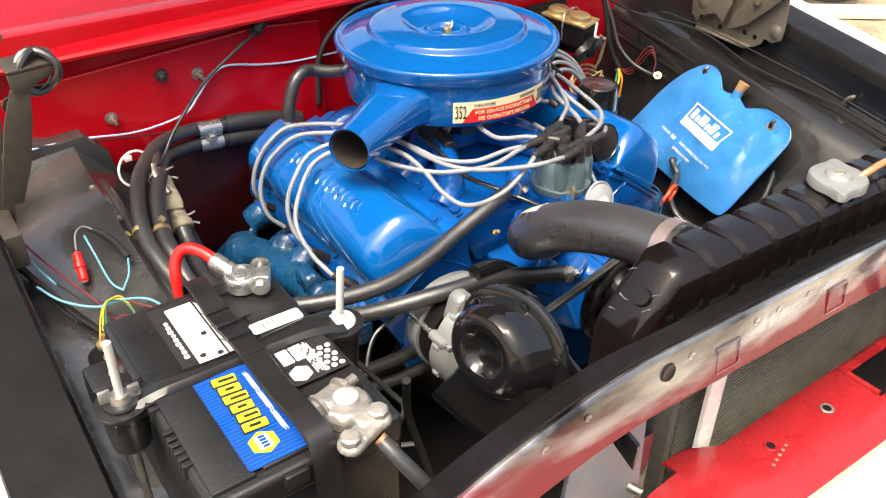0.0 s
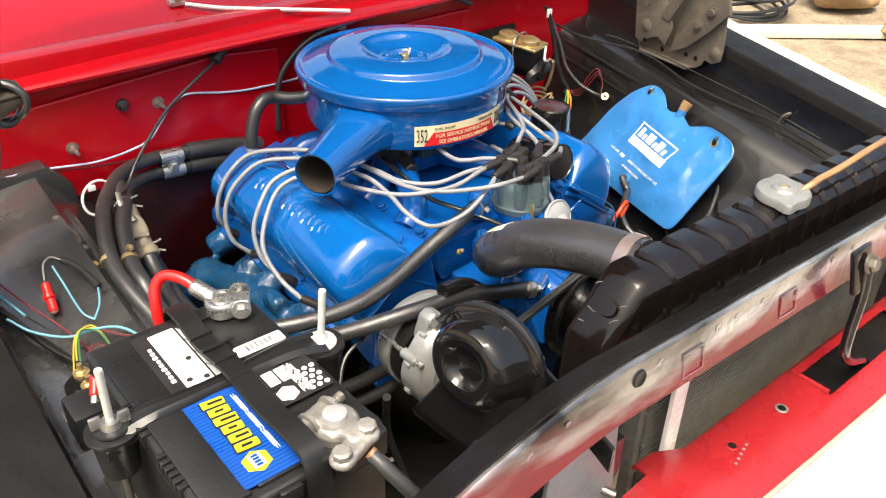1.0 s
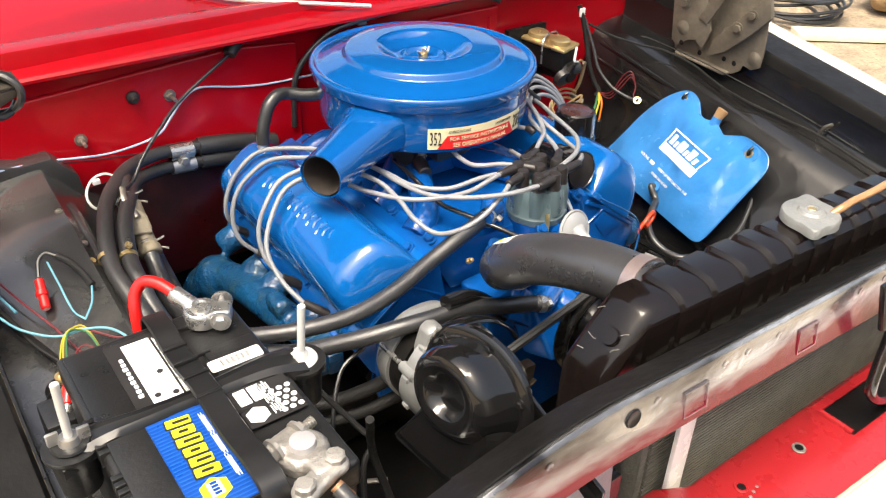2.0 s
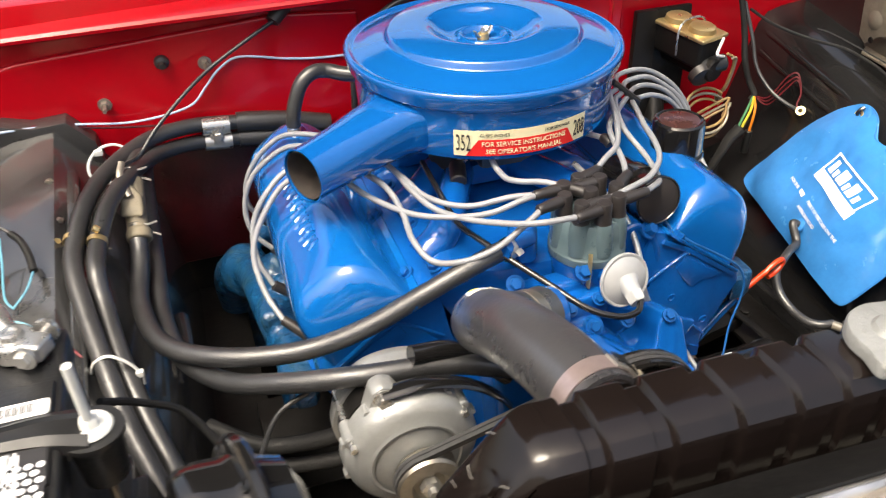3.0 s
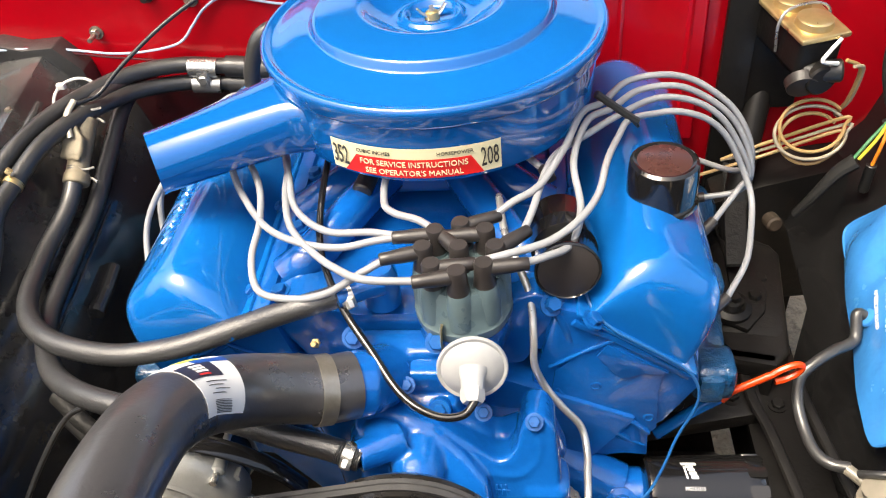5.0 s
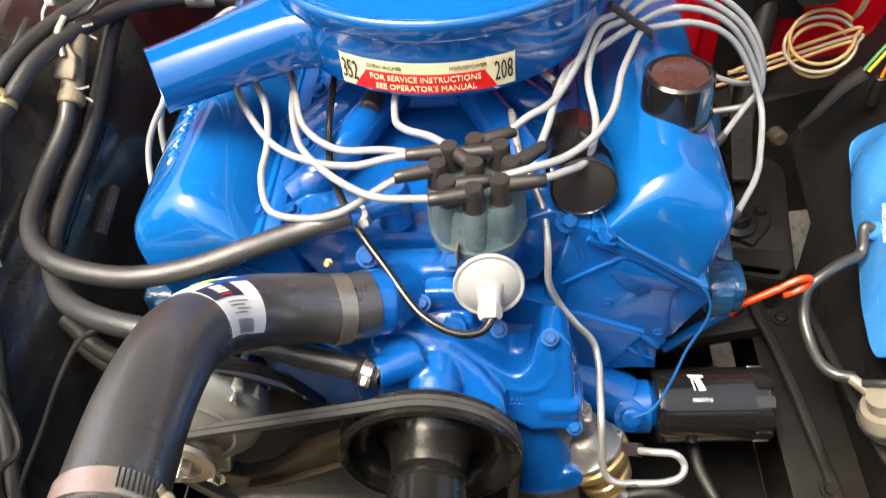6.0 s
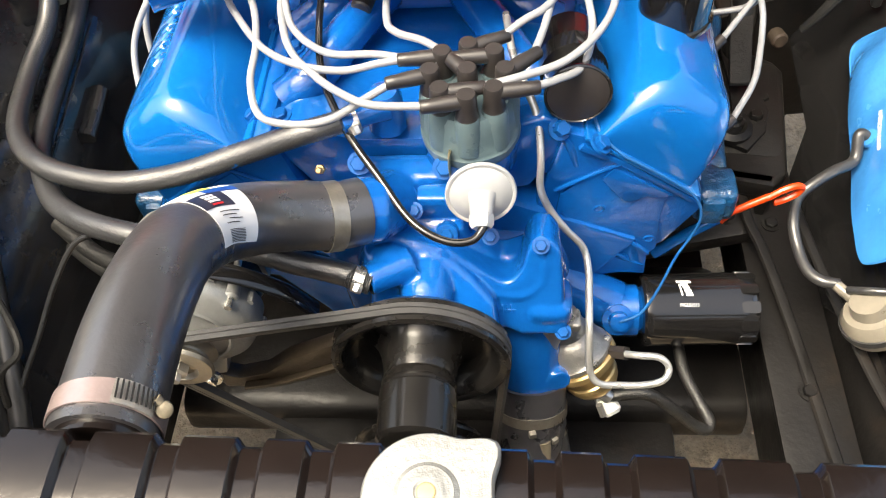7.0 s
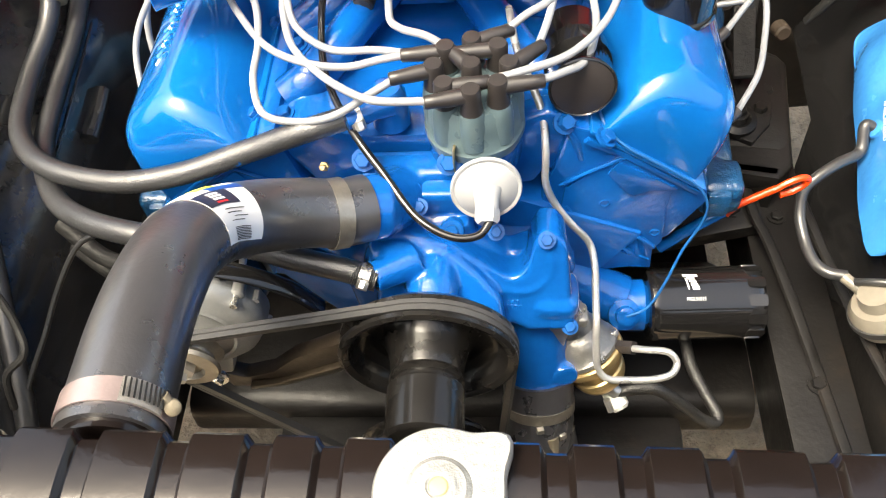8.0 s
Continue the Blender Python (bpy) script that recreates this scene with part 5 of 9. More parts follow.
# ---- carburettor ----
carb = thing("carburettor", (0, -0.01, 0.985), "dark zinc carburettor under the air cleaner", "carburettor")
part("body", block((0, -0.01, 1.015), (0.12, 0.13, 0.055), 0.012), CARB, carb)
part("bowl", block((0.0, -0.085, 1.012), (0.085, 0.04, 0.045), 0.010), CARB, carb)
part("horn_ring", lathe([(0, 0), (0.065, 0), (0.065, 0.012), (0.06, 0.02), (0, 0.02)], (0, -0.01, 1.035), (0, 0, 1), 32), CARB, carb)
part("choke_housing", lathe([(0, 0), (0.024, 0), (0.024, 0.022), (0.02, 0.026), (0, 0.026)], (-0.075, -0.06, 1.01), (-0.8, -0.6, 0), 24), BOOT, carb, "round black choke housing")
part("solenoid", rod((-0.078, -0.10, 1.005), (-0.088, -0.135, 0.997), 0.012, 18, bevel=0.002), BOOT, carb)
part("fitting", rod((-0.07, -0.10, 1.01), (-0.07, -0.10, 1.04), 0.008, 6), CHROME, carb)
for x, y in ((-0.04, -0.08), (0.04, -0.08), (0.05, -0.1)):
    part("screw", lathe([(0, 0.004), (0.004, 0.004), (0.005, 0)], (x, y, 1.0345), (0, 0, 1), 12), CHROME, carb)
part("linkage", tube([(0.06, -0.06, 1.0), (0.075, -0.09, 1.02), (0.07, -0.12, 1.03), (0.04, -0.125, 1.03)], 0.003, 8), DULLSTEEL, carb)

# ---- distributor ----
DX, DY = 0.038, -0.284
dist = thing("distributor", (DX, DY, 0.86), "grey-green distributor with a white vacuum canister", "distributor")
part("base", lathe([(0, 0.86), (0.03, 0.86), (0.034, 0.90), (0.044, 0.915), (0.049, 0.922), (0.050, 0.951), (0, 0.951)], (DX, DY, 0), (0, 0, 1), 40), CAST, dist)
cap = part("cap", lathe([(0, 0.952), (0.0505, 0.952), (0.0515, 0.955), (0.0515, 0.963), (0.049, 0.966), (0.0475, 0.985), (0.0455, 1.004), (0.042, 1.010), (0, 1.012)], (DX, DY, 0), (0, 0, 1), 48, wave=lambda a: 1 + 0.012 * math.cos(8 * a)), CAPGREY, dist, "grey-green moulded cap")
for k in range(8):
    a = radians(45 * k)
    c0 = Vector((DX + 0.0365 * math.cos(a), DY + 0.0365 * math.sin(a), 0.968))
    part("tower_base", lathe([(0, 0), (0.0150, 0), (0.0146, 0.030), (0.0130, 0.042), (0.0118, 0.046), (0, 0.046)], c0, (0, 0, 1), 18), CAPGREY, cap)
for a in (-112, 68):
    t = radians(a)
    p = lambda r, z: Vector((DX + r * math.cos(t), DY + r * math.sin(t), z))
    part("clip", sweep([p(0.052, 0.925), p(0.0535, 0.94), p(0.0545, 0.96), p(0.053, 0.972), p(0.050, 0.976)], 0.0055, 8, squash=0.25), BRASS, dist, "brown spring clip")
VC = Vector((0.05, -0.366, 0.952))
vax = Vector((0.10, -0.95, 0.28))
vacuum = part("vacuum_canister", lathe([(0, -0.016), (0.020, -0.014), (0.030, -0.006), (0.0345, -0.003), (0.0358, -0.001), (0.0358, 0.0015), (0.0348, 0.003), (0.0328, 0.003), (0.0315, 0.0022), (0.030, 0.0032), (0.024, 0.0065), (0.016, 0.0095), (0, 0.011)], VC, vax, 40), DISCWHITE, dist, "pale round vacuum advance canister")
nip = Vector((0.02, -0.93, -0.33)).normalized()
part("nipple", lathe([(0, 0), (0.0165, 0), (0.0125, 0.008), (0.0110, 0.022), (0, 0.022)], VC + vax.normalized() * 0.004, nip, 20), DISCWHITE, vacuum)
part("hex_fitting", lathe([(0, 0), (0.0122, 0), (0.0122, 0.010), (0.0098, 0.014), (0, 0.014)], VC + vax.normalized() * 0.004 + nip * 0.020, nip, 6), DISCWHITE, vacuum)
part("vacuum_arm", rod(VC - vax.normalized() * 0.015, (DX, DY - 0.03, 0.93), 0.012, 14), CAST, dist)

# ---- ignition leads ----
towers = {}
for k in range(8):
    a = radians(45 * k)
    towers[k] = Vector((DX + 0.0365 * math.cos(a), DY + 0.0365 * math.sin(a), 1.010))
towers["c"] = Vector((DX, DY, 1.010))


def lead(tower, out, pts, plug=None, r=0.0041, label="grey silicone spark plug lead with black boots"):
    """A lead from a tower of the cap: a boot that bends towards out, then the wire through pts, then a plug boot."""
    w = thing("spark_plug_lead", towers[tower], label, "spark plug lead", group="spark plug leads")
    t, o = towers[tower], Vector(out).normalized()
    up = Vector((0, 0, 1))
    b = part("cap_boot", lathe([(0, -0.004), (0.0120, -0.004), (0.0114, 0.008), (0.0102, 0.014), (0.0099, 0.0305), (0.0086, 0.0330), (0.003, 0.0334), (0, 0.0330)], t, up, 20), BOOT, w)
    part("boot_arm", lathe([(0, 0), (0.0080, 0), (0.0080, 0.020), (0.0070, 0.034), (0.0068, 0.043), (0.0056, 0.0445), (0, 0.0445)], t + up * 0.0240, o + up * 0.03, 16), BOOT, b)
    part("wire", tube([t + up * 0.0255 + o * 0.036] + pts, r, 10, 7), WIRE, w)
    if plug:
        part("plug_boot", tube([pts[-1], Vector(pts[-1]).lerp(Vector(plug), 0.5) + Vector((0, 0, 0.002)), plug], (0.0072, 0.0085), 12), BOOT, w)
    return w


# passenger side bank
lead(6, (-1, -0.22, 0), [(-0.05, -0.328, 1.038), (-0.085, -0.303, 1.030), (-0.122, -0.262, 1.020), (-0.152, -0.220, 1.018), (-0.168, -0.168, 1.021), (-0.180, -0.10, 1.024), (-0.22, -0.04, 1.022), (-0.29, 0.03, 1.012), (-0.335, 0.045, 0.985), (-0.362, 0.045, 0.955), (-0.375, 0.04, 0.915), (-0.37, 0.03, 0.875), (-0.345, 0.022, 0.845)], (-0.315, 0.01, 0.822))
lead(4, (-1, -0.30, 0), [(-0.060, -0.306, 1.026), (-0.10, -0.308, 1.000), (-0.141, -0.300, 0.985), (-0.178, -0.290, 0.988), (-0.192, -0.252, 1.000), (-0.191, -0.205, 1.013), (-0.203, -0.150, 1.028), (-0.25, -0.075, 1.032), (-0.31, -0.045, 1.015), (-0.352, -0.058, 0.985), (-0.374, -0.068, 0.945), (-0.376, -0.088, 0.905), (-0.362, -0.115, 0.875)], (-0.322, -0.118, 0.838))
lead(3, (-1, -0.12, 0), [(-0.05, -0.266, 1.034), (-0.090, -0.262, 1.022), (-0.137, -0.248, 1.018), (-0.183, -0.214, 1.014), (-0.225, -0.154, 1.016), (-0.262, -0.09, 1.026), (-0.315, -0.07, 1.012), (-0.355, -0.085, 0.978), (-0.381, -0.11, 0.935), (-0.378, -0.15, 0.895), (-0.362, -0.188, 0.868)], (-0.318, -0.225, 0.835))
lead(1, (-1, -0.10, 0), [(-0.005, -0.262, 1.033), (-0.055, -0.248, 1.030), (-0.110, -0.230, 1.018), (-0.152, -0.19, 1.018), (-0.172, -0.13, 1.024), (-0.21, -0.02, 1.026), (-0.285, 0.07, 1.012), (-0.33, 0.085, 0.985), (-0.36, 0.085, 0.945), (-0.368, 0.085, 0.90), (-0.35, 0.09, 0.86)], (-0.315, 0.09, 0.828))
# driver side bank, gathered in a comb and looped behind the filler cap
COMB = Vector((0.211, -0.040, 1.048))
arcs = (
    (5, (1, 0.14, 0), [(0.085, -0.297, 1.040), (0.128, -0.276, 1.038), (0.160, -0.245, 1.040), (0.182, -0.20, 1.038), (0.195, -0.145, 1.040), (0.212, -0.095, 1.038), (0.2284, -0.0544, 1.0327)], [(0.264, -0.020, 1.018), (0.294, -0.008, 1.012), (0.332, 0.002, 0.993), (0.361, 0.004, 0.963), (0.386, 0.0, 0.916), (0.398, -0.02, 0.884), (0.390, -0.07, 0.867), (0.375, -0.12, 0.860), (0.345, -0.17, 0.850)], (0.300, -0.205, 0.828)),
    (0, (0.75, 0.65, 0), [(0.112, -0.232, 1.042), (0.135, -0.150, 1.048), (0.180, -0.095, 1.044), (0.2177, -0.0551, 1.0417)], [(0.257, -0.010, 1.031), (0.287, 0.003, 1.026), (0.325, 0.012, 1.009), (0.357, 0.014, 0.981), (0.385, 0.012, 0.935), (0.399, 0.01, 0.899), (0.388, 0.005, 0.880), (0.350, -0.04, 0.862)], (0.300, -0.08, 0.832)),
    (7, (0.98, 0.10, 0), [(0.124, -0.292, 1.032), (0.150, -0.265, 1.024), (0.163, -0.21, 1.026), (0.158, -0.15, 1.044), (0.176, -0.09, 1.056), (0.207, -0.0559, 1.0507)], [(0.243, -0.005, 1.042), (0.287, 0.012, 1.037), (0.325, 0.022, 1.017), (0.365, 0.022, 0.984), (0.392, 0.02, 0.938), (0.403, 0.015, 0.895), (0.392, 0.022, 0.862), (0.350, 0.028, 0.848)], (0.302, 0.03, 0.836)),
    (2, (0.92, 0.40, 0), [(0.092, -0.222, 1.046), (0.120, -0.20, 1.050), (0.148, -0.145, 1.058), (0.170, -0.085, 1.064), (0.196, -0.0566, 1.0597)], [(0.229, 0.0, 1.052), (0.273, 0.02, 1.048), (0.311, 0.03, 1.035), (0.345, 0.03, 1.013), (0.373, 0.03, 0.985), (0.394, 0.025, 0.948), (0.405, 0.03, 0.901), (0.392, 0.07, 0.862), (0.350, 0.12, 0.848)], (0.302, 0.135, 0.838)),
)
for tw, o, a, b, plug in arcs:
    lead(tw, o, a + b, plug)
lead("c", (-0.62, 0.78, 0), [(-0.008, -0.236, 1.036), (-0.035, -0.222, 1.035), (-0.048, -0.20, 1.034), (-0.045, -0.15, 1.040), (0.0, -0.10, 1.043), (0.08, -0.10, 1.035), (0.126, -0.15, 1.034)], (0.131, -0.165, 1.030), label="grey coil lead between cap and coil")
comb_thing = thing("lead_comb", COMB, "black plastic comb holding the plug leads apart", "lead comb")
part("bar", rod((0.187, -0.060, 1.073), (0.238, -0.057, 1.031), 0.0050, 8, bevel=0.001), PLASTIC, comb_thing)
for q in (0.0, 0.25, 0.5, 0.75, 1.0):
    c = Vector((0.1905, -0.0575, 1.0645)).lerp(Vector((0.2339, -0.0545, 1.0282)), q)
    part("tooth", block(c + Vector((0.001, 0.001, 0.001)), (0.004, 0.010, 0.014), 0.001, Matrix.Rotation(radians(-40), 4, "Y")), PLASTIC, comb_thing)

# ---- coil ----
coil = thing("ignition_coil", (0.15, -0.22, 0.96), "black cylindrical ignition coil on the intake", "ignition coil")
ca, cb = Vector((0.1415, -0.169, 0.978)), Vector((0.147, -0.274, 0.996))
part("can", lathe([(0, 0), (0.031, 0), (0.0335, 0.003), (0.0335, 0.104), (0.0345, 0.1055), (0.0345, 0.1090), (0.0328, 0.1100), (0.0318, 0.1085), (0, 0.1085)], ca, cb - ca, 40), GLOSSBLK, coil)
part("end_disc", lathe([(0, 0.1092), (0.0305, 0.1090), (0.0316, 0.1084), (0.0316, 0.108), (0, 0.108)], ca, cb - ca, 32), BOOT, coil)
part("tower", lathe([(0, 0), (0.018, 0), (0.014, 0.01), (0.010, 0.014), (0.009, 0.028), (0, 0.028)], ca, ca - cb, 20), BOOT, coil)
part("bracket", lathe([(0.0337, 0.045), (0.0352, 0.045), (0.0352, 0.070), (0.0337, 0.070)], ca, cb - ca, 36), GLOSSBLK, coil)
part("foot", block((0.145, -0.225, 0.955), (0.03, 0.03, 0.012), 0.003), CAST, coil)

# ---- oil filler cap ----
filler = thing("oil_filler_cap", (0.258, -0.14, 0.975), "black oil filler breather cap on the valve cover", "oil filler cap")
part("shell", lathe([(0, 0.978), (0.0405, 0.978), (0.0425, 0.981), (0.042, 0.985), (0.0395, 0.988), (0.0388, 1.026), (0.0375, 1.0335), (0.034, 1.036), (0.030, 1.0345), (0, 1.0335)], (0.258, -0.14, 0), (0, 0, 1), 48), GLOSSBLK, filler)
part("top", lathe([(0, 1.0360), (0.028, 1.0352), (0.030, 1.0345)], (0.258, -0.14, 0), (0, 0, 1), 40), mat("brown-black cap top", (0.035, 0.014, 0.012), 0.3, var=0.25, coat=0.3), filler, "brownish top disc")

starter = thing("starter_motor", (-0.20, 0.0, 0.5), "dull black starter motor beside the oil pan", "starter motor")
part("body", rod((-0.215, -0.06, 0.56), (-0.215, 0.16, 0.56), 0.058, 28, bevel=0.006), FLATBLK, starter)
part("solenoid", rod((-0.275, -0.02, 0.60), (-0.275, 0.10, 0.60), 0.026, 20, bevel=0.004), FLATBLK, starter)
single("transmission", prism([(-0.17, 0.26, 0.40), (-0.12, 0.26, 0.72), (0.08, 0.26, 0.72), (0.13, 0.26, 0.40)], (0, 0.7, -0.05), 0.03), FLATBLK, "dull grey-black bell housing behind the engine", "transmission")
# ---- pulleys, belt and alternator ----
PUMP, ALT, CRANK = (-0.009, 0.866, 0.085), (-0.258, 0.855, 0.034), (-0.03, 0.60, 0.085)
PY = -0.50


def pulley(name, c, r, label, hub=0.0):
    x, z = c
    p = thing(name, (x, PY, z - r), label, "pulley")
    part("rim", lathe([(r * 0.92, 0.0105), (r - 0.001, 0.0135), (r + 0.003, 0.0115), (r + 0.003, 0.007), (r - 0.006, 0.002), (r - 0.006, -0.002), (r + 0.003, -0.007), (r + 0.003, -0.011), (r * 0.8, -0.026), (r * 0.8, -0.022), (r * 0.9, 0.002)], (x, PY, z), (0, -1, 0), 72), PULLEYBLK, p)
    dish = [(r * 0.935, 0.0115), (r * 0.925, 0.0095), (r * 0.905, 0.003), (r * 0.86, -0.007), (r * 0.79, -0.014), (r * 0.70, -0.0165), (r * 0.61, -0.0145), (r * 0.53, -0.008), (r * 0.465, 0.003), (r * 0.43, 0.015), (r * 0.415, 0.026), (r * 0.40, 0.030)]
    if not hub:
        dish = dish[:7] + [(r * 0.5, -0.012), (0.014, -0.012), (0.013, -0.002)]
    part("dish", lathe(dish + [(0, dish[-1][1]), (0, -0.022), (r * 0.8, -0.022), (r * 0.93, 0.004)], (x, PY, z), (0, -1, 0), 72), PULLEYBLK, p, angle=50)
    if hub:
        part("hub", lathe([(0, 0.026), (0.0345, 0.026), (0.0355, 0.0285), (0.0365, 0.031), (0.0365, 0.036), (0.0345, 0.0375), (0.0345, 0.040), (0.0375, 0.043), (0.0375, hub - 0.004), (0.034, hub), (0, hub)], (x, PY, z), (0, -1, 0), 48), PULLEYBLK, p)
    return p


pulley("water_pump_pulley", PUMP[:2], PUMP[2], "gloss black dished water pump pulley without a fan", 0.095)
pulley("crank_pulley", CRANK[:2], CRANK[2], "dark grey crankshaft pulley low on the engine")


def hull(circles):
    pts = sorted((round(x + r * math.cos(a), 6), round(z + r * math.sin(a), 6)) for x, z, r in circles for a in np.linspace(0, 2 * math.pi, 90))
    def half(ps):
        h = []
        for p in ps:
            while len(h) > 1 and (h[-1][0] - h[-2][0]) * (p[1] - h[-2][1]) - (h[-1][1] - h[-2][1]) * (p[0] - h[-2][0]) <= 0:
                h.pop()
            h.append(p)
        return h[:-1]
    return half(pts) + half(pts[::-1])


def belt():
    path = hull([(x, z, r) for x, z, r in (PUMP, ALT, CRANK)])
    n = len(path)
    def band(prof):
        bm, k, rings = bmesh.new(), len(prof), []
        for i, (x, z) in enumerate(path):
            a, b = path[i - 1], path[(i + 1) % n]
            t = Vector((b[0] - a[0], 0, b[1] - a[1])).normalized()
            o = Vector((t.z, 0, -t.x))
            rings.append([bm.verts.new(Vector((x, PY + w, z)) + o * h) for h, w in prof])
        for i in range(n):
            a, b = rings[i], rings[(i + 1) % n]
            for j in range(k):
                bm.faces.new((a[j], a[(j + 1) % k], b[(j + 1) % k], b[j]))
        return bm
    f = thing("fan_belt", (PUMP[0], PY, PUMP[1] - PUMP[2]), "grey-black rubber belt round pump and alternator", "drive belt")
    part("cover_band", band(((0.004, -0.0058), (0.004, -0.0015), (0.0025, -0.0008), (0.0025, 0.0008), (0.004, 0.0015), (0.004, 0.0058), (0.0008, 0.0056), (0.0008, -0.0056))), BELT, f, angle=60)
    part("wedge", band(((0.0006, -0.0053), (0.0006, 0.0053), (-0.005, 0.0042), (-0.005, -0.0042))), RUBBER, f, "darker wedge-shaped inner side", angle=60)
    return f


belt()


def alternator():
    x, z = -0.262, 0.860
    a = thing("alternator", (x, -0.41, z - 0.075), "bare cast alloy alternator with an external pulley", "alternator")
    w8 = lambda t: 1 + 0.012 * math.cos(6 * t)
    part("front_case", lathe([(0, 0.052), (0.030, 0.052), (0.040, 0.047), (0.066, 0.042), (0.076, 0.033), (0.079, 0.022), (0.079, 0.004), (0, 0.006)], (x, -0.43, z), (0, -1, 0), 60, wave=w8), ALLOY, a)
    part("stator", lathe([(0, 0), (0.073, 0), (0.073, 0.03), (0, 0.022)], (x, -0.424, z), (0, 1, 0), 60), FLATBLK, a, "dark laminated stator ring")
    part("rear_case", lathe([(0, 0), (0.078, 0), (0.078, 0.018), (0.072, 0.035), (0.056, 0.046), (0.03, 0.052), (0, 0.052)], (x, -0.398, z), (0, 1, 0), 60, wave=w8), ALLOY, a)
    part("face_ring", lathe([(0.050, 0.048), (0.053, 0.0485), (0.056, 0.0465), (0.053, 0.045)], (x, -0.43, z), (0, -1, 0), 60), ALLOY, a)
    for k in range(10):
        t = radians(18 + 36 * k)
        part("rim_rib", tube([(x + 0.0795 * math.cos(t), -0.44, z + 0.0795 * math.sin(t)), (x + 0.0795 * math.cos(t), -0.452, z + 0.0795 * math.sin(t))], 0.004, 8), ALLOY, a)
    for k in range(3):
        t = radians(35 + 120 * k)
        p = Vector((x + 0.075 * math.cos(t), -0.47, z + 0.075 * math.sin(t)))
        b = part("through_bolt", rod(p, p + Vector((0, 0.10, 0)), 0.004, 10), CHROME, a)
        part("lug", rod(p + Vector((0, 0.012, 0)), p + Vector((0, 0.045, 0)), 0.0085, 14, bevel=0.002), ALLOY, a)
    part("top_ear", prism([(x - 0.050, -0.448, z + 0.050), (x + 0.002, -0.448, z + 0.062), (x - 0.012, -0.448, z + 0.088), (x - 0.026, -0.448, z + 0.094), (x - 0.038, -0.448, z + 0.088)], (0, 0.026, 0), 0.005), ALLOY, a)
    part("ear_bolt", hexbolt((x - 0.026, -0.449, z + 0.077), (0, -1, 0.1), 0.009, 0.009), CHROME, a)
    part("lower_bolt", hexbolt((x - 0.002, -0.470, z - 0.108), (0, -1, 0.1), 0.010, 0.010), CHROME, a)
    part("lower_ear", prism([(x - 0.035, -0.460, z - 0.060), (x + 0.030, -0.460, z - 0.060), (x + 0.014, -0.460, z - 0.118), (x - 0.016, -0.460, z - 0.120)], (0, 0.03, 0), 0.005), ALLOY, a)
    pl = part("pulley", lathe([(0, 0.0), (0.034, 0.0), (0.037, 0.004), (0.029, 0.011), (0.029, 0.014), (0.037, 0.021), (0.035, 0.025), (0.022, 0.027), (0.018, 0.022), (0, 0.022)], (x + 0.004, -0.487, z - 0.005), (0, -1, 0), 40), DULLSTEEL, a, "machined steel pulley")
    part("shaft_nut", lathe([(0, 0), (0.012, 0), (0.012, 0.009), (0.006, 0.010), (0.006, 0.018), (0, 0.018)], (x + 0.004, -0.509, z - 0.005), (0, -1, 0), 6), CHROME, pl)
    return a


alternator()
BRONZE = mat("rusty brown-black steel", (0.024, 0.018, 0.012), 0.35, 0.1, var=0.4, bump=0.0006, dirt=(0.06, 0.04, 0.02), amount=0.25)
bracket = thing("alternator_bracket", (-0.18, -0.45, 0.75), "dark pressed steel alternator bracket", "bracket")
part("lower_arm", prism([(-0.272, -0.456, 0.738), (-0.240, -0.456, 0.722), (-0.205, -0.456, 0.735), (-0.172, -0.456, 0.768), (-0.115, -0.456, 0.802), (-0.095, -0.456, 0.800), (-0.100, -0.456, 0.748), (-0.150, -0.456, 0.722), (-0.190, -0.456, 0.704), (-0.262, -0.456, 0.698)], (0, 0.020, 0), 0.004), BRONZE, bracket)
part("lower_fold", prism([(-0.235, -0.456, 0.716), (-0.19, -0.456, 0.728), (-0.10, -0.456, 0.775), (-0.10, -0.456, 0.770), (-0.19, -0.456, 0.720), (-0.235, -0.456, 0.709)], (0, -0.010, 0.002), 0.002), BRONZE, bracket)
part("adjusting_arm", tube([(-0.29, -0.447, 0.944), (-0.24, -0.447, 0.945), (-0.19, -0.445, 0.925), (-0.15, -0.442, 0.89), (-0.125, -0.44, 0.85)], 0.011, 10, squash=0.35), GLOSSBLK, bracket)
part("adjusting_arm", tube([(-0.245, -0.41, 0.955), (-0.20, -0.405, 0.945), (-0.16, -0.40, 0.915), (-0.12, -0.395, 0.87)], 0.012, 12), GLOSSBLK, bracket)


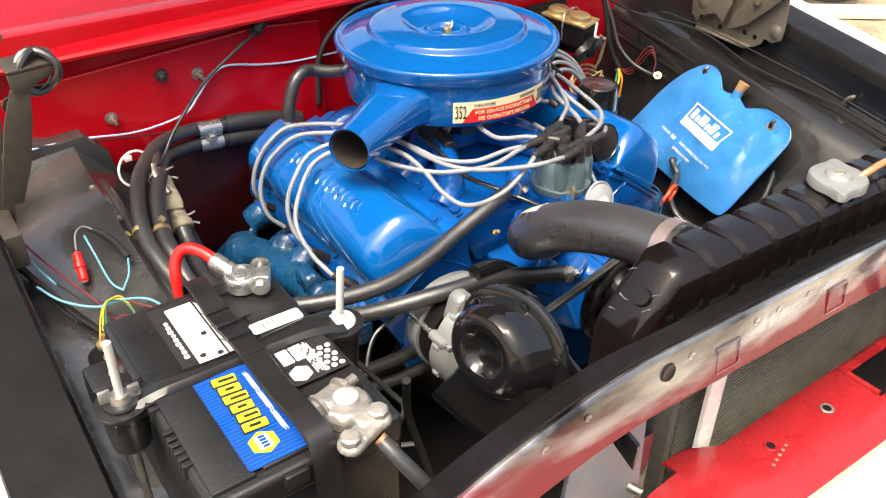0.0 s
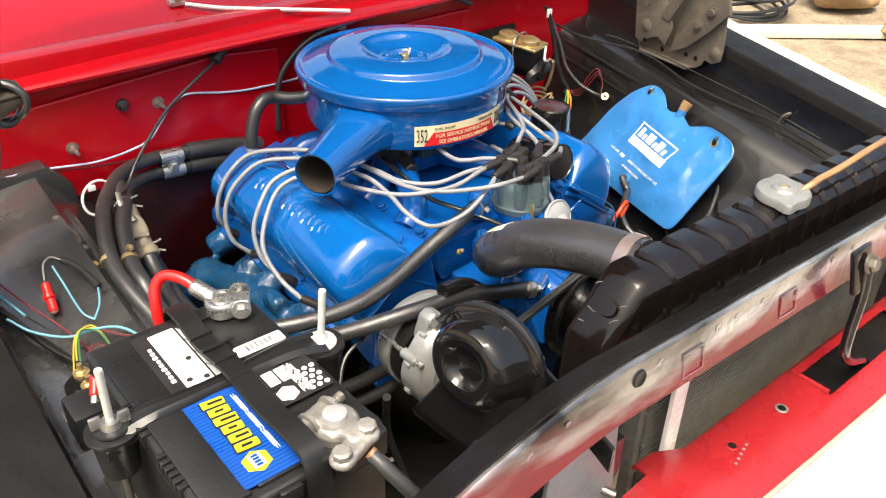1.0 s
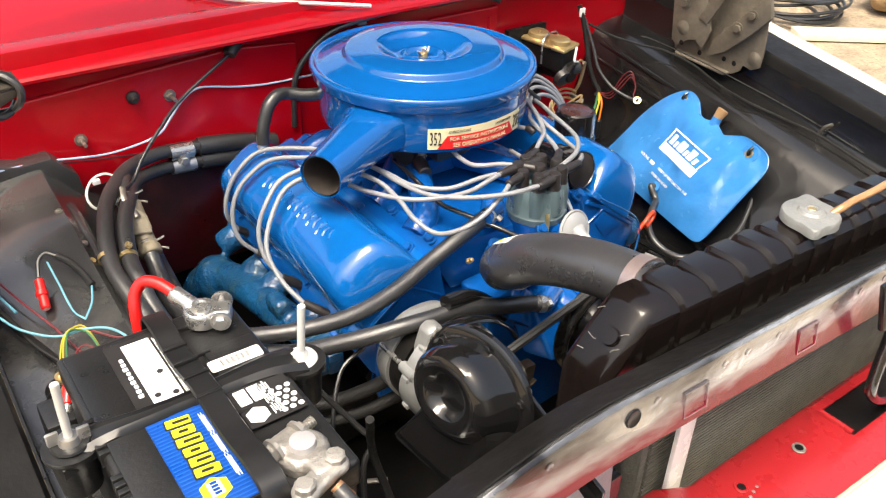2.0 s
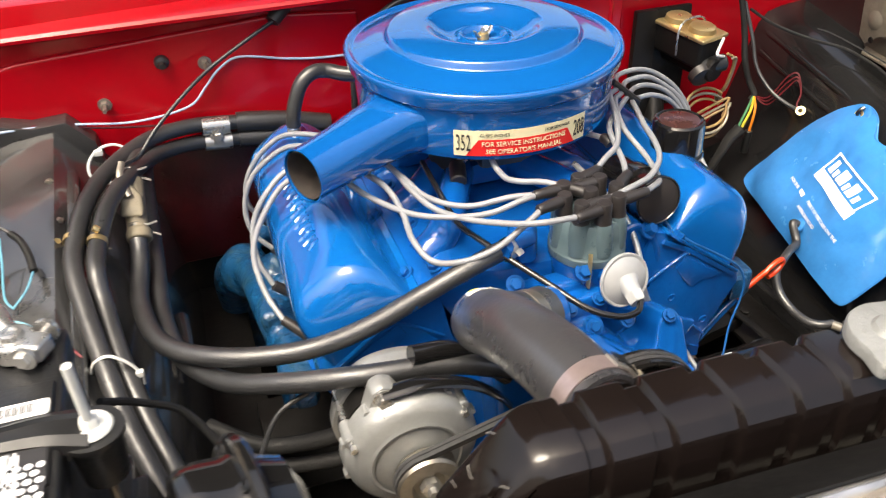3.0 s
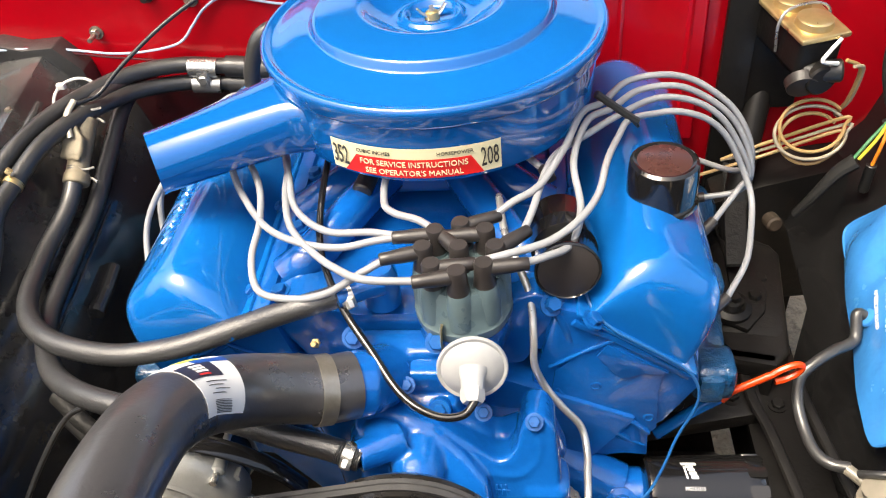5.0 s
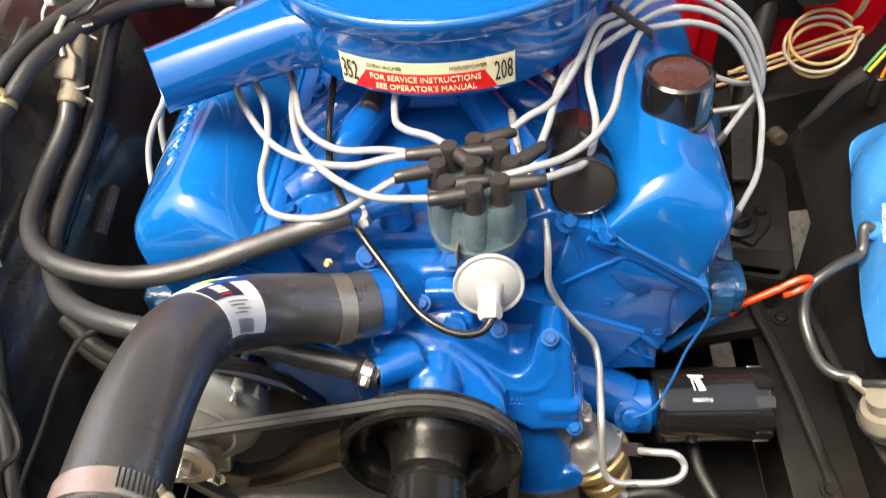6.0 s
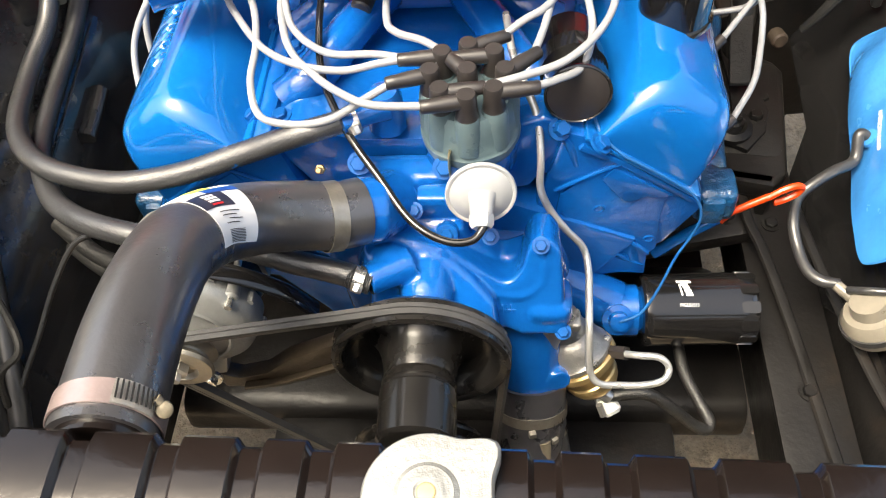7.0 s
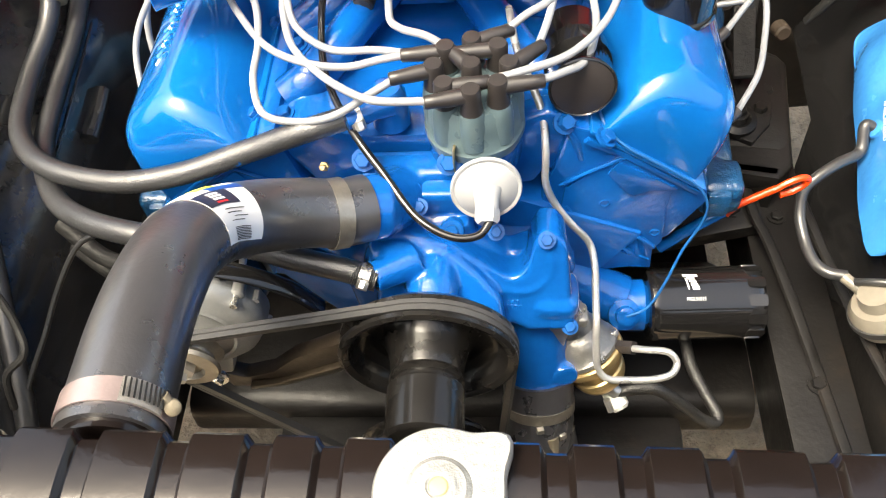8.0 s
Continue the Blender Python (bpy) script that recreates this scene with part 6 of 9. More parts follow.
# ---- hoses ----
def ring(p, axis, r, material=CHROME, width=0.012, parent=None, screw=(0, 0, 1)):
    """A worm-drive clamp with its screw housing."""
    c = part("hose_clamp", lathe([(r, -width / 2), (r + 0.0012, -width / 2), (r + 0.0012, width / 2), (r, width / 2)], p, axis, 36), material, parent, "worm-drive hose clamp")
    u = Vector(screw).normalized()
    w = Vector(axis).normalized()
    t = w.cross(u).normalized()
    q = Vector(p) + u * (r + 0.005)
    part("screw_housing", block((0, 0, 0), (0.018, width * 0.85, 0.009), 0.002), material, c).matrix_local = Matrix.Translation(q - ORIGIN[parent.name]) @ Matrix(((t.x, w.x, u.x, 0), (t.y, w.y, u.y, 0), (t.z, w.z, u.z, 0), (0, 0, 0, 1)))
    part("screw", hexbolt(q + t * 0.009, t, 0.005, 0.008, False), material, c)
    for k in range(5):
        a = radians(40 + 9 * k) * 0.034 / (r + 0.02)
        d = (u * math.cos(a) - t * math.sin(a)) * (r + 0.0014)
        part("band_slot", tube([Vector(p) + d - w * width * 0.3, Vector(p) + d + w * width * 0.3], 0.0005, 5), FLATBLK, c)
    return c


def hose(pts, r, label, material=RUBBER, group="", name="heater_hose", segs=16, ribbed=False):
    h = thing(name, pts[0], label, "hose", group)
    if ribbed:
        g = glide(pts, 30)
        part("hose", sweep(g, lambda s: r + 0.0005 * (-1) ** round(s * (len(g) - 1)), segs), material, h, angle=80)
    else:
        part("hose", tube(pts, r, segs, 8), material, h)
    return h


UH = [(-0.070, -0.380, 0.943), (-0.094, -0.393, 0.952), (-0.125, -0.405, 0.968), (-0.160, -0.432, 0.998), (-0.181, -0.472, 1.035), (-0.186, -0.520, 1.070), (-0.183, -0.565, 1.092), (-0.179, -0.610, 1.107), (-0.175, -0.650, 1.115), (-0.171, -0.700, 1.121)]
upper = hose(UH, 0.034, "thick black moulded upper radiator hose with a paper label", HOSE, name="radiator_hose", segs=32)
ring((-0.098, -0.395, 0.9535), (-0.85, -0.42, 0.36), 0.0342, DULLSTEEL, 0.016, upper, (-0.5, 0.65, 0.6))
low_clamp = ring((-0.1722, -0.684, 1.119), (0.08, -0.98, 0.12), 0.0346, PINKSTEEL, 0.017, upper, (-0.2, 0.0, -0.95))
WC, WA = Vector((-0.1722, -0.684, 1.119)), Vector((0.08, -0.98, 0.12)).normalized()
wu = Vector((1, 0, 0)) - WA * WA.x
wu.normalize()
wv = wu.cross(WA) if wu.cross(WA).z > 0 else WA.cross(wu)
worm = part("worm_housing", sheet([[WC + (wu * math.cos(a) + wv * math.sin(a)) * 0.0372 + WA * w for a in np.linspace(radians(22), radians(66), 10)] for w in (-0.0085, -0.0075, 0.0075, 0.0085)], 0.0022), LEAD, low_clamp, "pale slotted worm housing")
for k in range(9):
    t = radians(26 + 4.6 * k)
    q = WC + (wu * math.cos(t) + wv * math.sin(t)) * 0.0396
    part("band_slot", tube([q - WA * 0.006 + wv * 0.0010, q + WA * 0.006 - wv * 0.0010], 0.0007, 5), FLATBLK, worm, "dark worm slot")
sq = WC + (wu * math.cos(radians(13)) + wv * math.sin(radians(13))) * 0.0395
part("worm_screw", merge(lathe([(0, 0.005), (0.0035, 0.0048), (0.0052, 0.0035), (0.0055, 0.0), (0, 0)], sq, (0.45, -0.55, 0.70), 18), rod(sq, sq - Vector((0.004, -0.004, -0.008)), 0.0035, 10)), TANMETAL, low_clamp, "slotted worm screw")


def hose_label():
    p = glide(UH, 8)
    i0, i1 = 28, 37
    rows = []
    for i in range(i0, i1 + 1):
        d = (p[i + 1] - p[i - 1]).normalized()
        s = d.cross(Vector((0, 0, 1))).normalized()
        u = s.cross(d)
        rows.append((p[i], s, u))
    def strip(a0, a1, lift, material, name, k0=0, k1=None, n=10):
        rr = rows[k0:k1] if k1 else rows[k0:]
        bm = sheet([[c + (0.0343 + lift) * (math.cos(a) * s + math.sin(a) * u) for a in np.linspace(radians(a0), radians(a1), n)] for c, s, u in rr], 0.0003)
        return part(name, bm, material, upper)
    strip(60, 186, 0.0002, LABELWHITE, "paper_label", n=18)
    strip(66, 82, 0.0008, LABELYEL, "label_band", 3, 7)
    strip(84, 97, 0.0008, LABELBLUE, "label_band", 0, 6)
    strip(97, 128, 0.0008, mat("dark navy label print", (0.012, 0.014, 0.03), 0.4), "label_band", 3)
    for k in range(3):
        strip(103 + 6 * k, 107 + 6 * k, 0.0013, LABELWHITE, "label_band", 5, 8, 3)
    strip(122, 125, 0.0013, LABELRED, "label_band", 5, 8, 2)
    for k in range(9):
        strip(164 + k * 2.2, 165.0 + k * 2.2, 0.0008, LABELBLK, "bar_code_stripe", 3, 8, 2)
    for k, (a, b) in enumerate(((3, 8), (4, 8), (3, 7), (4, 8))):
        strip(136 + k * 6, 137.2 + k * 6, 0.0008, LABELBLK, "print_line", a, b, 2)


hose_label()
NIP = (-0.070, -0.291, 0.988)
h1 = hose([(-0.532, 0.018, 0.935), (-0.535, -0.03, 0.905), (-0.541, -0.114, 0.887), (-0.515, -0.215, 0.893), (-0.450, -0.285, 0.910), (-0.36, -0.318, 0.919), (-0.28, -0.318, 0.930), (-0.20, -0.305, 0.950), (-0.14, -0.302, 0.972), NIP], 0.0125, "ribbed black heater hose looping across to the intake", group="heater hoses", material=HEATER, ribbed=True)
ring((-0.082, -0.298, 0.987), (0.85, 0.4, 0.1), 0.0136, CHROME, 0.014, h1, (0.2, -0.6, 0.8))
h2 = hose([(-0.505, 0.205, 0.955), (-0.512, 0.16, 0.945), (-0.515, 0.09, 0.915), (-0.517, 0.0, 0.880), (-0.518, -0.10, 0.862), (-0.500, -0.21, 0.866), (-0.452, -0.30, 0.885), (-0.385, -0.365, 0.918), (-0.30, -0.405, 0.938), (-0.20, -0.413, 0.930), (-0.14, -0.42, 0.912), (-0.095, -0.425, 0.900), (-0.062, -0.432, 0.891)], 0.0125, "black heater hose running under its twin to the water pump", group="heater hoses", material=HEATER, ribbed=True)
ring((-0.074, -0.430, 0.894), (0.9, -0.2, -0.25), 0.0127, CHROME, 0.011, h2, (0.3, -0.4, 0.9))
ha = hose([(-0.20, 0.224, 0.945), (-0.27, 0.223, 0.963), (-0.33, 0.222, 0.973), (-0.36, 0.222, 0.976), (-0.43, 0.215, 0.984), (-0.50, 0.175, 0.990), (-0.558, 0.090, 0.992), (-0.590, 0.010, 0.986), (-0.607, -0.060, 0.969), (-0.609, -0.110, 0.960), (-0.601, -0.165, 0.940), (-0.585, -0.245, 0.910), (-0.569, -0.315, 0.879), (-0.548, -0.38, 0.852), (-0.528, -0.44, 0.822), (-0.515, -0.52, 0.772), (-0.51, -0.60, 0.70)], 0.0125, "black heater hose from the firewall along the inner fender", group="heater hoses")
hb = hose([(-0.20, 0.224, 0.920), (-0.27, 0.223, 0.935), (-0.33, 0.222, 0.944), (-0.36, 0.222, 0.947), (-0.43, 0.212, 0.955), (-0.49, 0.168, 0.967), (-0.53, 0.080, 0.983), (-0.560, 0.010, 0.981), (-0.579, -0.060, 0.962), (-0.583, -0.110, 0.952), (-0.580, -0.148, 0.925), (-0.567, -0.23, 0.894), (-0.547, -0.305, 0.862), (-0.527, -0.365, 0.832), (-0.508, -0.43, 0.792), (-0.49, -0.50, 0.74), (-0.485, -0.58, 0.67)], 0.0125, "black heater hose from the firewall along the inner fender", group="heater hoses")
ring((-0.608, -0.05, 0.969), (-0.2, -0.95, -0.25), 0.0127, BRASS, 0.008, ha, (-0.8, 0, 0.6))
ring((-0.579, -0.055, 0.963), (-0.2, -0.95, -0.25), 0.0127, BRASS, 0.008, hb, (0.7, 0, 0.7))
part("end_sleeve", tube([(-0.355, 0.222, 0.9755), (-0.33, 0.222, 0.973), (-0.27, 0.223, 0.963), (-0.20, 0.224, 0.945)], 0.0165, 16), RUBBER, ha)
part("end_sleeve", tube([(-0.355, 0.222, 0.947), (-0.33, 0.222, 0.944), (-0.27, 0.223, 0.935), (-0.20, 0.224, 0.920)], 0.0165, 16), RUBBER, hb)
clip = thing("hose_retainer", (-0.389, 0.225, 0.95), "bright steel double clip holding two heater hoses", "hose clip")
for z in (0.977, 0.949):
    part("saddle", sweep([Vector((-0.412, 0.216, z + 0.0022)), Vector((-0.368, 0.2178, z - 0.0018))], 0.0146, 20, hollow=True), CHROME, clip)
    part("web", block((-0.390, 0.2035, z - 0.006 if z > 0.96 else z + 0.006), (0.016, 0.003, 0.010), 0.001), CHROME, clip)
part("centre_bolt", hexbolt((-0.39, 0.206, 0.963), (0, -1, 0), 0.008, 0.008), CHROME, clip)
tie = thing("cable_tie", (-0.55, 0.12, 0.98), "white plastic cable tie round the heater hoses", "cable tie")
part("loop", tube([(-0.556 + 0.030 * math.cos(t), 0.125 + 0.014 * math.sin(t) + 0.012 * math.cos(t), 0.986 + 0.024 * math.sin(t)) for t in np.linspace(0, 6.1, 12)], 0.0022, 6, squash=0.6), ZINCWHITE, tie)
part("lock", block((-0.566, 0.117, 1.011), (0.012, 0.008, 0.008), 0.001), ZINCWHITE, tie)
tie = thing("cable_tie", (-0.57, -0.25, 0.88), "white plastic cable tie round the heater hoses", "cable tie")
part("loop", tube([(-0.602, -0.252, 0.898), (-0.595, -0.250, 0.916), (-0.577, -0.250, 0.922), (-0.558, -0.252, 0.908), (-0.546, -0.254, 0.888), (-0.545, -0.258, 0.874)], 0.0030, 8, squash=0.5), ZINCWHITE, tie)
part("lock", block((-0.547, -0.256, 0.890), (0.009, 0.008, 0.008), 0.001), ZINCWHITE, tie)
valve = thing("heater_valve", (-0.531, 0.03, 0.93), "dull plated heater control valve with lever", "heater valve")
fused("body", [
    rod((-0.5315, 0.008, 0.925), (-0.527, 0.085, 0.975), 0.0155, 18, bevel=0.003),
    rod((-0.531, 0.000, 0.919), (-0.5305, 0.014, 0.928), 0.0185, 18, bevel=0.002),
    block((-0.531, 0.036, 0.957), (0.030, 0.030, 0.020), 0.004, Matrix.Rotation(radians(35), 4, "X")),
    prism([(-0.548, 0.020, 0.950), (-0.518, 0.016, 0.948), (-0.516, 0.042, 0.968), (-0.53, 0.060, 0.984), (-0.545, 0.05, 0.976)], (-0.0012, -0.0024, 0.004), 0.0008),
], TANMETAL, valve, "dirty cast valve body", 0.0022, 2)
part("lever", tube([(-0.532, 0.035, 0.975), (-0.54, 0.06, 0.995), (-0.535, 0.085, 1.006)], 0.005, 8, squash=0.4), DULLSTEEL, valve)
for dy in (0.0, 0.075):
    p = Vector((-0.531, 0.012 + dy, 0.925 + dy * 0.68))
    part("spring_clip", tube([p + Vector((0.028, 0.004, 0.012)), p + Vector((0.014, 0, 0.012)), p + Vector((0.0, 0, 0.018)), p + Vector((-0.017, 0, 0)), p + Vector((0.0, 0, -0.017)), p + Vector((0.017, 0, -0.004)), p + Vector((0.03, -0.006, -0.006))], 0.0018, 6), LEAD, valve)
hose([(-0.527, 0.085, 0.975), (-0.520, 0.13, 0.985), (-0.50, 0.19, 0.975), (-0.49, 0.235, 0.955)], 0.0125, "short black hose between heater valve and firewall", group="heater hoses")
pcv = hose([(-0.276, 0.106, 1.007), (-0.274, 0.107, 1.025), (-0.268, 0.110, 1.045), (-0.255, 0.113, 1.072), (-0.235, 0.118, 1.085), (-0.212, 0.122, 1.083), (-0.185, 0.110, 1.078), (-0.16, 0.10, 1.078)], 0.0115, "black breather hose from valve cover to air cleaner", name="breather_hose")
part("ferrule", lathe([(0, 0), (0.0095, 0), (0.011, 0.004), (0.0095, 0.008), (0.011, 0.012), (0.0095, 0.016), (0.011, 0.02), (0, 0.02)], (-0.276, 0.106, 0.989), (0, 0, 1), 18), CHROME, pcv, "bright ribbed ferrule")
single("vacuum_hose", tube([(-0.13, -0.10, 1.02), (-0.128, -0.17, 1.008), (-0.122, -0.225, 0.992), (-0.105, -0.272, 0.988), (-0.080, -0.318, 0.980), (-0.051, -0.356, 0.966), (-0.018, -0.398, 0.950), (0.015, -0.416, 0.941), (0.042, -0.415, 0.940), (0.055, -0.400, 0.946)], 0.0042, 10, 8), GLOSSBLK, "thin black vacuum hose to the distributor canister", "hose")
single("fuel_line", tube([(0.075, -0.165, 1.01), (0.082, -0.22, 1.003), (0.096, -0.255, 0.987), (0.106, -0.273, 0.968), (0.110, -0.289, 0.948), (0.111, -0.306, 0.925), (0.1115, -0.316, 0.897), (0.123, -0.319, 0.864), (0.141, -0.326, 0.838), (0.162, -0.330, 0.808), (0.168, -0.352, 0.792), (0.167, -0.380, 0.788), (0.1662, -0.413, 0.780), (0.1662, -0.436, 0.755), (0.1690, -0.450, 0.731), (0.180, -0.457, 0.719), (0.201, -0.456, 0.714), (0.231, -0.455, 0.713), (0.2525, -0.450, 0.716), (0.259, -0.438, 0.722), (0.249, -0.429, 0.730), (0.226, -0.424, 0.726), (0.208, -0.415, 0.714)], 0.0042, 10, 6), LINE, "bent steel fuel line rising beside the distributor", "fuel line")

# ---- fuel pump, oil filter, dipstick ----
ZINCCAST = mat("grey zinc casting", (0.26, 0.255, 0.245), 0.36, 0.7, var=0.2, bump=0.001, bscale=120)
fp = thing("fuel_pump", (0.17, -0.40, 0.62), "cast alloy fuel pump with a gold plated bowl", "fuel pump")
FP, FA = Vector((0.160, -0.400, 0.686)), Vector((-0.45, 0.32, 0.845)).normalized()
fu, fv, fw = basis(FA)
part("body", lathe([(0, -0.002), (0.0395, -0.002), (0.0425, 0.001), (0.0425, 0.006), (0.0385, 0.010), (0.0365, 0.020), (0.0315, 0.031), (0.024, 0.038), (0.013, 0.041), (0, 0.0415)], FP, FA, 40), ZINCCAST, fp)
fused("arm_housing", [
    tube([FP + FA * 0.022, Vector((0.143, -0.385, 0.725)), Vector((0.118, -0.372, 0.742))], (0.027, 0.020), 18),
    prism([(0.112, -0.413, 0.806), (0.128, -0.413, 0.806), (0.140, -0.418, 0.770), (0.130, -0.420, 0.705), (0.112, -0.420, 0.690)], (0, 0.03, 0.012), 0.004),
    block((0.142, -0.408, 0.778), (0.030, 0.026, 0.016), 0.004),
], ZINCCAST, fp, "", 0.0022, 3)
for k, (a, h) in enumerate(((-35, 0.014), (15, 0.012), (65, 0.014))):
    t = radians(a - 90)
    out = fu * math.cos(t) + fv * math.sin(t)
    part("cast_rib", tube([FP + out * 0.039 + FA * 0.010, FP + out * 0.031 + FA * 0.032, FP + out * 0.016 + FA * 0.0405], 0.0026, 8), ZINCCAST, fp)
bowl = part("bowl", lathe([(0, -0.058), (0.020, -0.058), (0.0285, -0.053), (0.0325, -0.046), (0.0325, -0.041), (0.0345, -0.039), (0.0345, -0.034), (0.0325, -0.032), (0.0330, -0.020), (0.037, -0.015), (0.0435, -0.013), (0.0455, -0.010), (0.0455, -0.003), (0.0435, -0.0005), (0, -0.0005)], FP, FA, 44), BRASS, fp, "gold plated lower bowl with a crimped rim")
for k in range(6):
    t = radians(60 * k + 10)
    part("screw", hexbolt(FP + (fu * math.cos(t) + fv * math.sin(t)) * 0.0395 + fw * 0.006, FA, 0.0042, 0.004), CHROME, fp)
DC = FP - FA * 0.058
part("drain_cap", merge(lathe([(0, 0), (0.017, 0), (0.014, 0.010), (0.0115, 0.016), (0, 0.016)], DC, -FA, 18), rod(DC - FA * 0.010, DC + Vector((0.020, -0.030, -0.020)), 0.0125, 16, bevel=0.004)), ZINCWHITE, fp, "white plastic drain cap")
for q in ((0.139, -0.408, 0.787), (0.118, -0.424, 0.700)):
    part("bolt", hexbolt(q, (0.1, -0.75, 0.65), 0.0105, 0.012), CHROME, fp)
part("inlet_clamp", merge(rod(FP + Vector((0.028, -0.030, -0.040)), FP + Vector((0.040, -0.036, -0.048)), 0.0085, 14, bevel=0.001), rod(FP + Vector((0.026, -0.046, -0.046)), FP + Vector((0.032, -0.054, -0.060)), 0.0045, 6)), CHROME, fp, "chromed inlet clamp")
part("outlet_union", rod((0.198, -0.408, 0.705), (0.214, -0.416, 0.716), 0.0085, 6), BOOT, fp)
lower = hose([(0.103, -0.424, 0.668), (0.104, -0.450, 0.628), (0.102, -0.480, 0.585), (0.092, -0.530, 0.55), (0.075, -0.60, 0.535)], 0.043, "black lower radiator hose clamped to the water pump", HOSE, name="radiator_hose", segs=32)
ring((0.1036, -0.446, 0.634), (0.02, -0.55, -0.83), 0.0432, DULLSTEEL, 0.013, lower, (0.25, -0.85, 0.35))
single("drain_spout", tube([(0.117, -0.488, 0.630), (0.121, -0.500, 0.605), (0.132, -0.512, 0.585)], (0.010, 0.008), 12), TANMETAL, "dull plated drain spout below the water pump", "pipe")
BRAID = mat("braided fuel hose", (0.012, 0.0118, 0.0115), 0.42, var=0.4, scale=60, bump=0.0012, bscale=420, coat=0.1, spec=0.5, dirt=(0.06, 0.057, 0.054), amount=0.24, dscale=260)
single("fuel_feed_hose", tube([(0.200, -0.432, 0.636), (0.245, -0.431, 0.640), (0.283, -0.439, 0.610), (0.308, -0.444, 0.582), (0.327, -0.446, 0.570), (0.333, -0.434, 0.570), (0.321, -0.407, 0.575), (0.307, -0.368, 0.580), (0.303, -0.325, 0.583), (0.30, -0.27, 0.57)], 0.0078, 12, 7), BRAID, "braided black fuel feed hose sagging below the pump", "hose")
filt = thing("oil_filter", (0.31, -0.318, 0.605), "gloss black spin-on oil filter with white print", "oil filter")
part("can", lathe([(0, 0), (0.043, 0), (0.0465, 0.003), (0.0475, 0.008), (0.0465, 0.012), (0.0465, 0.118), (0.0455, 0.122), (0.044, 0.136), (0.040, 0.142), (0.030, 0.145), (0, 0.145)], (0.245, -0.318, 0.652), (1, 0.03, 0.0), 48), GLOSSBLK, filt)
for k in range(12):
    t = radians(30 * k)
    c = Vector((0.374, -0.3145 + 0.0452 * math.cos(t), 0.652 + 0.0452 * math.sin(t)))
    m = plane_m(c, (1, 0, 0), (0, -math.sin(t), math.cos(t)))
    part("flute", plate(m, -0.010, -0.0072, 0.012, 0.0072, 0.003, 0.003, -0.0015), GLOSSBLK, filt)
def on_filter(x, s, lift=0.0004):
    t = radians(115) + (s - 0.016) / 0.0465
    return Vector((x, -0.3165 + (0.0465 + lift) * math.cos(t), 0.652 + (0.0465 + lift) * math.sin(t)))
part("lettering", lettering("MGL51515", 0.0062, Matrix(), 0.0003, bend=lambda v: on_filter(0.300 + v.x * 0.85, 0.016 - v.y, 0.0006 + v.z)), INK, filt, "white part number")
for k, (a, b, c, d) in enumerate(((0.286, 0.304, -0.020, -0.0155), (0.291, 0.300, -0.0145, -0.0110), (0.293, 0.3015, -0.0100, -0.0065), (0.2945, 0.303, -0.0055, -0.0015), (0.296, 0.3045, -0.0005, 0.0040), (0.2885, 0.2905, -0.0130, 0.0035))):
    part("printed_bar", sheet([[on_filter(x + 0.15 * (q - c), q) for q in np.linspace(c, d, 4)] for x in (a, b)], 0.0003), INK, filt)
adapter = part("filter_adapter", rod((0.20, -0.318, 0.652), (0.246, -0.318, 0.652), 0.034, 28, bevel=0.006), CAST, engine)
part("sender_boss", lathe([(0, 0), (0.020, 0), (0.020, 0.008), (0.013, 0.010), (0.012, 0.018), (0.007, 0.02), (0, 0.02)], (0.212, -0.342, 0.672), (0.1, -0.75, 0.65), 22), CAST, adapter)
part("adapter_arm", tube([(0.12, -0.29, 0.70), (0.16, -0.30, 0.68), (0.21, -0.315, 0.66)], 0.034, 16), CAST, adapter)
single("sender_wire", tube([(0.214, -0.356, 0.686), (0.238, -0.352, 0.702), (0.256, -0.338, 0.735), (0.272, -0.320, 0.775), (0.288, -0.312, 0.815), (0.290, -0.310, 0.845), (0.278, -0.306, 0.872), (0.250, -0.303, 0.895), (0.215, -0.300, 0.918), (0.196, -0.297, 0.930), (0.176, -0.285, 0.944), (0.166, -0.262, 0.956), (0.160, -0.23, 0.965)], 0.0017, 8, 6), mat("blue painted wire", (0.004, 0.06, 0.19), 0.4), "thin blue sender wire over the cylinder head", "wire")
dip = thing("dipstick", (0.30, -0.25, 0.72), "orange-handled oil dipstick in a blue tube", "dipstick")
part("tube", tube([(0.262, -0.262, 0.700), (0.30, -0.256, 0.735), (0.338, -0.250, 0.762)], 0.0075, 12), BLUE, dip, "blue painted guide tube")
hd = part("handle", tube([(0.334, -0.251, 0.759), (0.343, -0.249, 0.766), (0.352, -0.248, 0.771), (0.39, -0.242, 0.790)], lambda t: 0.0082 - 0.0035 * min(1, t * 1.6), 10), ORANGE, dip, "orange plastic handle")
part("finger_loop", tube([(0.388, -0.243, 0.789), (0.403, -0.240, 0.799), (0.418, -0.237, 0.803), (0.4265, -0.235, 0.798), (0.423, -0.236, 0.788), (0.410, -0.239, 0.780), (0.397, -0.242, 0.778)], 0.0042, 8), ORANGE, hd)

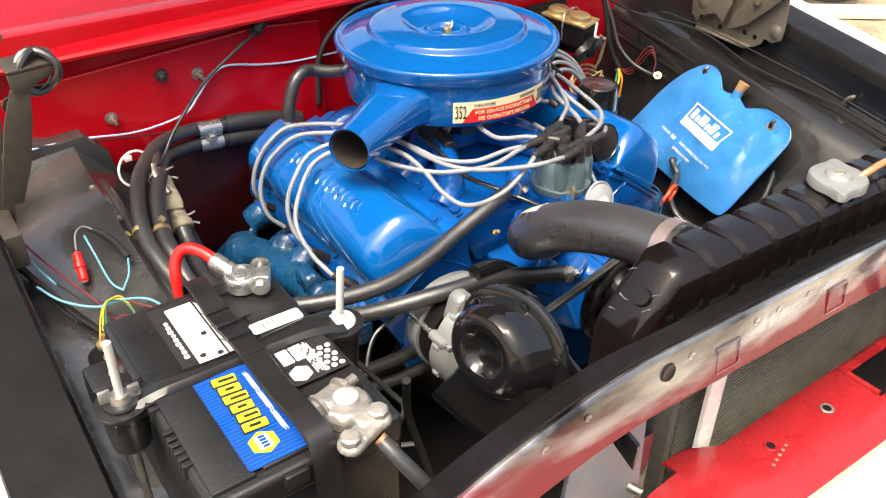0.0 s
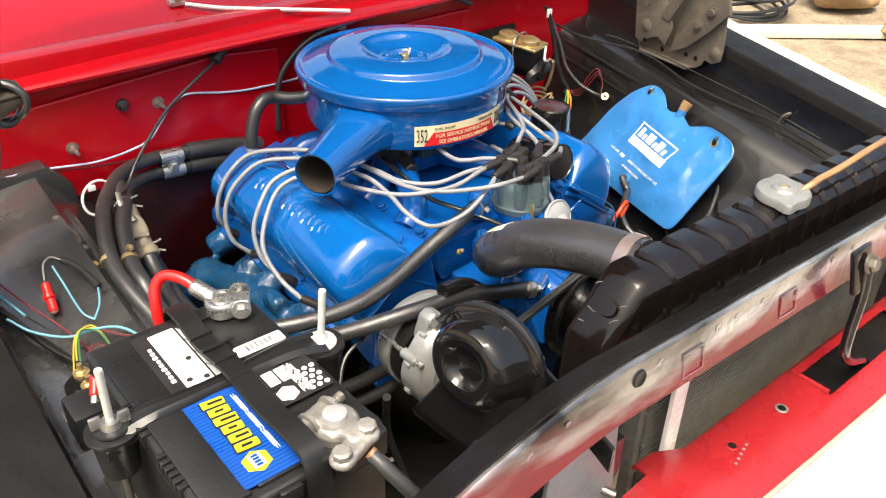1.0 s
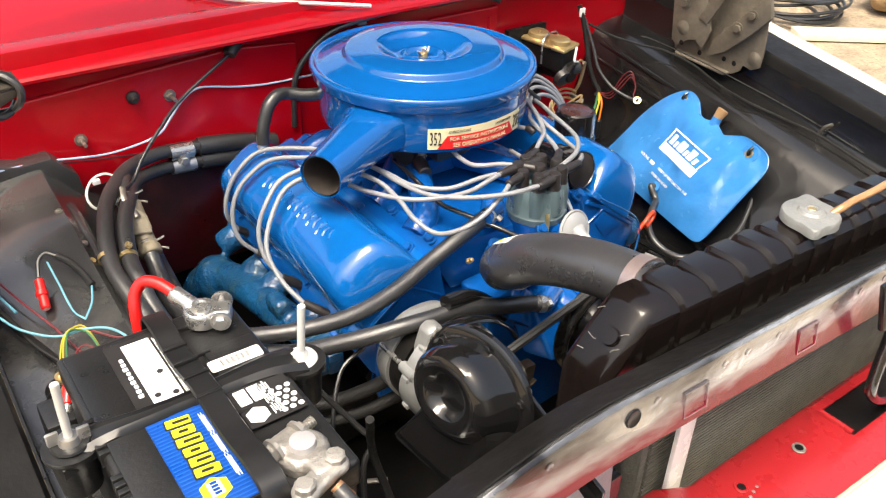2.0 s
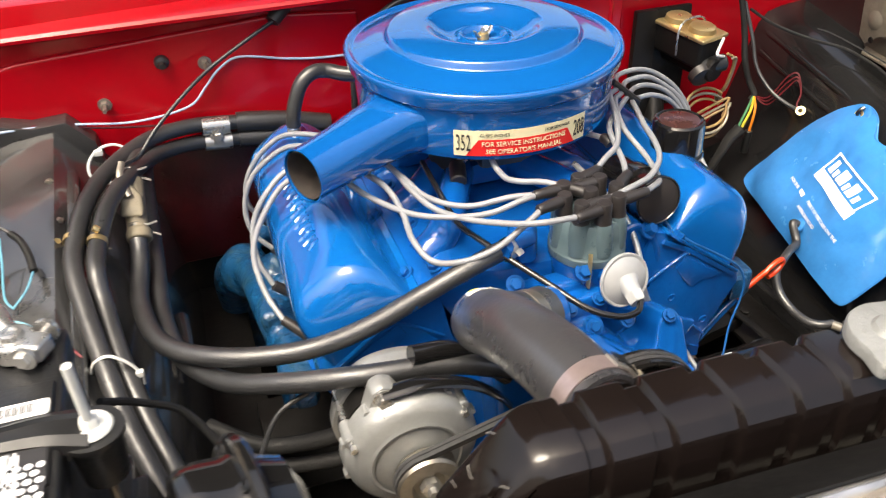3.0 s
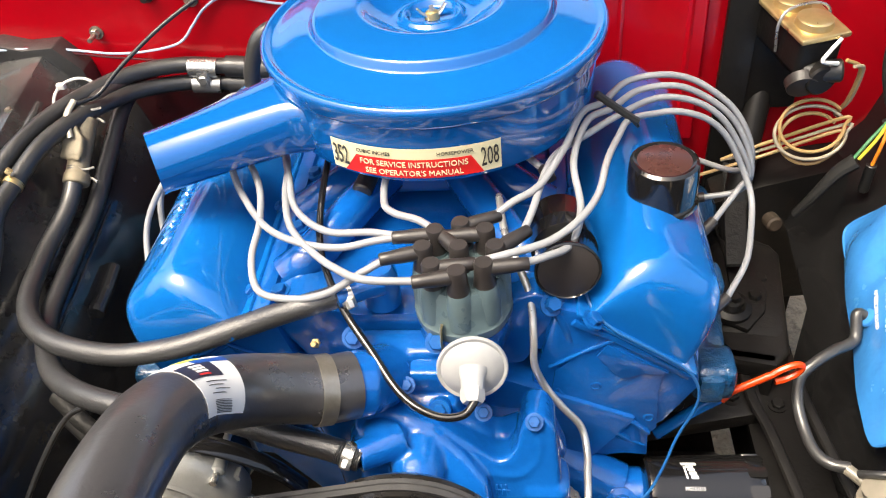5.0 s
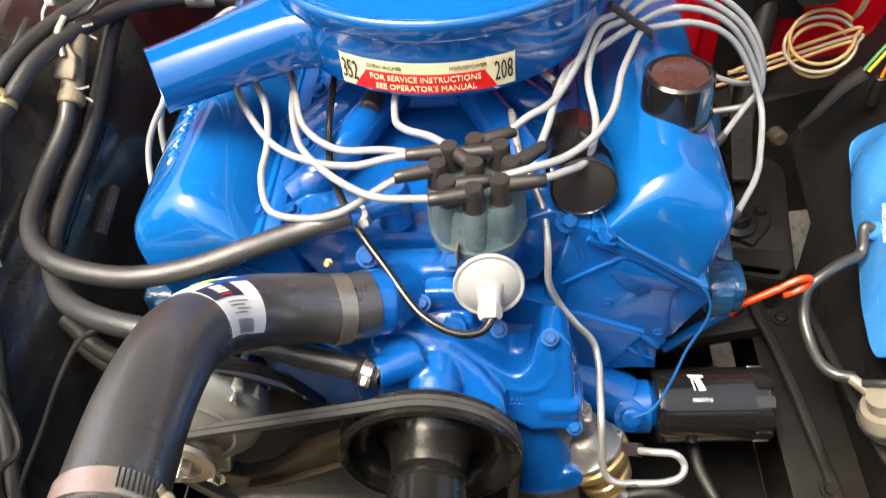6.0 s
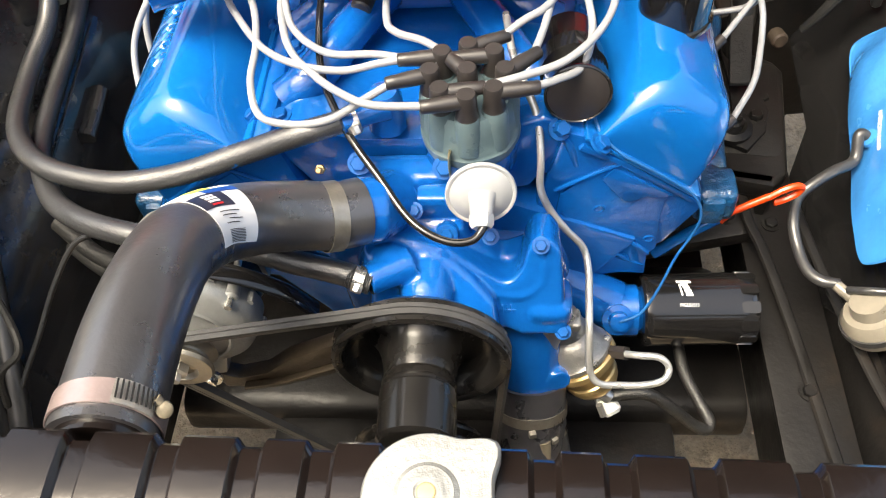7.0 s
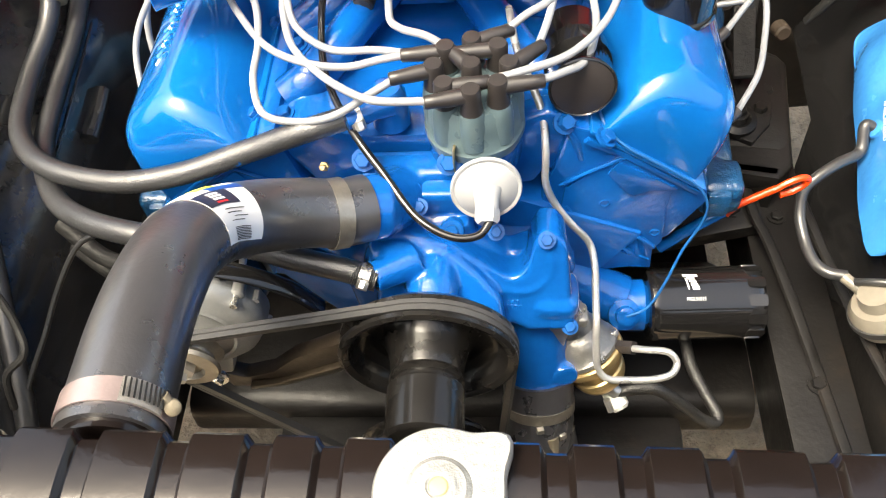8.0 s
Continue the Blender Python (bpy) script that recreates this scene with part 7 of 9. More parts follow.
# ---- steering box and engine mount ----
steer = thing("steering_box", (0.43, 0.02, 0.62), "greasy black steering box and bracket on the frame", "steering box")
part("housing", block((0.425, 0.01, 0.655), (0.10, 0.20, 0.08), 0.018, Matrix.Rotation(radians(-8), 4, "Z")), FLATBLK, steer)
part("gusset_plate", prism([(0.372, 0.13, 0.69), (0.415, 0.154, 0.69), (0.482, 0.105, 0.69), (0.492, 0.085, 0.69), (0.462, -0.116, 0.69), (0.437, -0.143, 0.69), (0.379, -0.131, 0.69), (0.345, -0.06, 0.69)], (0, 0, -0.03), 0.008, 3), FLATBLK, steer)
part("raised_web", prism([(0.40, 0.15, 0.688), (0.428, 0.135, 0.688), (0.445, 0.06, 0.688), (0.452, -0.01, 0.688), (0.440, -0.05, 0.688), (0.41, -0.085, 0.688), (0.385, -0.07, 0.688), (0.40, -0.01, 0.688), (0.405, 0.07, 0.688)], (0, 0, 0.012), 0.004), FLATBLK, steer)
part("cover", lathe([(0, 0), (0.030, 0), (0.029, 0.010), (0.020, 0.014), (0.015, 0.010), (0.010, 0.018), (0, 0.02)], (0.392, -0.045, 0.699), (0.05, -0.1, 1), 28), FLATBLK, steer)
for x, y, z in ((0.449, 0.022, 0.69), (0.431, -0.022, 0.699), (0.369, -0.068, 0.69), (0.396, -0.042, 0.714)):
    part("bolt", hexbolt((x, y, z), (0, 0, 1), 0.0095, 0.010), FLATBLK, steer)
part("side_wall", prism([(0.345, -0.06, 0.69), (0.379, -0.131, 0.69), (0.437, -0.143, 0.69), (0.437, -0.143, 0.61), (0.379, -0.131, 0.61), (0.345, -0.06, 0.61)], (0.004, 0.02, 0), 0.002), FLATBLK, steer)
part("lever", prism([(0.395, 0.02, 0.72), (0.425, 0.02, 0.72), (0.455, 0.21, 0.76), (0.42, 0.22, 0.76)], (0, 0, 0.008), 0.003), TAPE, steer)
part("rear_shroud", prism([(0.40, 0.16, 0.50), (0.40, 0.16, 0.73), (0.47, 0.16, 0.76), (0.60, 0.18, 0.78), (0.62, 0.18, 0.50)], (0, 0.085, 0), 0.008), FLATBLK, steer)
part("rusty_lug", rod((0.492, 0.165, 0.694), (0.497, 0.140, 0.698), 0.013, 16, bevel=0.003), mat("rust-brown iron", (0.020, 0.013, 0.008), 0.8, var=0.4, bump=0.001), steer)
part("column", tube([(0.42, 0.10, 0.67), (0.44, 0.18, 0.78), (0.47, 0.26, 0.90)], 0.020, 16), FLATBLK, steer, "dark steering shaft")
mount = single("engine_mount", prism([(0.24, -0.21, 0.60), (0.42, -0.19, 0.625), (0.42, -0.10, 0.625), (0.24, -0.09, 0.62)], (0, 0, 0.025), 0.006), FLATBLK, "dull black engine mount arm on the frame", "engine mount")
for q in ((0.30, -0.17), (0.38, -0.16)):
    part("bolt", hexbolt((q[0], q[1], 0.646), (0, 0, 1), 0.011, 0.009), FLATBLK, mount)
single("engine_mount", prism([(-0.24, -0.21, 0.60), (-0.42, -0.19, 0.625), (-0.42, -0.10, 0.625), (-0.24, -0.09, 0.62)], (0, 0, 0.025), 0.006), FLATBLK, "dull black engine mount arm on the frame", "engine mount")
splash = single("splash_shield", prism([(0.49, -0.95, 0.60), (0.515, -0.95, 0.60), (0.53, -0.95, 0.66), (0.515, -0.95, 0.665)], (0, 0.78, 0.0), 0.003), FLATBLK, "dull black splash shield strip above the frame", "shield")

# ---- horn ----
def horn():
    h = thing("horn", (-0.44, -0.69, 1.0), "gloss black trumpet horn with a spiral throat", "horn")
    c, ax = Vector((-0.449, -0.7216, 1.126)), Vector((-0.975, -0.18, 0.12)).normalized()
    u, v, w = basis(ax)
    part("diaphragm_case", lathe([(0, -0.045), (0.028, -0.045), (0.044, -0.036), (0.050, -0.018), (0.0645, -0.014), (0.067, -0.011), (0.067, -0.006), (0.0645, -0.004), (0.056, -0.003), (0, -0.003)], c, ax, 56), GLOSSBLK, h)
    shell = lathe([(0.0, 0.017), (0.004, 0.0165), (0.009, 0.0175), (0.014, 0.022), (0.019, 0.030), (0.025, 0.0355), (0.032, 0.037), (0.040, 0.0345), (0.046, 0.028), (0.050, 0.018), (0.053, 0.004), (0.056, -0.003), (0, -0.003)], (0, 0, 0), (0, 0, 1), 56)
    for q in shell.verts:
        lift = max(0.0, q.co.z) / 0.037
        q.co = c + u * (q.co.x - 0.003 * lift) + v * (q.co.y + 0.014 * lift) + w * q.co.z
    part("snail_shell", shell, GLOSSBLK, h)
    back = (Vector((0, 1, 0)) - w * w.y).normalized()
    rise = back.cross(w) if back.cross(w).z > 0 else w.cross(back)
    mouth = [(0.034, -0.010), (0.052, -0.050), (0.080, -0.098), (0.076, -0.104), (-0.006, -0.112), (-0.016, -0.109), (-0.050, -0.060), (-0.060, -0.020), (-0.045, 0.005), (0.0, 0.012)]
    rows = []
    for k, (d, g) in enumerate(((-0.012, 1.0), (-0.006, 1.0), (0.004, 0.99), (0.014, 0.95), (0.021, 0.87), (0.025, 0.74))):
        rows.append([c + back * (p * g) + rise * (q * g + 0.006 * (1 - g)) + w * d for p, q in mouth + mouth[:1]])
    part("trumpet_mouth", merge(sheet(rows, 0.002), prism([c + back * (p * 0.74) + rise * (q * 0.74) + w * 0.0235 for p, q in mouth], w * 0.0015)), GLOSSBLK, h, "flat flared mouth")
    for k in range(6):
        t = radians(20 + 60 * k)
        p = c + (u * math.cos(t) + v * math.sin(t)) * 0.0575 - w * 0.004
        part("screw", hexbolt(p, ax, 0.004, 0.004), GLOSSBLK, h)
    for t in (30, -15):
        p = c + (u * math.cos(radians(t)) + v * math.sin(radians(t))) * 0.056 - w * 0.010
        part("terminal", rod(p, p + (u * math.cos(radians(t)) + v * math.sin(radians(t))) * 0.010, 0.0035, 8), CHROME, h)
    part("mount_bracket", prism([c - w * 0.03 + u * 0.0 + v * 0.02, c - w * 0.03 + u * 0.03 + v * 0.02, c - w * 0.03 + u * 0.14 + v * -0.04, c - w * 0.03 + u * 0.14 + v * -0.07], -w * 0.004, 0.001), GLOSSBLK, h)


horn()
for pts, r in (([(-0.485, -0.282, 0.8), (-0.425, -0.323, 0.785), (-0.364, -0.343, 0.79), (-0.298, -0.353, 0.8)], 0.011), ([(-0.483, -0.288, 0.76), (-0.421, -0.327, 0.75), (-0.352, -0.35, 0.755), (-0.295, -0.364, 0.77)], 0.010)):
    single("harness_wire", tube(pts, r, 10), TAPE, "thick black taped cable between battery and engine", "wiring", group="wires beside the battery")
for pts in ([(-0.50, -0.62, 1.04), (-0.485, -0.60, 0.96), (-0.47, -0.62, 0.87), (-0.48, -0.66, 0.80), (-0.50, -0.68, 0.74)],):
    single("harness_wire", tube(pts, 0.005, 8), TAPE, "black taped wire hanging beside the battery", "wiring", group="wires beside the battery")
single("harness_wire", tube([(-0.560, -0.45, 1.03), (-0.53, -0.43, 1.00), (-0.49, -0.42, 0.96), (-0.455, -0.45, 0.905), (-0.435, -0.478, 0.875), (-0.428, -0.50, 0.862), (-0.45, -0.515, 0.845), (-0.46, -0.53, 0.80)], 0.0042, 8), TAPE, "black taped wire hanging beside the battery", "wiring", group="wires beside the battery")
single("harness_wire", tube([(-0.36, -0.37, 0.90), (-0.40, -0.375, 0.88), (-0.432, -0.405, 0.84), (-0.455, -0.44, 0.80), (-0.48, -0.48, 0.76), (-0.51, -0.54, 0.70)], 0.0032, 8), CABLE, "thin black wire hanging beside the battery", "wiring", group="wires beside the battery")
single("wire_terminal", block((-0.452, -0.552, 0.852), (0.026, 0.007, 0.003), 0.001, Matrix.Rotation(radians(-28), 4, "Z")), DULLSTEEL, "bare flat terminal on a hanging wire", "terminal")
# ---- battery ----
BX0, BX1, BY0, BY1, BT = -0.752, -0.568, -0.720, -0.430, 1.114


STRAP = mat("glossy black strap plastic", (0.008, 0.008, 0.0085), 0.38, var=0.2, bump=0.001, bscale=12)


def battery():
    b = thing("battery", ((BX0 + BX1) / 2, (BY0 + BY1) / 2, BT - 0.18), "black car battery with blue and yellow label under a strap", "battery")
    cx, cy = (BX0 + BX1) / 2, (BY0 + BY1) / 2
    part("case", block((cx, cy, BT - 0.105), (BX1 - BX0 - 0.006, BY1 - BY0 - 0.006, 0.15), 0.006), PLASTIC, b)
    lid = part("lid", block((cx, cy, BT - 0.019), (BX1 - BX0, BY1 - BY0, 0.032), 0.006, segments=3), PLASTIC, b)
    # raised fields of the lid
    for x0, x1, y0, y1 in ((BX0 + 0.052, BX0 + 0.112, BY0 + 0.012, BY1 - 0.012), (BX0 + 0.125, BX1 - 0.006, BY0 + 0.10, BY1 - 0.075), (BX0 + 0.006, BX0 + 0.045, BY0 + 0.01, BY1 - 0.01)):
        part("lid_field", block(((x0 + x1) / 2, (y0 + y1) / 2, BT - 0.002), (x1 - x0, y1 - y0, 0.006), 0.0022), PLASTIC, lid)
    for k in range(5):
        y = BY1 - 0.03 - k * 0.05
        part("lid_rib", block((BX0 + 0.117, y, BT + 0.0005), (0.03, 0.003, 0.004), 0.0008), PLASTIC, lid)
    for i, y0 in enumerate((BY1 - 0.11, BY0 + 0.10)):
        for k in range(6):
            part("side_notch", block((BX0 + 0.002, y0 - 0.009 * k, BT - 0.008), (0.010, 0.006, 0.016), 0.001), PLASTIC, lid)
    for x in (BX0 + 0.075, BX0 + 0.13):
        part("end_tab", block((x, BY0 - 0.002, BT - 0.012), (0.022, 0.008, 0.016), 0.002), PLASTIC, lid)
    m = plane_m((0, 0, BT + 0.0012), (1, 0, 0), (0, 1, 0))
    # labels: black field, blue field, white panels, plain bars for print too small to read
    part("label_field", plate(m, -0.7095, -0.5620, -0.6540, -0.4480, 0.0005, 0.002), LABELBLK, b)
    part("white_panel", plate(m, -0.6935, -0.5565, -0.6650, -0.4555, 0.0005, 0.001, 0.0006), LABELWHITE, b)
    part("label_stripe", plate(m, -0.7095, -0.5620, -0.6620, -0.5585, 0.0005, 0, 0.0006), LABELBLUE, b)
    for k in range(6):
        for i in range(4):
            y = -0.4580 - 0.0250 * i - 0.002 * (k % 3)
            part("print_line", plate(m, -0.6625 + k * 0.0014, y - 0.022, -0.6617 + k * 0.0014, y, 0.0004, 0, 0.0006), INK, b)
    for i in range(9):
        part("print_line", plate(m, -0.7025 + 0.0006 * (i % 3), -0.5400 + 0.0075 * i, -0.6975, -0.5345 + 0.0075 * i, 0.0004, 0.001, 0.0006), INK, b)
    for i, (x, y) in enumerate(((-0.673, -0.513), (-0.6865, -0.545), (-0.6705, -0.550))):
        part("print_dot", lathe([(0, 0), (0.0032, 0), (0.0032, 0.0004), (0, 0.0004)], (x, y, BT + 0.0024), (0, 0, 1), 14), LABELBLK, b)
    faint = mat("faint grey print", (0.45, 0.45, 0.46), 0.5, var=0.1)
    for i in range(12):
        y = -0.465 - 0.0065 * i
        part("print_line", plate(m, -0.6905 + 0.002 * (i % 3), y - 0.0016, -0.6700 - 0.003 * ((i * 5) % 4), y, 0.0004, 0, 0.0012), faint, b)
    part("label_field", plate(m, -0.7110, -0.7060, -0.6540, -0.5640, 0.0005, 0.003), LABELBLUE, b, "blue label field")
    stripe = mat("light blue stripe", (0.008, 0.075, 0.33), 0.4)
    for k in range(30):
        part("pinstripe", plate(m, -0.7095, -0.7045 + k * 0.0045, -0.6560, -0.7033 + k * 0.0045, 0.0003, 0, 0.0006), stripe, b)
    for k in range(4):
        for i in range(3):
            y = -0.590 - 0.030 * i - 0.004 * (k % 2)
            part("print_line", plate(m, -0.6660 + k * 0.0012, y - 0.026, -0.6653 + k * 0.0012, y, 0.0004, 0, 0.0010), INK, b)
    # the yellow trade word as plain slanted blocks, and the hexagon mark
    for k in range(6):
        y = -0.6595 + k * 0.0138
        h = 0.0225 if k in (0, 3, 5) else 0.0205
        part("word_block", plate(plane_m((-0.6850, y, BT + 0.0020), (1, -0.10, 0), (0, 1, 0)), -h / 2 - 0.001, -0.0064, h / 2 + 0.001, 0.0064, 0.0004, 0.0015), LABELBLK, b)
        part("word_block", plate(plane_m((-0.6845, y + 0.0003, BT + 0.0026), (1, -0.10, 0), (0, 1, 0)), -h / 2, -0.0053, h / 2, 0.0053, 0.0004, 0.001), LABELYEL, b, "yellow block of the trade word")
        part("word_gap", plate(plane_m((-0.6845, y, BT + 0.0032), (1, -0.10, 0), (0, 1, 0)), -h / 2 + 0.006, -0.0014, h / 2 - (0.0015 if k % 2 else 0.006), 0.0016, 0.0004, 0.0004), LABELBLK, b)
    part("hexagon_mark", lathe([(0, 0), (0.0140, 0), (0.0140, 0.0004), (0, 0.0004)], (-0.6870, -0.6820, BT + 0.0020), (0, 0, 1), 6), LABELYEL, b, "yellow hexagon mark")
    part("hexagon_band", plate(m, -0.6930, -0.6905, -0.6810, -0.6735, 0.0004, 0.001, 0.0016), LABELWHITE, b)
    for k in range(4):
        part("hexagon_print", plate(m, -0.6900, -0.6895 + k * 0.004, -0.6840, -0.6867 + k * 0.004, 0.0004, 0, 0.0022), LABELBLUE, b)
    # bar code and warning field on the other half
    part("white_panel", plate(plane_m((-0.6040, -0.5365, BT + 0.0012), (1, -0.02, 0), (0.02, 1, 0)), -0.0275, -0.0090, 0.0275, 0.0090, 0.0005, 0.003), LABELWHITE, b)
    for k in range(18):
        part("bar_code_stripe", plate(m, -0.6190 + k * 0.0018, -0.5410, -0.6184 + k * 0.0018 + 0.0006 * (k % 3 == 0), -0.5310, 0.0004, 0, 0.0006), LABELBLK, b)
    part("white_panel", plate(m, -0.6280, -0.5560, -0.6070, -0.5520, 0.0005, 0.001), LABELWHITE, b)
    part("label_field", plate(m, -0.6330, -0.6370, -0.5760, -0.5750, 0.0005, 0.003), LABELBLK, b)
    for k in range(5):
        for j in range(3 - (k % 2)):
            part("print_dot", lathe([(0, 0), (0.0030, 0), (0.0030, 0.0004), (0, 0.0004)], (-0.5795 - 0.0085 * j - 0.004 * (k % 2), -0.6300 + 0.0075 * k, BT + 0.0018), (0, 0, 1), 12), INK, b)
    for x, y, w, h in ((-0.6290, -0.6050, 0.012, 0.022), (-0.6150, -0.6050, 0.013, 0.022)):
        part("print_patch", plate(m, x, y, x + w, y + h, 0.0004, 0.001, 0.0006), INK, b)
    part("print_patch", lathe([(0, 0), (0.0115, 0), (0.0115, 0.0004), (0, 0.0004)], (-0.6200, -0.6225, BT + 0.0018), (0, 0, 1), 6), INK, b)
    for k in range(5):
        for i in range(3):
            part("print_line", plate(m, -0.6060 + 0.0023 * k, -0.6300 + 0.016 * i + 0.003 * (k % 2), -0.6047 + 0.0023 * k, -0.6175 + 0.016 * i + 0.003 * (k % 2), 0.0004, 0, 0.0006), INK, b)
    # strap
    s = [(-0.650, BY1 + 0.006, BT - 0.05), (-0.650, BY1 + 0.004, BT + 0.006), (-0.650, BY1 - 0.03, BT + 0.014), (-0.651, BY1 - 0.08, BT + 0.010), (-0.651, cy, BT + 0.0200), (-0.651, BY0 + 0.08, BT + 0.017), (-0.651, BY0 + 0.03, BT + 0.024), (-0.651, BY0 - 0.002, BT + 0.018), (-0.651, BY0 - 0.010, BT - 0.02), (-0.651, BY0 - 0.010, BT - 0.07)]
    g = glide(s, 6)
    part("carry_strap", sheet([[p + Vector((dx, 0, dz)) for dx, dz in ((-0.0125, -0.003), (-0.0110, 0), (0.0110, 0), (0.0125, -0.003))] for p in g], 0.002), STRAP, b, "black plastic carrying strap")
    for y in (-0.498, -0.528, -0.556, -0.588, -0.620):
        part("strap_bar", block((-0.651, y, BT + 0.0205 - 0.12 * abs(y + 0.575)), (0.025, 0.004, 0.004), 0.001), STRAP, b)
    return b


battery()


pos = thing("positive_terminal", (-0.606, -0.458, 1.11), "bright plated battery clamp on a red cable", "battery terminal")
P = Vector((-0.606, -0.458, 1.131))
fused("clamp_body", [
    lathe([(0, -0.018), (0.019, -0.018), (0.0195, -0.004), (0.0175, 0.001), (0, 0.001)], P, (0, 0, 1), 28),
    block(P + Vector((0.014, -0.008, -0.008)), (0.030, 0.024, 0.018), 0.003, Matrix.Rotation(radians(-28), 4, "Z")),
    tube([P + Vector((-0.004, 0.010, -0.004)), P + Vector((-0.010, 0.022, 0.0)), P + Vector((-0.016, 0.036, 0.004))], 0.0098, 14),
], CHROME, pos, "", 0.002, 3)
part("post", lathe([(0, 0.0), (0.011, 0.0), (0.0095, 0.0055), (0.006, 0.0062), (0.005, 0.0045), (0, 0.0045)], P, (0, 0, 1), 24), CHROME, pos)
a, b = P + Vector((0.010, -0.026, -0.006)), P + Vector((0.026, 0.008, -0.006))
part("bolt", merge(rod(a, b, 0.0042, 10), hexbolt(a, a - b, 0.0075, 0.006), hexbolt(b, b - a, 0.008, 0.007)), CHROME, pos)
part("red_cable", tube([(-0.620, -0.424, 1.134), (-0.630, -0.404, 1.140), (-0.642, -0.390, 1.139), (-0.653, -0.388, 1.127), (-0.659, -0.396, 1.105), (-0.660, -0.408, 1.06), (-0.655, -0.414, 1.0)], 0.0068, 14), CLEAR_RED, pos, "thick red battery cable")
neg = thing("negative_terminal", (-0.609, -0.692, 1.11), "corroded lead battery clamp with a bolted saddle", "battery terminal")
P = Vector((-0.609, -0.69, 1.128))
fused("clamp_body", [
    lathe([(0, -0.018), (0.023, -0.018), (0.024, -0.006), (0.020, 0.0), (0, 0.0)], P, (0, 0, 1), 28),
    block(P + Vector((-0.008, 0.014, -0.007)), (0.030, 0.022, 0.020), 0.004, Matrix.Rotation(radians(15), 4, "Z")),
    block(P + Vector((0.004, -0.026, -0.006)), (0.024, 0.026, 0.016), 0.004),
], LEAD, neg, "", 0.002, 4)
part("post", lathe([(0, -0.002), (0.0125, -0.002), (0.0115, 0.006), (0.009, 0.0072), (0, 0.0074)], P, (0, 0, 1), 24), mat("pale lead post", (0.40, 0.39, 0.40), 0.5, 0.3, var=0.15, bump=0.001), neg, "pale lead post")
a, b = P + Vector((-0.026, 0.008, -0.003)), P + Vector((0.022, 0.022, -0.001))
part("bolt", merge(rod(a, b, 0.0045, 10), hexbolt(a + (b - a) * 0.05, a - b, 0.009, 0.008), hexbolt(a + (b - a) * 0.62, b - a, 0.0085, 0.007)), LEAD, neg)
for k in range(6):
    q = a.lerp(b, 0.76 + 0.045 * k)
    part("thread", lathe([(0, -0.0012), (0.0055, 0), (0, 0.0012)], q, b - a, 12), LEAD, neg)
fused("saddle", [
    block((-0.612, -0.727, 1.122), (0.052, 0.022, 0.012), 0.004, Matrix.Rotation(radians(22), 4, "Z")),
    ball((-0.629, -0.733, 1.122), 0.013, (1, 1, 0.6)), ball((-0.595, -0.721, 1.122), 0.013, (1, 1, 0.6)),
], LEAD, neg, "", 0.002, 3)
for dx, dy in ((-0.018, -0.007), (0.018, 0.007)):
    part("saddle_bolt", lathe([(0, 0), (0.0095, 0), (0.0095, 0.006), (0.0075, 0.008), (0, 0.0085)], (-0.612 + dx, -0.727 + dy, 1.127), (0, 0, 1), 8), LEAD, neg)
part("ground_cable", tube([(-0.604, -0.742, 1.118), (-0.598, -0.758, 1.108), (-0.582, -0.78, 1.08), (-0.557, -0.805, 1.03), (-0.522, -0.82, 0.96), (-0.492, -0.83, 0.88)], 0.0072, 12), RUBBER, neg, "grey-black ground cable")
part("copper_end", rod((-0.6045, -0.739, 1.120), (-0.598, -0.752, 1.111), 0.0062, 12), mat("bare copper", (0.42, 0.22, 0.12), 0.45, 0.6), neg, "bare copper cable end")


ZINCROD = mat("dull zinc threaded rod", (0.62, 0.61, 0.58), 0.45, 0.3, var=0.12)


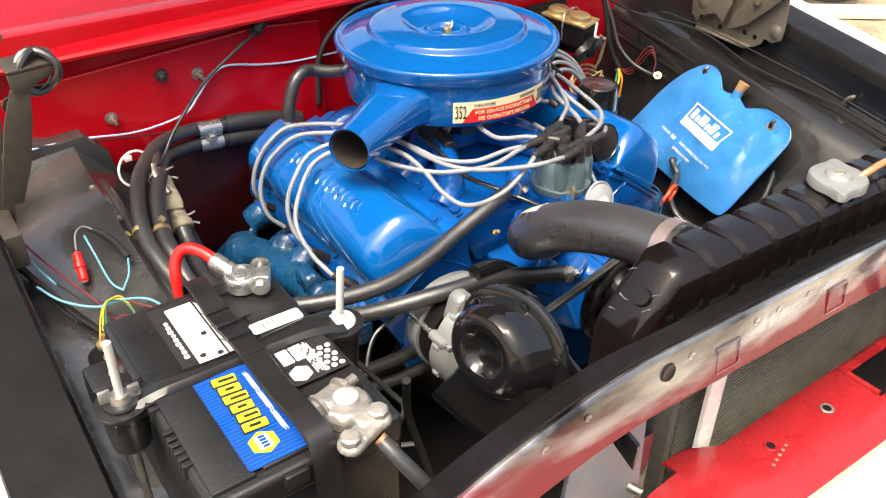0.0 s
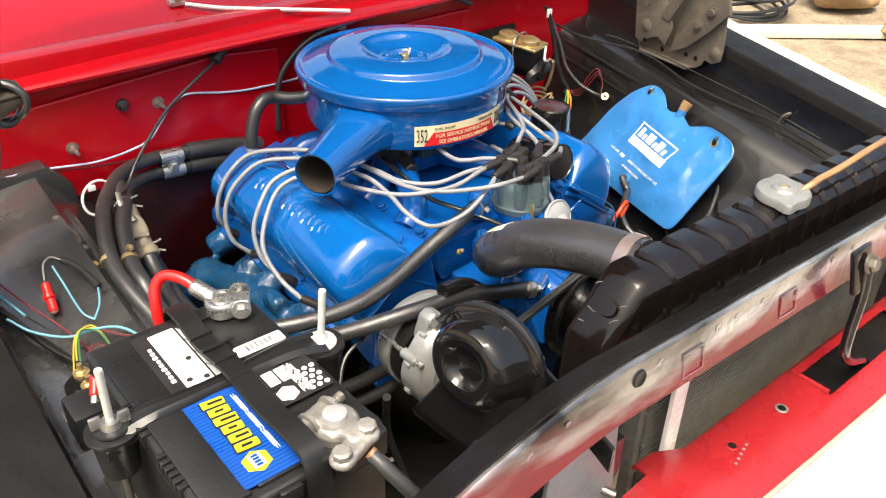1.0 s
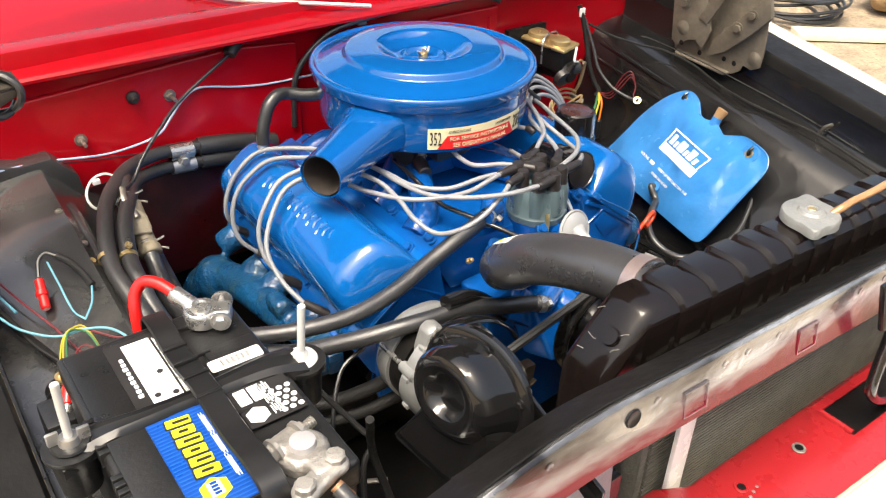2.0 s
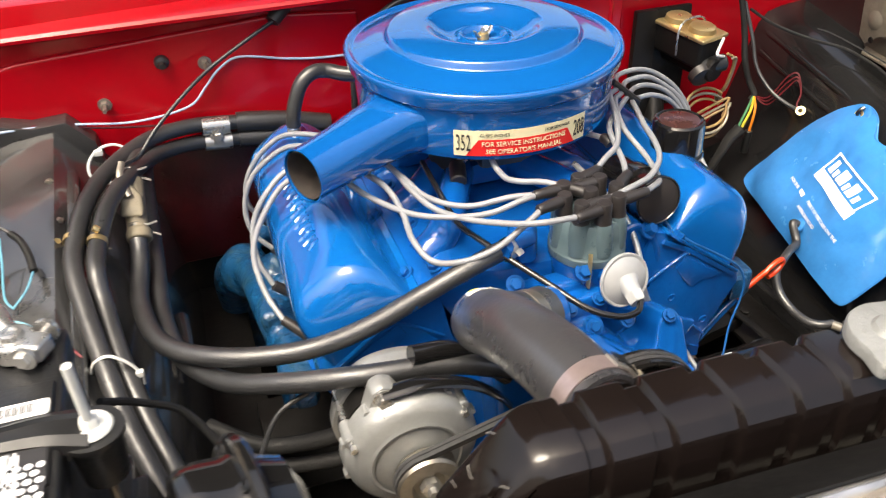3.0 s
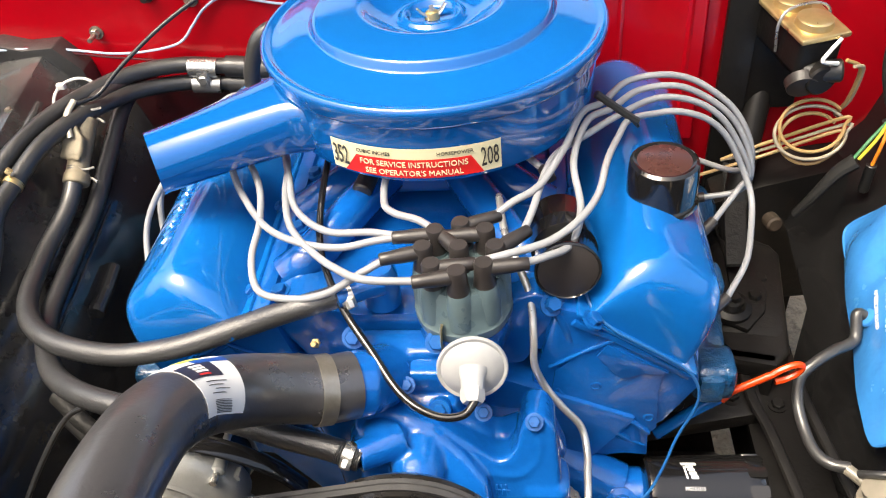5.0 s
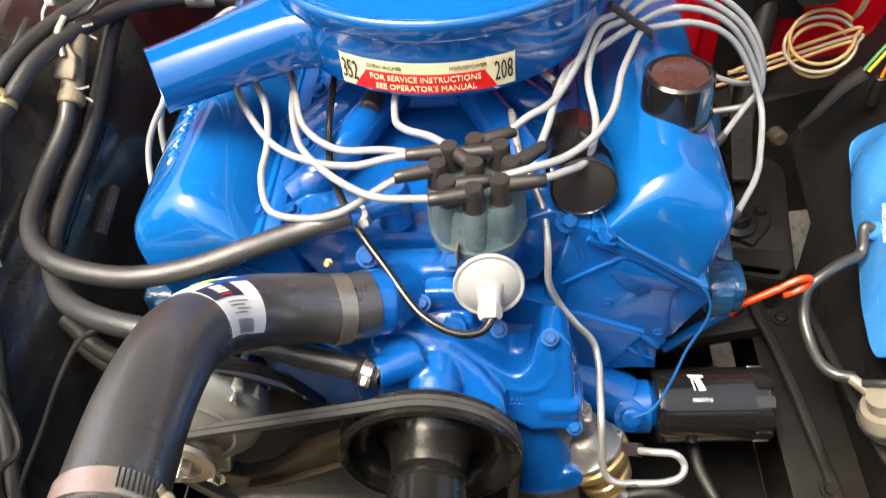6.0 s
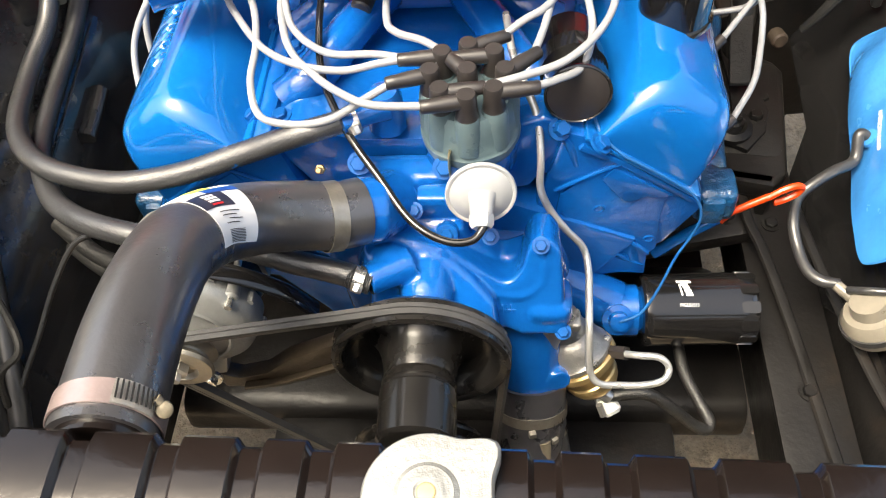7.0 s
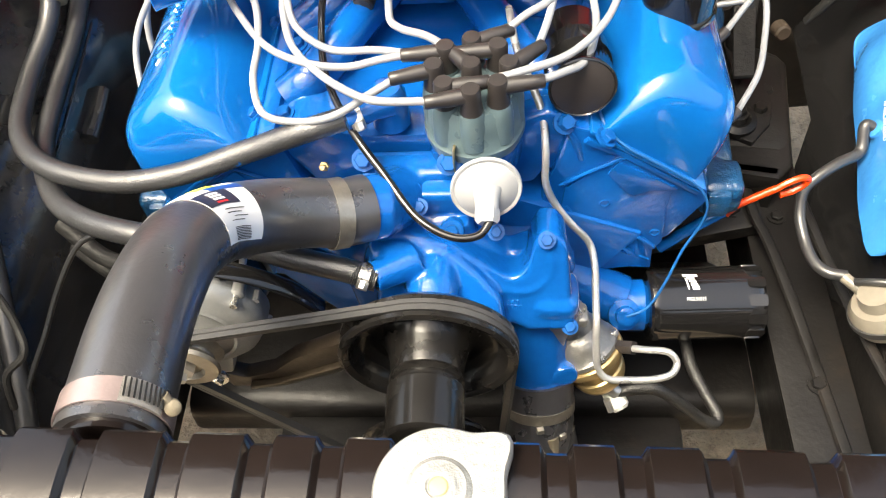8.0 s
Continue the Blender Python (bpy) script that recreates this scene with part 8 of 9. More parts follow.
def hold_down():
    h = thing("battery_hold_down", (-0.66, -0.57, 1.11), "black plastic battery hold-down bar with two bolts", "battery hold-down")
    pts = [(-0.785, -0.566, 1.098), (-0.762, -0.567, 1.104), (-0.738, -0.573, 1.111), (-0.70, -0.577, 1.113), (-0.655, -0.577, 1.1125), (-0.61, -0.575, 1.112), (-0.578, -0.574, 1.110), (-0.548, -0.574, 1.103)]
    g = glide(pts, 5)
    n = len(g)
    rows = []
    for i, p in enumerate(g):
        t = i / (n - 1)
        w = 0.010 + 0.013 * abs(2 * t - 1) ** 1.2
        rows.append([p + Vector((0, dy * w, dz)) for dy, dz in ((-1.0, -0.010), (-0.95, 0.0), (-0.55, 0.004), (-0.45, 0.0005), (0.45, 0.0005), (0.55, 0.004), (0.95, 0.0), (1.0, -0.010))])
    part("bar", sheet(rows, 0.0025), STRAP, h, angle=50)
    for x, y, z, tall, mt, wing in ((-0.547, -0.575, 1.100, 0.075, ZINCWHITE, False), (-0.771, -0.566, 1.104, 0.072, ZINCROD, True)):
        part("end_socket", lathe([(0, -0.05), (0.018, -0.05), (0.021, -0.01), (0.0255, -0.004), (0.0255, 0.001), (0, 0.001)], (x, y, z), (0, 0, 1), 28), PLASTIC, h)
        part("washer", lathe([(0, 0), (0.0165, 0), (0.0175, 0.0015), (0.0165, 0.0035), (0, 0.0035)], (x, y, z + 0.0012), (0, 0, 1), 28), mt if not wing else PLASTIC, h, "white washer" if not wing else "")
        lean = Vector((0.02, -0.12, 1)) if not wing else Vector((0.02, 0.0, 1))
        lean.normalize()
        top = Vector((x, y, z)) + lean * tall
        prof = [(0, 0)]
        for k in range(22):
            prof += [(0.0037, k * tall / 22), (0.0042, (k + 0.5) * tall / 22)]
        part("threaded_rod", lathe(prof + [(0.0037, tall), (0, tall)], (x, y, z), lean, 12), mt, h)
        part("rod_below", rod((x, y, z - 0.01), Vector((x, y, z)) - Vector((0.0, 0.0, 0.2)), 0.004, 10), DULLSTEEL, h)
        if wing:
            part("wing_nut", lathe([(0, 0), (0.0105, 0), (0.0085, 0.009), (0, 0.009)], (x, y, z + 0.003), lean, 14), CHROME, h)
            for s in (-1, 1):
                part("wing", block((x + s * 0.0125, y - s * 0.003, z + 0.012), (0.011, 0.004, 0.014), 0.0015), CHROME, h)
        else:
            part("nut", hexbolt((x, y, z + 0.0045), (0, 0, 1), 0.0075, 0.009, False), mt, h)
    for ob in h.children:
        ob.location += Vector((0, 0.009, 0.006))
    return h


hold_down()
tray = thing("battery_tray", (-0.66, -0.59, 0.9), "black steel battery tray below the battery", "battery tray")
part("pan", block((-0.66, -0.592, 0.925), (0.215, 0.33, 0.012), 0.003), BLACK, tray)
part("leg", prism([(-0.56, -0.75, 0.92), (-0.54, -0.75, 0.92), (-0.48, -0.75, 0.66), (-0.50, -0.75, 0.66)], (0, 0.30, 0), 0.002), BLACK, tray)
part("front_lip", block((-0.66, -0.758, 0.945), (0.215, 0.004, 0.05), 0.001), BLACK, tray)
single("apron_front", prism([(-0.797, -1.0, 0.45), (-0.50, -0.92, 0.45), (-0.50, -0.92, 0.95), (-0.797, -1.0, 0.98)], (0, 0.004, 0), 0.001), FLATBLK, "dull black panel closing the bay in front of the battery", "panel", kind="structure")
single("apron_front", prism([(0.797, -1.0, 0.45), (0.50, -0.92, 0.45), (0.50, -0.92, 0.95), (0.797, -1.0, 0.92)], (0, 0.004, 0), 0.001), FLATBLK, "dull black panel closing the bay beside the radiator", "panel", kind="structure")
relay = thing("starter_relay", (-0.755, -0.37, 0.93), "black starter relay and terminal block behind the battery", "relay")
part("box", block((-0.752, -0.385, 0.985), (0.05, 0.05, 0.05), 0.005), PLASTIC, relay)
part("can", lathe([(0, 0), (0.026, 0), (0.026, 0.04), (0.02, 0.045), (0, 0.045)], (-0.735, -0.31, 0.935), (0, 0, 1), 24), GLOSSBLK, relay)

for dy in (-0.014, 0.014):
    part("terminal", merge(rod((-0.735, -0.31 + dy, 0.978), (-0.735, -0.31 + dy, 0.996), 0.0035, 10), hexbolt((-0.735, -0.31 + dy, 0.982), (0, 0, 1), 0.007, 0.005)), BRASS, relay)
part("mount_flange", block((-0.735, -0.31, 0.938), (0.074, 0.024, 0.004), 0.001), DULLSTEEL, relay)

# ---- wiring on the passenger apron ----
def wire(pts, r, material, label, group="loose wires on the inner fender"):
    return single("wire", tube(pts, r, 8, 6), material, label, "wire", group)


fuse = thing("fuse_holder", (-0.711, -0.095, 0.965), "red plastic inline fuse holder", "fuse holder")
part("body", rod((-0.708, -0.075, 0.985), (-0.714, -0.118, 0.962), 0.0065, 14, bevel=0.002), CLEAR_RED, fuse)
part("collar", rod((-0.711, -0.093, 0.976), (-0.712, -0.10, 0.972), 0.0085, 14, bevel=0.001), CLEAR_RED, fuse)
part("tail", tube([(-0.707, -0.072, 0.987), (-0.700, -0.055, 1.002), (-0.688, -0.05, 1.008), (-0.676, -0.06, 1.004)], 0.0022, 6), WIRES["black"], fuse)
wire([(-0.676, -0.06, 1.004), (-0.664, -0.075, 0.998), (-0.655, -0.10, 0.990), (-0.650, -0.125, 0.982)], 0.005, TAPE, "black taped bundle curling over the inner fender")
wire([(-0.690, -0.062, 1.0), (-0.688, -0.10, 0.985), (-0.686, -0.15, 0.968), (-0.676, -0.17, 0.962)], 0.0014, WIRES["blue"], "thin light blue wire")
wire([(-0.651, -0.125, 0.981), (-0.660, -0.15, 0.972), (-0.676, -0.17, 0.963)], 0.0014, WIRES["blue"], "thin light blue wire")
wire([(-0.775, -0.13, 0.985), (-0.755, -0.165, 0.975), (-0.72, -0.195, 0.968), (-0.685, -0.20, 0.968), (-0.655, -0.215, 0.965), (-0.636, -0.25, 0.955), (-0.628, -0.29, 0.945), (-0.625, -0.36, 0.935)], 0.0018, WIRES["blue"], "light blue wire running to the battery")
for k in range(3):
    wire([(-0.735 + 0.006 * k, -0.245 + 0.004 * k, 0.942), (-0.716 + 0.004 * k, -0.205, 0.965 + 0.004 * k), (-0.698 + 0.004 * k, -0.19 - 0.005 * k, 0.969), (-0.682, -0.195 - 0.01 * k, 0.965), (-0.675, -0.25, 0.945)], 0.0013, WIRES["yellow" if k < 2 else "green"], "thin yellow wires in a tangle")
wire([(-0.715, -0.27, 0.94), (-0.71, -0.235, 0.955), (-0.695, -0.225, 0.962), (-0.682, -0.24, 0.955), (-0.685, -0.28, 0.94)], 0.0014, WIRES["red"], "thin red wire loop")
wire([(-0.68, -0.20, 0.965), (-0.655, -0.225, 0.958), (-0.62, -0.245, 0.952), (-0.60, -0.27, 0.945)], 0.0014, WIRES["red"], "thin dark red wire")
wire([(-0.78, 0.10, 1.005), (-0.765, 0.0, 0.985), (-0.74, -0.09, 0.97), (-0.715, -0.16, 0.957), (-0.69, -0.25, 0.94)], 0.0014, WIRES["red"], "thin dark red wire along the fender")
wire([(-0.785, 0.05, 0.997), (-0.773, -0.03, 0.983), (-0.75, -0.11, 0.967)], 0.0019, WIRES["blue"], "light blue wire along the fender")
for k in range(5):
    o = 0.009 * k
    wire([(-0.79, -0.02 - o, 0.985), (-0.772 + 0.3 * o, -0.09 - o, 0.970), (-0.752 + 0.2 * o, -0.15 - o, 0.957), (-0.727 + 0.4 * o, -0.22 - o, 0.944), (-0.70 + 0.5 * o, -0.32, 0.925)], 0.0055 - 0.0006 * k, TAPE, "black taped loom lying on the inner fender")
red_cap = thing("fusible_link", (-0.742, -0.42, 1.0), "red rubber boot on a fusible link wire", "wire")
part("boot", rod((-0.752, -0.425, 1.045), (-0.742, -0.408, 1.060), 0.0065, 12, bevel=0.002), CLEAR_RED, red_cap)
part("tip", rod((-0.755, -0.43, 1.040), (-0.751, -0.424, 1.046), 0.005, 10), CHROME, red_cap)
part("wire", tube([(-0.742, -0.408, 1.060), (-0.73, -0.385, 1.065), (-0.715, -0.36, 1.04), (-0.715, -0.33, 1.0), (-0.72, -0.30, 0.95)], 0.0028, 8), WIRES["red"], red_cap)
# wires on the firewall
single("firewall_wire", tube([(-0.06, 0.237, 1.058), (-0.10, 0.236, 1.058), (-0.195, 0.235, 1.060), (-0.26, 0.235, 1.068), (-0.331, 0.234, 1.082), (-0.366, 0.232, 1.068), (-0.392, 0.230, 1.042), (-0.418, 0.229, 1.016), (-0.46, 0.226, 1.006), (-0.525, 0.223, 1.004), (-0.609, 0.218, 1.018), (-0.69, 0.20, 1.030), (-0.78, 0.19, 1.03)], 0.0021, 8), WIRES["pale"], "pale blue wire draped along the firewall", "wire")
single("firewall_wire", tube([(-0.46, 0.231, 0.985), (-0.53, 0.228, 0.995), (-0.58, 0.224, 1.005), (-0.66, 0.21, 1.028)], 0.0018, 6), WIRES["red"], "thin red wire on the firewall", "wire")
ctrl = thing("control_cable", (-0.256, 0.245, 1.15), "black heater control cable from a rubber grommet", "cable")
part("grommet", tube([(-0.245, 0.247, 1.160), (-0.258, 0.235, 1.148), (-0.272, 0.225, 1.135)], (0.017, 0.011), 14), BOOT, ctrl)
part("cable", tube([(-0.27, 0.226, 1.136), (-0.333, 0.205, 1.110), (-0.385, 0.190, 1.085), (-0.43, 0.165, 1.06), (-0.48, 0.135, 1.025), (-0.51, 0.11, 1.0), (-0.533, 0.085, 1.0)], 0.0031, 10), CABLE, ctrl)
single("hood_cable", tube([(0.36, 0.225, 1.135), (0.30, 0.22, 1.158), (0.20, 0.21, 1.160), (0.10, 0.205, 1.165), (0.0, 0.205, 1.16), (-0.07, 0.215, 1.142), (-0.12, 0.225, 1.10), (-0.145, 0.23, 1.05), (-0.15, 0.235, 0.96)], 0.0055, 10), RUBBER, "black hood release cable under the cowl", "cable")
cable_clip = single("cable_clip", block((0.0, 0.213, 1.158), (0.02, 0.012, 0.022), 0.003), DULLSTEEL, "small metal cable clip", "clip")
single("coiled_cable", tube([(-0.688 + (0.024 + 0.001 * math.sin(3 * t)) * math.cos(t), -0.045 + 0.010 * math.sin(1.7 * t), 1.244 + 0.0265 * math.sin(t)) for t in np.linspace(0, 12.0, 30)], 0.005, 8), RUBBER, "coiled black cable hung on the hood hinge", "cable")

# ---- master cylinder ----
def master():
    m = thing("master_cylinder", (0.47, 0.18, 0.96), "black brake master cylinder with a gold plated lid", "master cylinder")
    ax = Vector((0.30, -0.95, -0.07)).normalized()
    c = Vector((0.483, 0.19, 1.02))
    R = plane_m(c, (0.95, 0.30, 0), (-0.30, 0.95, 0.09))
    def bx(x0, y0, z0, x1, y1, z1, bev):
        b = block(((x0 + x1) / 2, (y0 + y1) / 2, (z0 + z1) / 2), (x1 - x0, y1 - y0, z1 - z0), bev, segments=3)
        b.transform(R)
        return b
    part("reservoir", bx(-0.031, -0.060, -0.042, 0.031, 0.055, 0.010, 0.008), FLATBLK, m)
    lid = part("lid", bx(-0.036, -0.064, 0.010, 0.036, 0.060, 0.018, 0.003), BRASS, m, "gold plated pressed lid")
    for y in (-0.03, 0.026):
        b = lathe([(0, 0.012), (0.020, 0.0115), (0.024, 0.009), (0.026, 0)], (0, y, 0.018), (0, 0, 1), 28)
        b.transform(R)
        part("lid_dome", b, BRASS, lid)
    b = tube([(-0.034, -0.01, -0.03), (-0.038, -0.008, 0.014), (-0.02, -0.004, 0.031), (0.02, -0.004, 0.031), (0.038, -0.008, 0.014), (0.034, -0.012, -0.03)], 0.0022, 8)
    b.transform(R)
    part("bail_wire", b, CHROME, m, "bright wire bail")
    b = tube([(0.02, -0.066, 0.012), (0.0, -0.075, 0.002), (-0.012, -0.082, -0.006), (0.006, -0.08, -0.014), (0.016, -0.078, -0.018)], 0.0028, 8)
    b.transform(R)
    part("tie_wire", b, ZINCWHITE, m, "white plastic tie")
    part("bore", rod(c + Vector((-0.01, 0.07, -0.045)), c + ax * 0.075 + Vector((0, 0, -0.045)), 0.022, 24, bevel=0.003), FLATBLK, m)
    sw = part("pressure_switch", rod(c + Vector((-0.002, -0.052, -0.046)), c + Vector((0.05, -0.06, -0.040)), 0.016, 20, bevel=0.003), PLASTIC, m, "black plastic switch")
    part("cap", lathe([(0, 0), (0.023, 0), (0.021, 0.014), (0, 0.016)], c + Vector((0.0, -0.055, -0.055)), Vector((0, -0.9, -0.4)), 24), BOOT, sw)
    part("mount_plate", block((0.455, 0.236, 0.96), (0.12, 0.012, 0.20), 0.004), FLATBLK, m)
    return m


master()
single("column_cover", prism([(0.395, 0.238, 0.62), (0.44, 0.238, 0.62), (0.44, 0.238, 1.06), (0.395, 0.238, 1.06)], (0, -0.012, 0), 0.004), FLATBLK, "dark steering column plate on the firewall", "plate")
for k, (z, r) in enumerate(((0.87, 0.045), (0.858, 0.050), (0.848, 0.042))):
    ring_pts = [(0.514 + (r * math.cos(t)), 0.138 + 0.4 * r * math.sin(t), z + 0.018 + 0.032 * math.sin(t) - 0.003 * t / 6.28) for t in np.linspace(0.6, 6.6, 20)]
    up = [(0.545, 0.155, 0.93), (0.556, 0.145, 0.98), (0.548, 0.135, 1.0), (0.53, 0.13, 0.99)] if k < 2 else [(0.30, 0.12, 0.82), (0.25, 0.14, 0.80)]
    single("brake_line", tube(([(0.535 + 0.012 * k, 0.13, 0.995 - 0.01 * k), (0.56 + 0.004 * k, 0.14, 0.975), (0.558 + 0.004 * k, 0.15, 0.92), (0.552, 0.165, 0.89)] if k < 2 else []) + ring_pts + ([(0.45, 0.17, 0.83 - 0.01 * k), (0.40, 0.16, 0.815)] if k < 2 else [(0.46, 0.16, 0.82), (0.36, 0.14, 0.80)]), 0.0027, 8), WIRES["tan"] if k != 1 else mat("pale brake tube", (0.36, 0.31, 0.23), 0.4, 0.4), "tan coiled brake line below the master cylinder", "brake line", "brake lines")
# loom dropping past the driver apron
single("wiring_loom", tube([(0.60, 0.215, 1.09), (0.606, 0.20, 1.05), (0.610, 0.185, 1.0), (0.608, 0.17, 0.96), (0.615, 0.155, 0.92), (0.622, 0.14, 0.897), (0.615, 0.14, 0.885)], 0.0062, 10), TAPE, "black taped wiring loom down the firewall", "wiring")
single("wiring_loom", tube([(0.612, 0.205, 1.06), (0.620, 0.175, 1.0), (0.622, 0.15, 0.95), (0.632, 0.11, 0.915), (0.645, 0.07, 0.90), (0.652, 0.045, 0.898)], 0.0038, 10), RUBBER, "grey wire conduit to the washer bag", "wiring")
eyelet = thing("ring_terminal", (0.652, 0.04, 0.895), "small brass ring terminal on a wire", "terminal")
part("ring", lathe([(0.0045, -0.001), (0.009, -0.001), (0.009, 0.001), (0.0045, 0.001)], (0.650, 0.040, 0.900), (-0.6, -0.4, 0.6), 18), BRASS, eyelet)
part("barrel", rod((0.654, 0.042, 0.900), (0.664, 0.046, 0.898), 0.0035, 8), BRASS, eyelet)
tag = single("loom_tag", block((0.603, 0.206, 1.075), (0.014, 0.006, 0.02), 0.001), LABELWHITE, "small white tag on the loom", "tag")
for c, mid, b in (("orange", (0.606, 0.110, 0.878), (0.598, 0.105, 0.835)), ("yellow", (0.598, 0.112, 0.880), (0.575, 0.100, 0.852)), ("green", (0.590, 0.115, 0.876), (0.562, 0.100, 0.842))):
    single("wire", tube([(0.621, 0.139, 0.895), mid, b], 0.0026, 8), WIRES[c], f"short {c} wire at the loom's end", "wire")
single("connector", rod((0.598, 0.106, 0.838), (0.598, 0.108, 0.790), 0.0075, 12, bevel=0.001), PLASTIC, "small black bullet connector", "connector")
single("harness_sleeve", tube([(0.572, 0.100, 0.850), (0.552, 0.100, 0.832), (0.538, 0.097, 0.814), (0.520, 0.095, 0.785), (0.505, 0.10, 0.755)], (0.014, 0.007), 10, squash=0.7), TAPE, "ragged black harness sleeve", "wiring")
for k in range(3):
    single("wire", tube([(0.622, 0.138, 0.893), (0.632, 0.11, 0.885 + 0.008 * k), (0.648, 0.09, 0.92 + 0.014 * k), (0.658, 0.075, 0.945 + 0.006 * k), (0.660, 0.06, 0.925), (0.652, 0.055, 0.905), (0.655, 0.043, 0.899)], 0.0014, 6), WIRES["red"], "thin dark red wire loop", "wire")

# ---- washer bag ----
G1 = Vector((0.668, -0.081, 0.939))
BU = Vector((-0.2075, -0.9674, -0.1454)).normalized()
BV = Vector((-0.5406, 0.2372, -0.8072)).normalized()
BN = BV.cross(BU).normalized()
if BN.x > 0:
    BN = -BN


def bag():
    b = thing("washer_bag", G1 - BN * 0.02, "light blue vinyl washer fluid bag hung on the fender", "washer bag")
    outline = [(-0.070, 0.14), (-0.062, 0.08), (-0.050, 0.035), (-0.034, 0.004), (-0.014, -0.017), (0.010, -0.023), (0.032, -0.018), (0.050, -0.006), (0.066, 0.004), (0.085, 0.002), (0.105, -0.006), (0.128, 0.0), (0.146, 0.004), (0.166, -0.008), (0.190, -0.021), (0.225, -0.024), (0.255, -0.022), (0.274, -0.010), (0.283, 0.012), (0.2845, 0.07), (0.2845, 0.13), (0.283, 0.188), (0.272, 0.205), (0.24, 0.210), (0.16, 0.216), (0.08, 0.220), (0.0, 0.226), (-0.062, 0.230), (-0.080, 0.218), (-0.078, 0.18)]
    cu, cv = 0.105, 0.110
    ring_n = 22
    def lift(u, v):
        k = ((abs(u - cu) / 0.192) ** 4 + (abs(v - cv) / 0.128) ** 4) ** 0.25
        e = max(0.0, 1 - k ** 3)
        puff = 0.019 + 0.007 * math.sin(u * 21 + 1) * math.cos(v * 26) + 0.006 * v / 0.2
        wrinkle = 0.003 * math.sin(60 * u + 45 * v) * min(1, k) ** 2 + 0.006 * noise.noise((u * 22, v * 22, 2.0)) + 0.003 * noise.noise((u * 60, v * 35, 5.0))
        return e * (puff + wrinkle)
    front, back = [], []
    smooth = glide([(u, v, 0) for u, v in outline + outline[:1]], 4)[:-1]
    bm = bmesh.new()
    c0 = bm.verts.new(G1 + BU * cu + BV * cv + BN * lift(cu, cv))
    c1 = bm.verts.new(G1 + BU * cu + BV * cv - BN * 0.006)
    for k in np.linspace(1 / ring_n, 1, ring_n):
        rf, rb = [], []
        for p in smooth:
            u, v = cu + (p.x - cu) * k, cv + (p.y - cv) * k
            rf.append(bm.verts.new(G1 + BU * u + BV * v + BN * (lift(u, v) + 0.0008)))
            rb.append(bm.verts.new(G1 + BU * u + BV * v - BN * (0.006 * (1 - k ** 3) + 0.0008)))
        front.append(rf)
        back.append(rb)
    n = len(smooth)
    for rows, c in ((front, c0), (back, c1)):
        for j in range(n):
            bm.faces.new((c, rows[0][j], rows[0][(j + 1) % n]))
        for a, q in zip(rows, rows[1:]):
            for j in range(n):
                bm.faces.new((a[j], q[j], q[(j + 1) % n], a[(j + 1) % n]))
    for j in range(n):
        bm.faces.new((front[-1][j], back[-1][j], back[-1][(j + 1) % n], front[-1][(j + 1) % n]))
    part("bladder", bm, VINYL, b, angle=60)
    # welded seam bead
    part("seam", sweep([G1 + BU * p.x + BV * p.y + BN * 0.001 for p in smooth + smooth[:1]], 0.0016, 6), VINYL, b)
    def at(u, v, h):
        return G1 + BU * u + BV * v + BN * (lift(u, v) + h)
    for u, v in ((0.0, 0.0), (0.227, 0.0)):
        p = G1 + BU * u + BV * v
        part("eyelet_patch", lathe([(0, 0.006), (0.020, 0.006), (0.0215, 0.004), (0.022, 0)], p, BN, 28), VINYL, b)
        g = part("eyelet", lathe([(0.005, 0.006), (0.0055, 0.008), (0.0085, 0.0085), (0.0095, 0.006)], p, BN, 22), BRASS, b, "rusty brass eyelet")
        part("eyelet_hole", lathe([(0, 0.0068), (0.0052, 0.0068), (0.0052, 0.006), (0, 0.006)], p, BN, 16), FLATBLK, g)
        part("hook", tube([p + BN * 0.0, p + BN * 0.010, p + BN * 0.013 - BV * 0.008, p + BN * 0.010 - BV * 0.016], 0.003, 8), GLOSSBLK, b)
    part("filler_neck", rod(at(0.106, 0.008, -0.012), G1 + BU * 0.104 - BV * 0.016 + BN * 0.004, 0.011, 18), VINYL, b)
    part("cork", lathe([(0, 0), (0.0095, 0), (0.0125, 0.022), (0.0120, 0.024), (0, 0.0245)], G1 + BU * 0.104 - BV * 0.012 + BN * 0.004, -BV + BN * 0.15, 22), CORK, b, "cork stopper")
    M = plane_m((0, 0, 0), BU, -BV)
    def print_on(bm, name="printing", label=""):
        return part(name, bm, INK, b, label)
    def flat(u0, v0, u1, v1, h=0.0026, steps=10):
        return sheet([[at(u, v, h) for v in np.linspace(v0, v1, 5)] for u in np.linspace(u0, u1, steps)], 0.0004)
    for u0, v0, u1, v1 in ((0.050, 0.056, 0.172, 0.0595), (0.050, 0.0935, 0.176, 0.1135), (0.050, 0.056, 0.0535, 0.10), (0.170, 0.056, 0.1735, 0.10)):
        print_on(flat(u0, v0, u1, v1))
    # the trade mark as plain letter-sized blocks
    for k, (w, h) in enumerate(((0.013, 0.024), (0.009, 0.014), (0.019, 0.024), (0.009, 0.014), (0.015, 0.024), (0.009, 0.014))):
        u = 0.060 + (0, 0.017, 0.030, 0.054, 0.067, 0.088)[k]
        print_on(flat(u, 0.0895 - h, u + w, 0.0895, steps=4), "mark_block")
    def words(text, size, u, v, st):
        return print_on(lettering(text, size, Matrix(), 0.0003, bend=lambda q: at(u + q.x * st, v - q.y, 0.0026 + q.z)), "lettering")
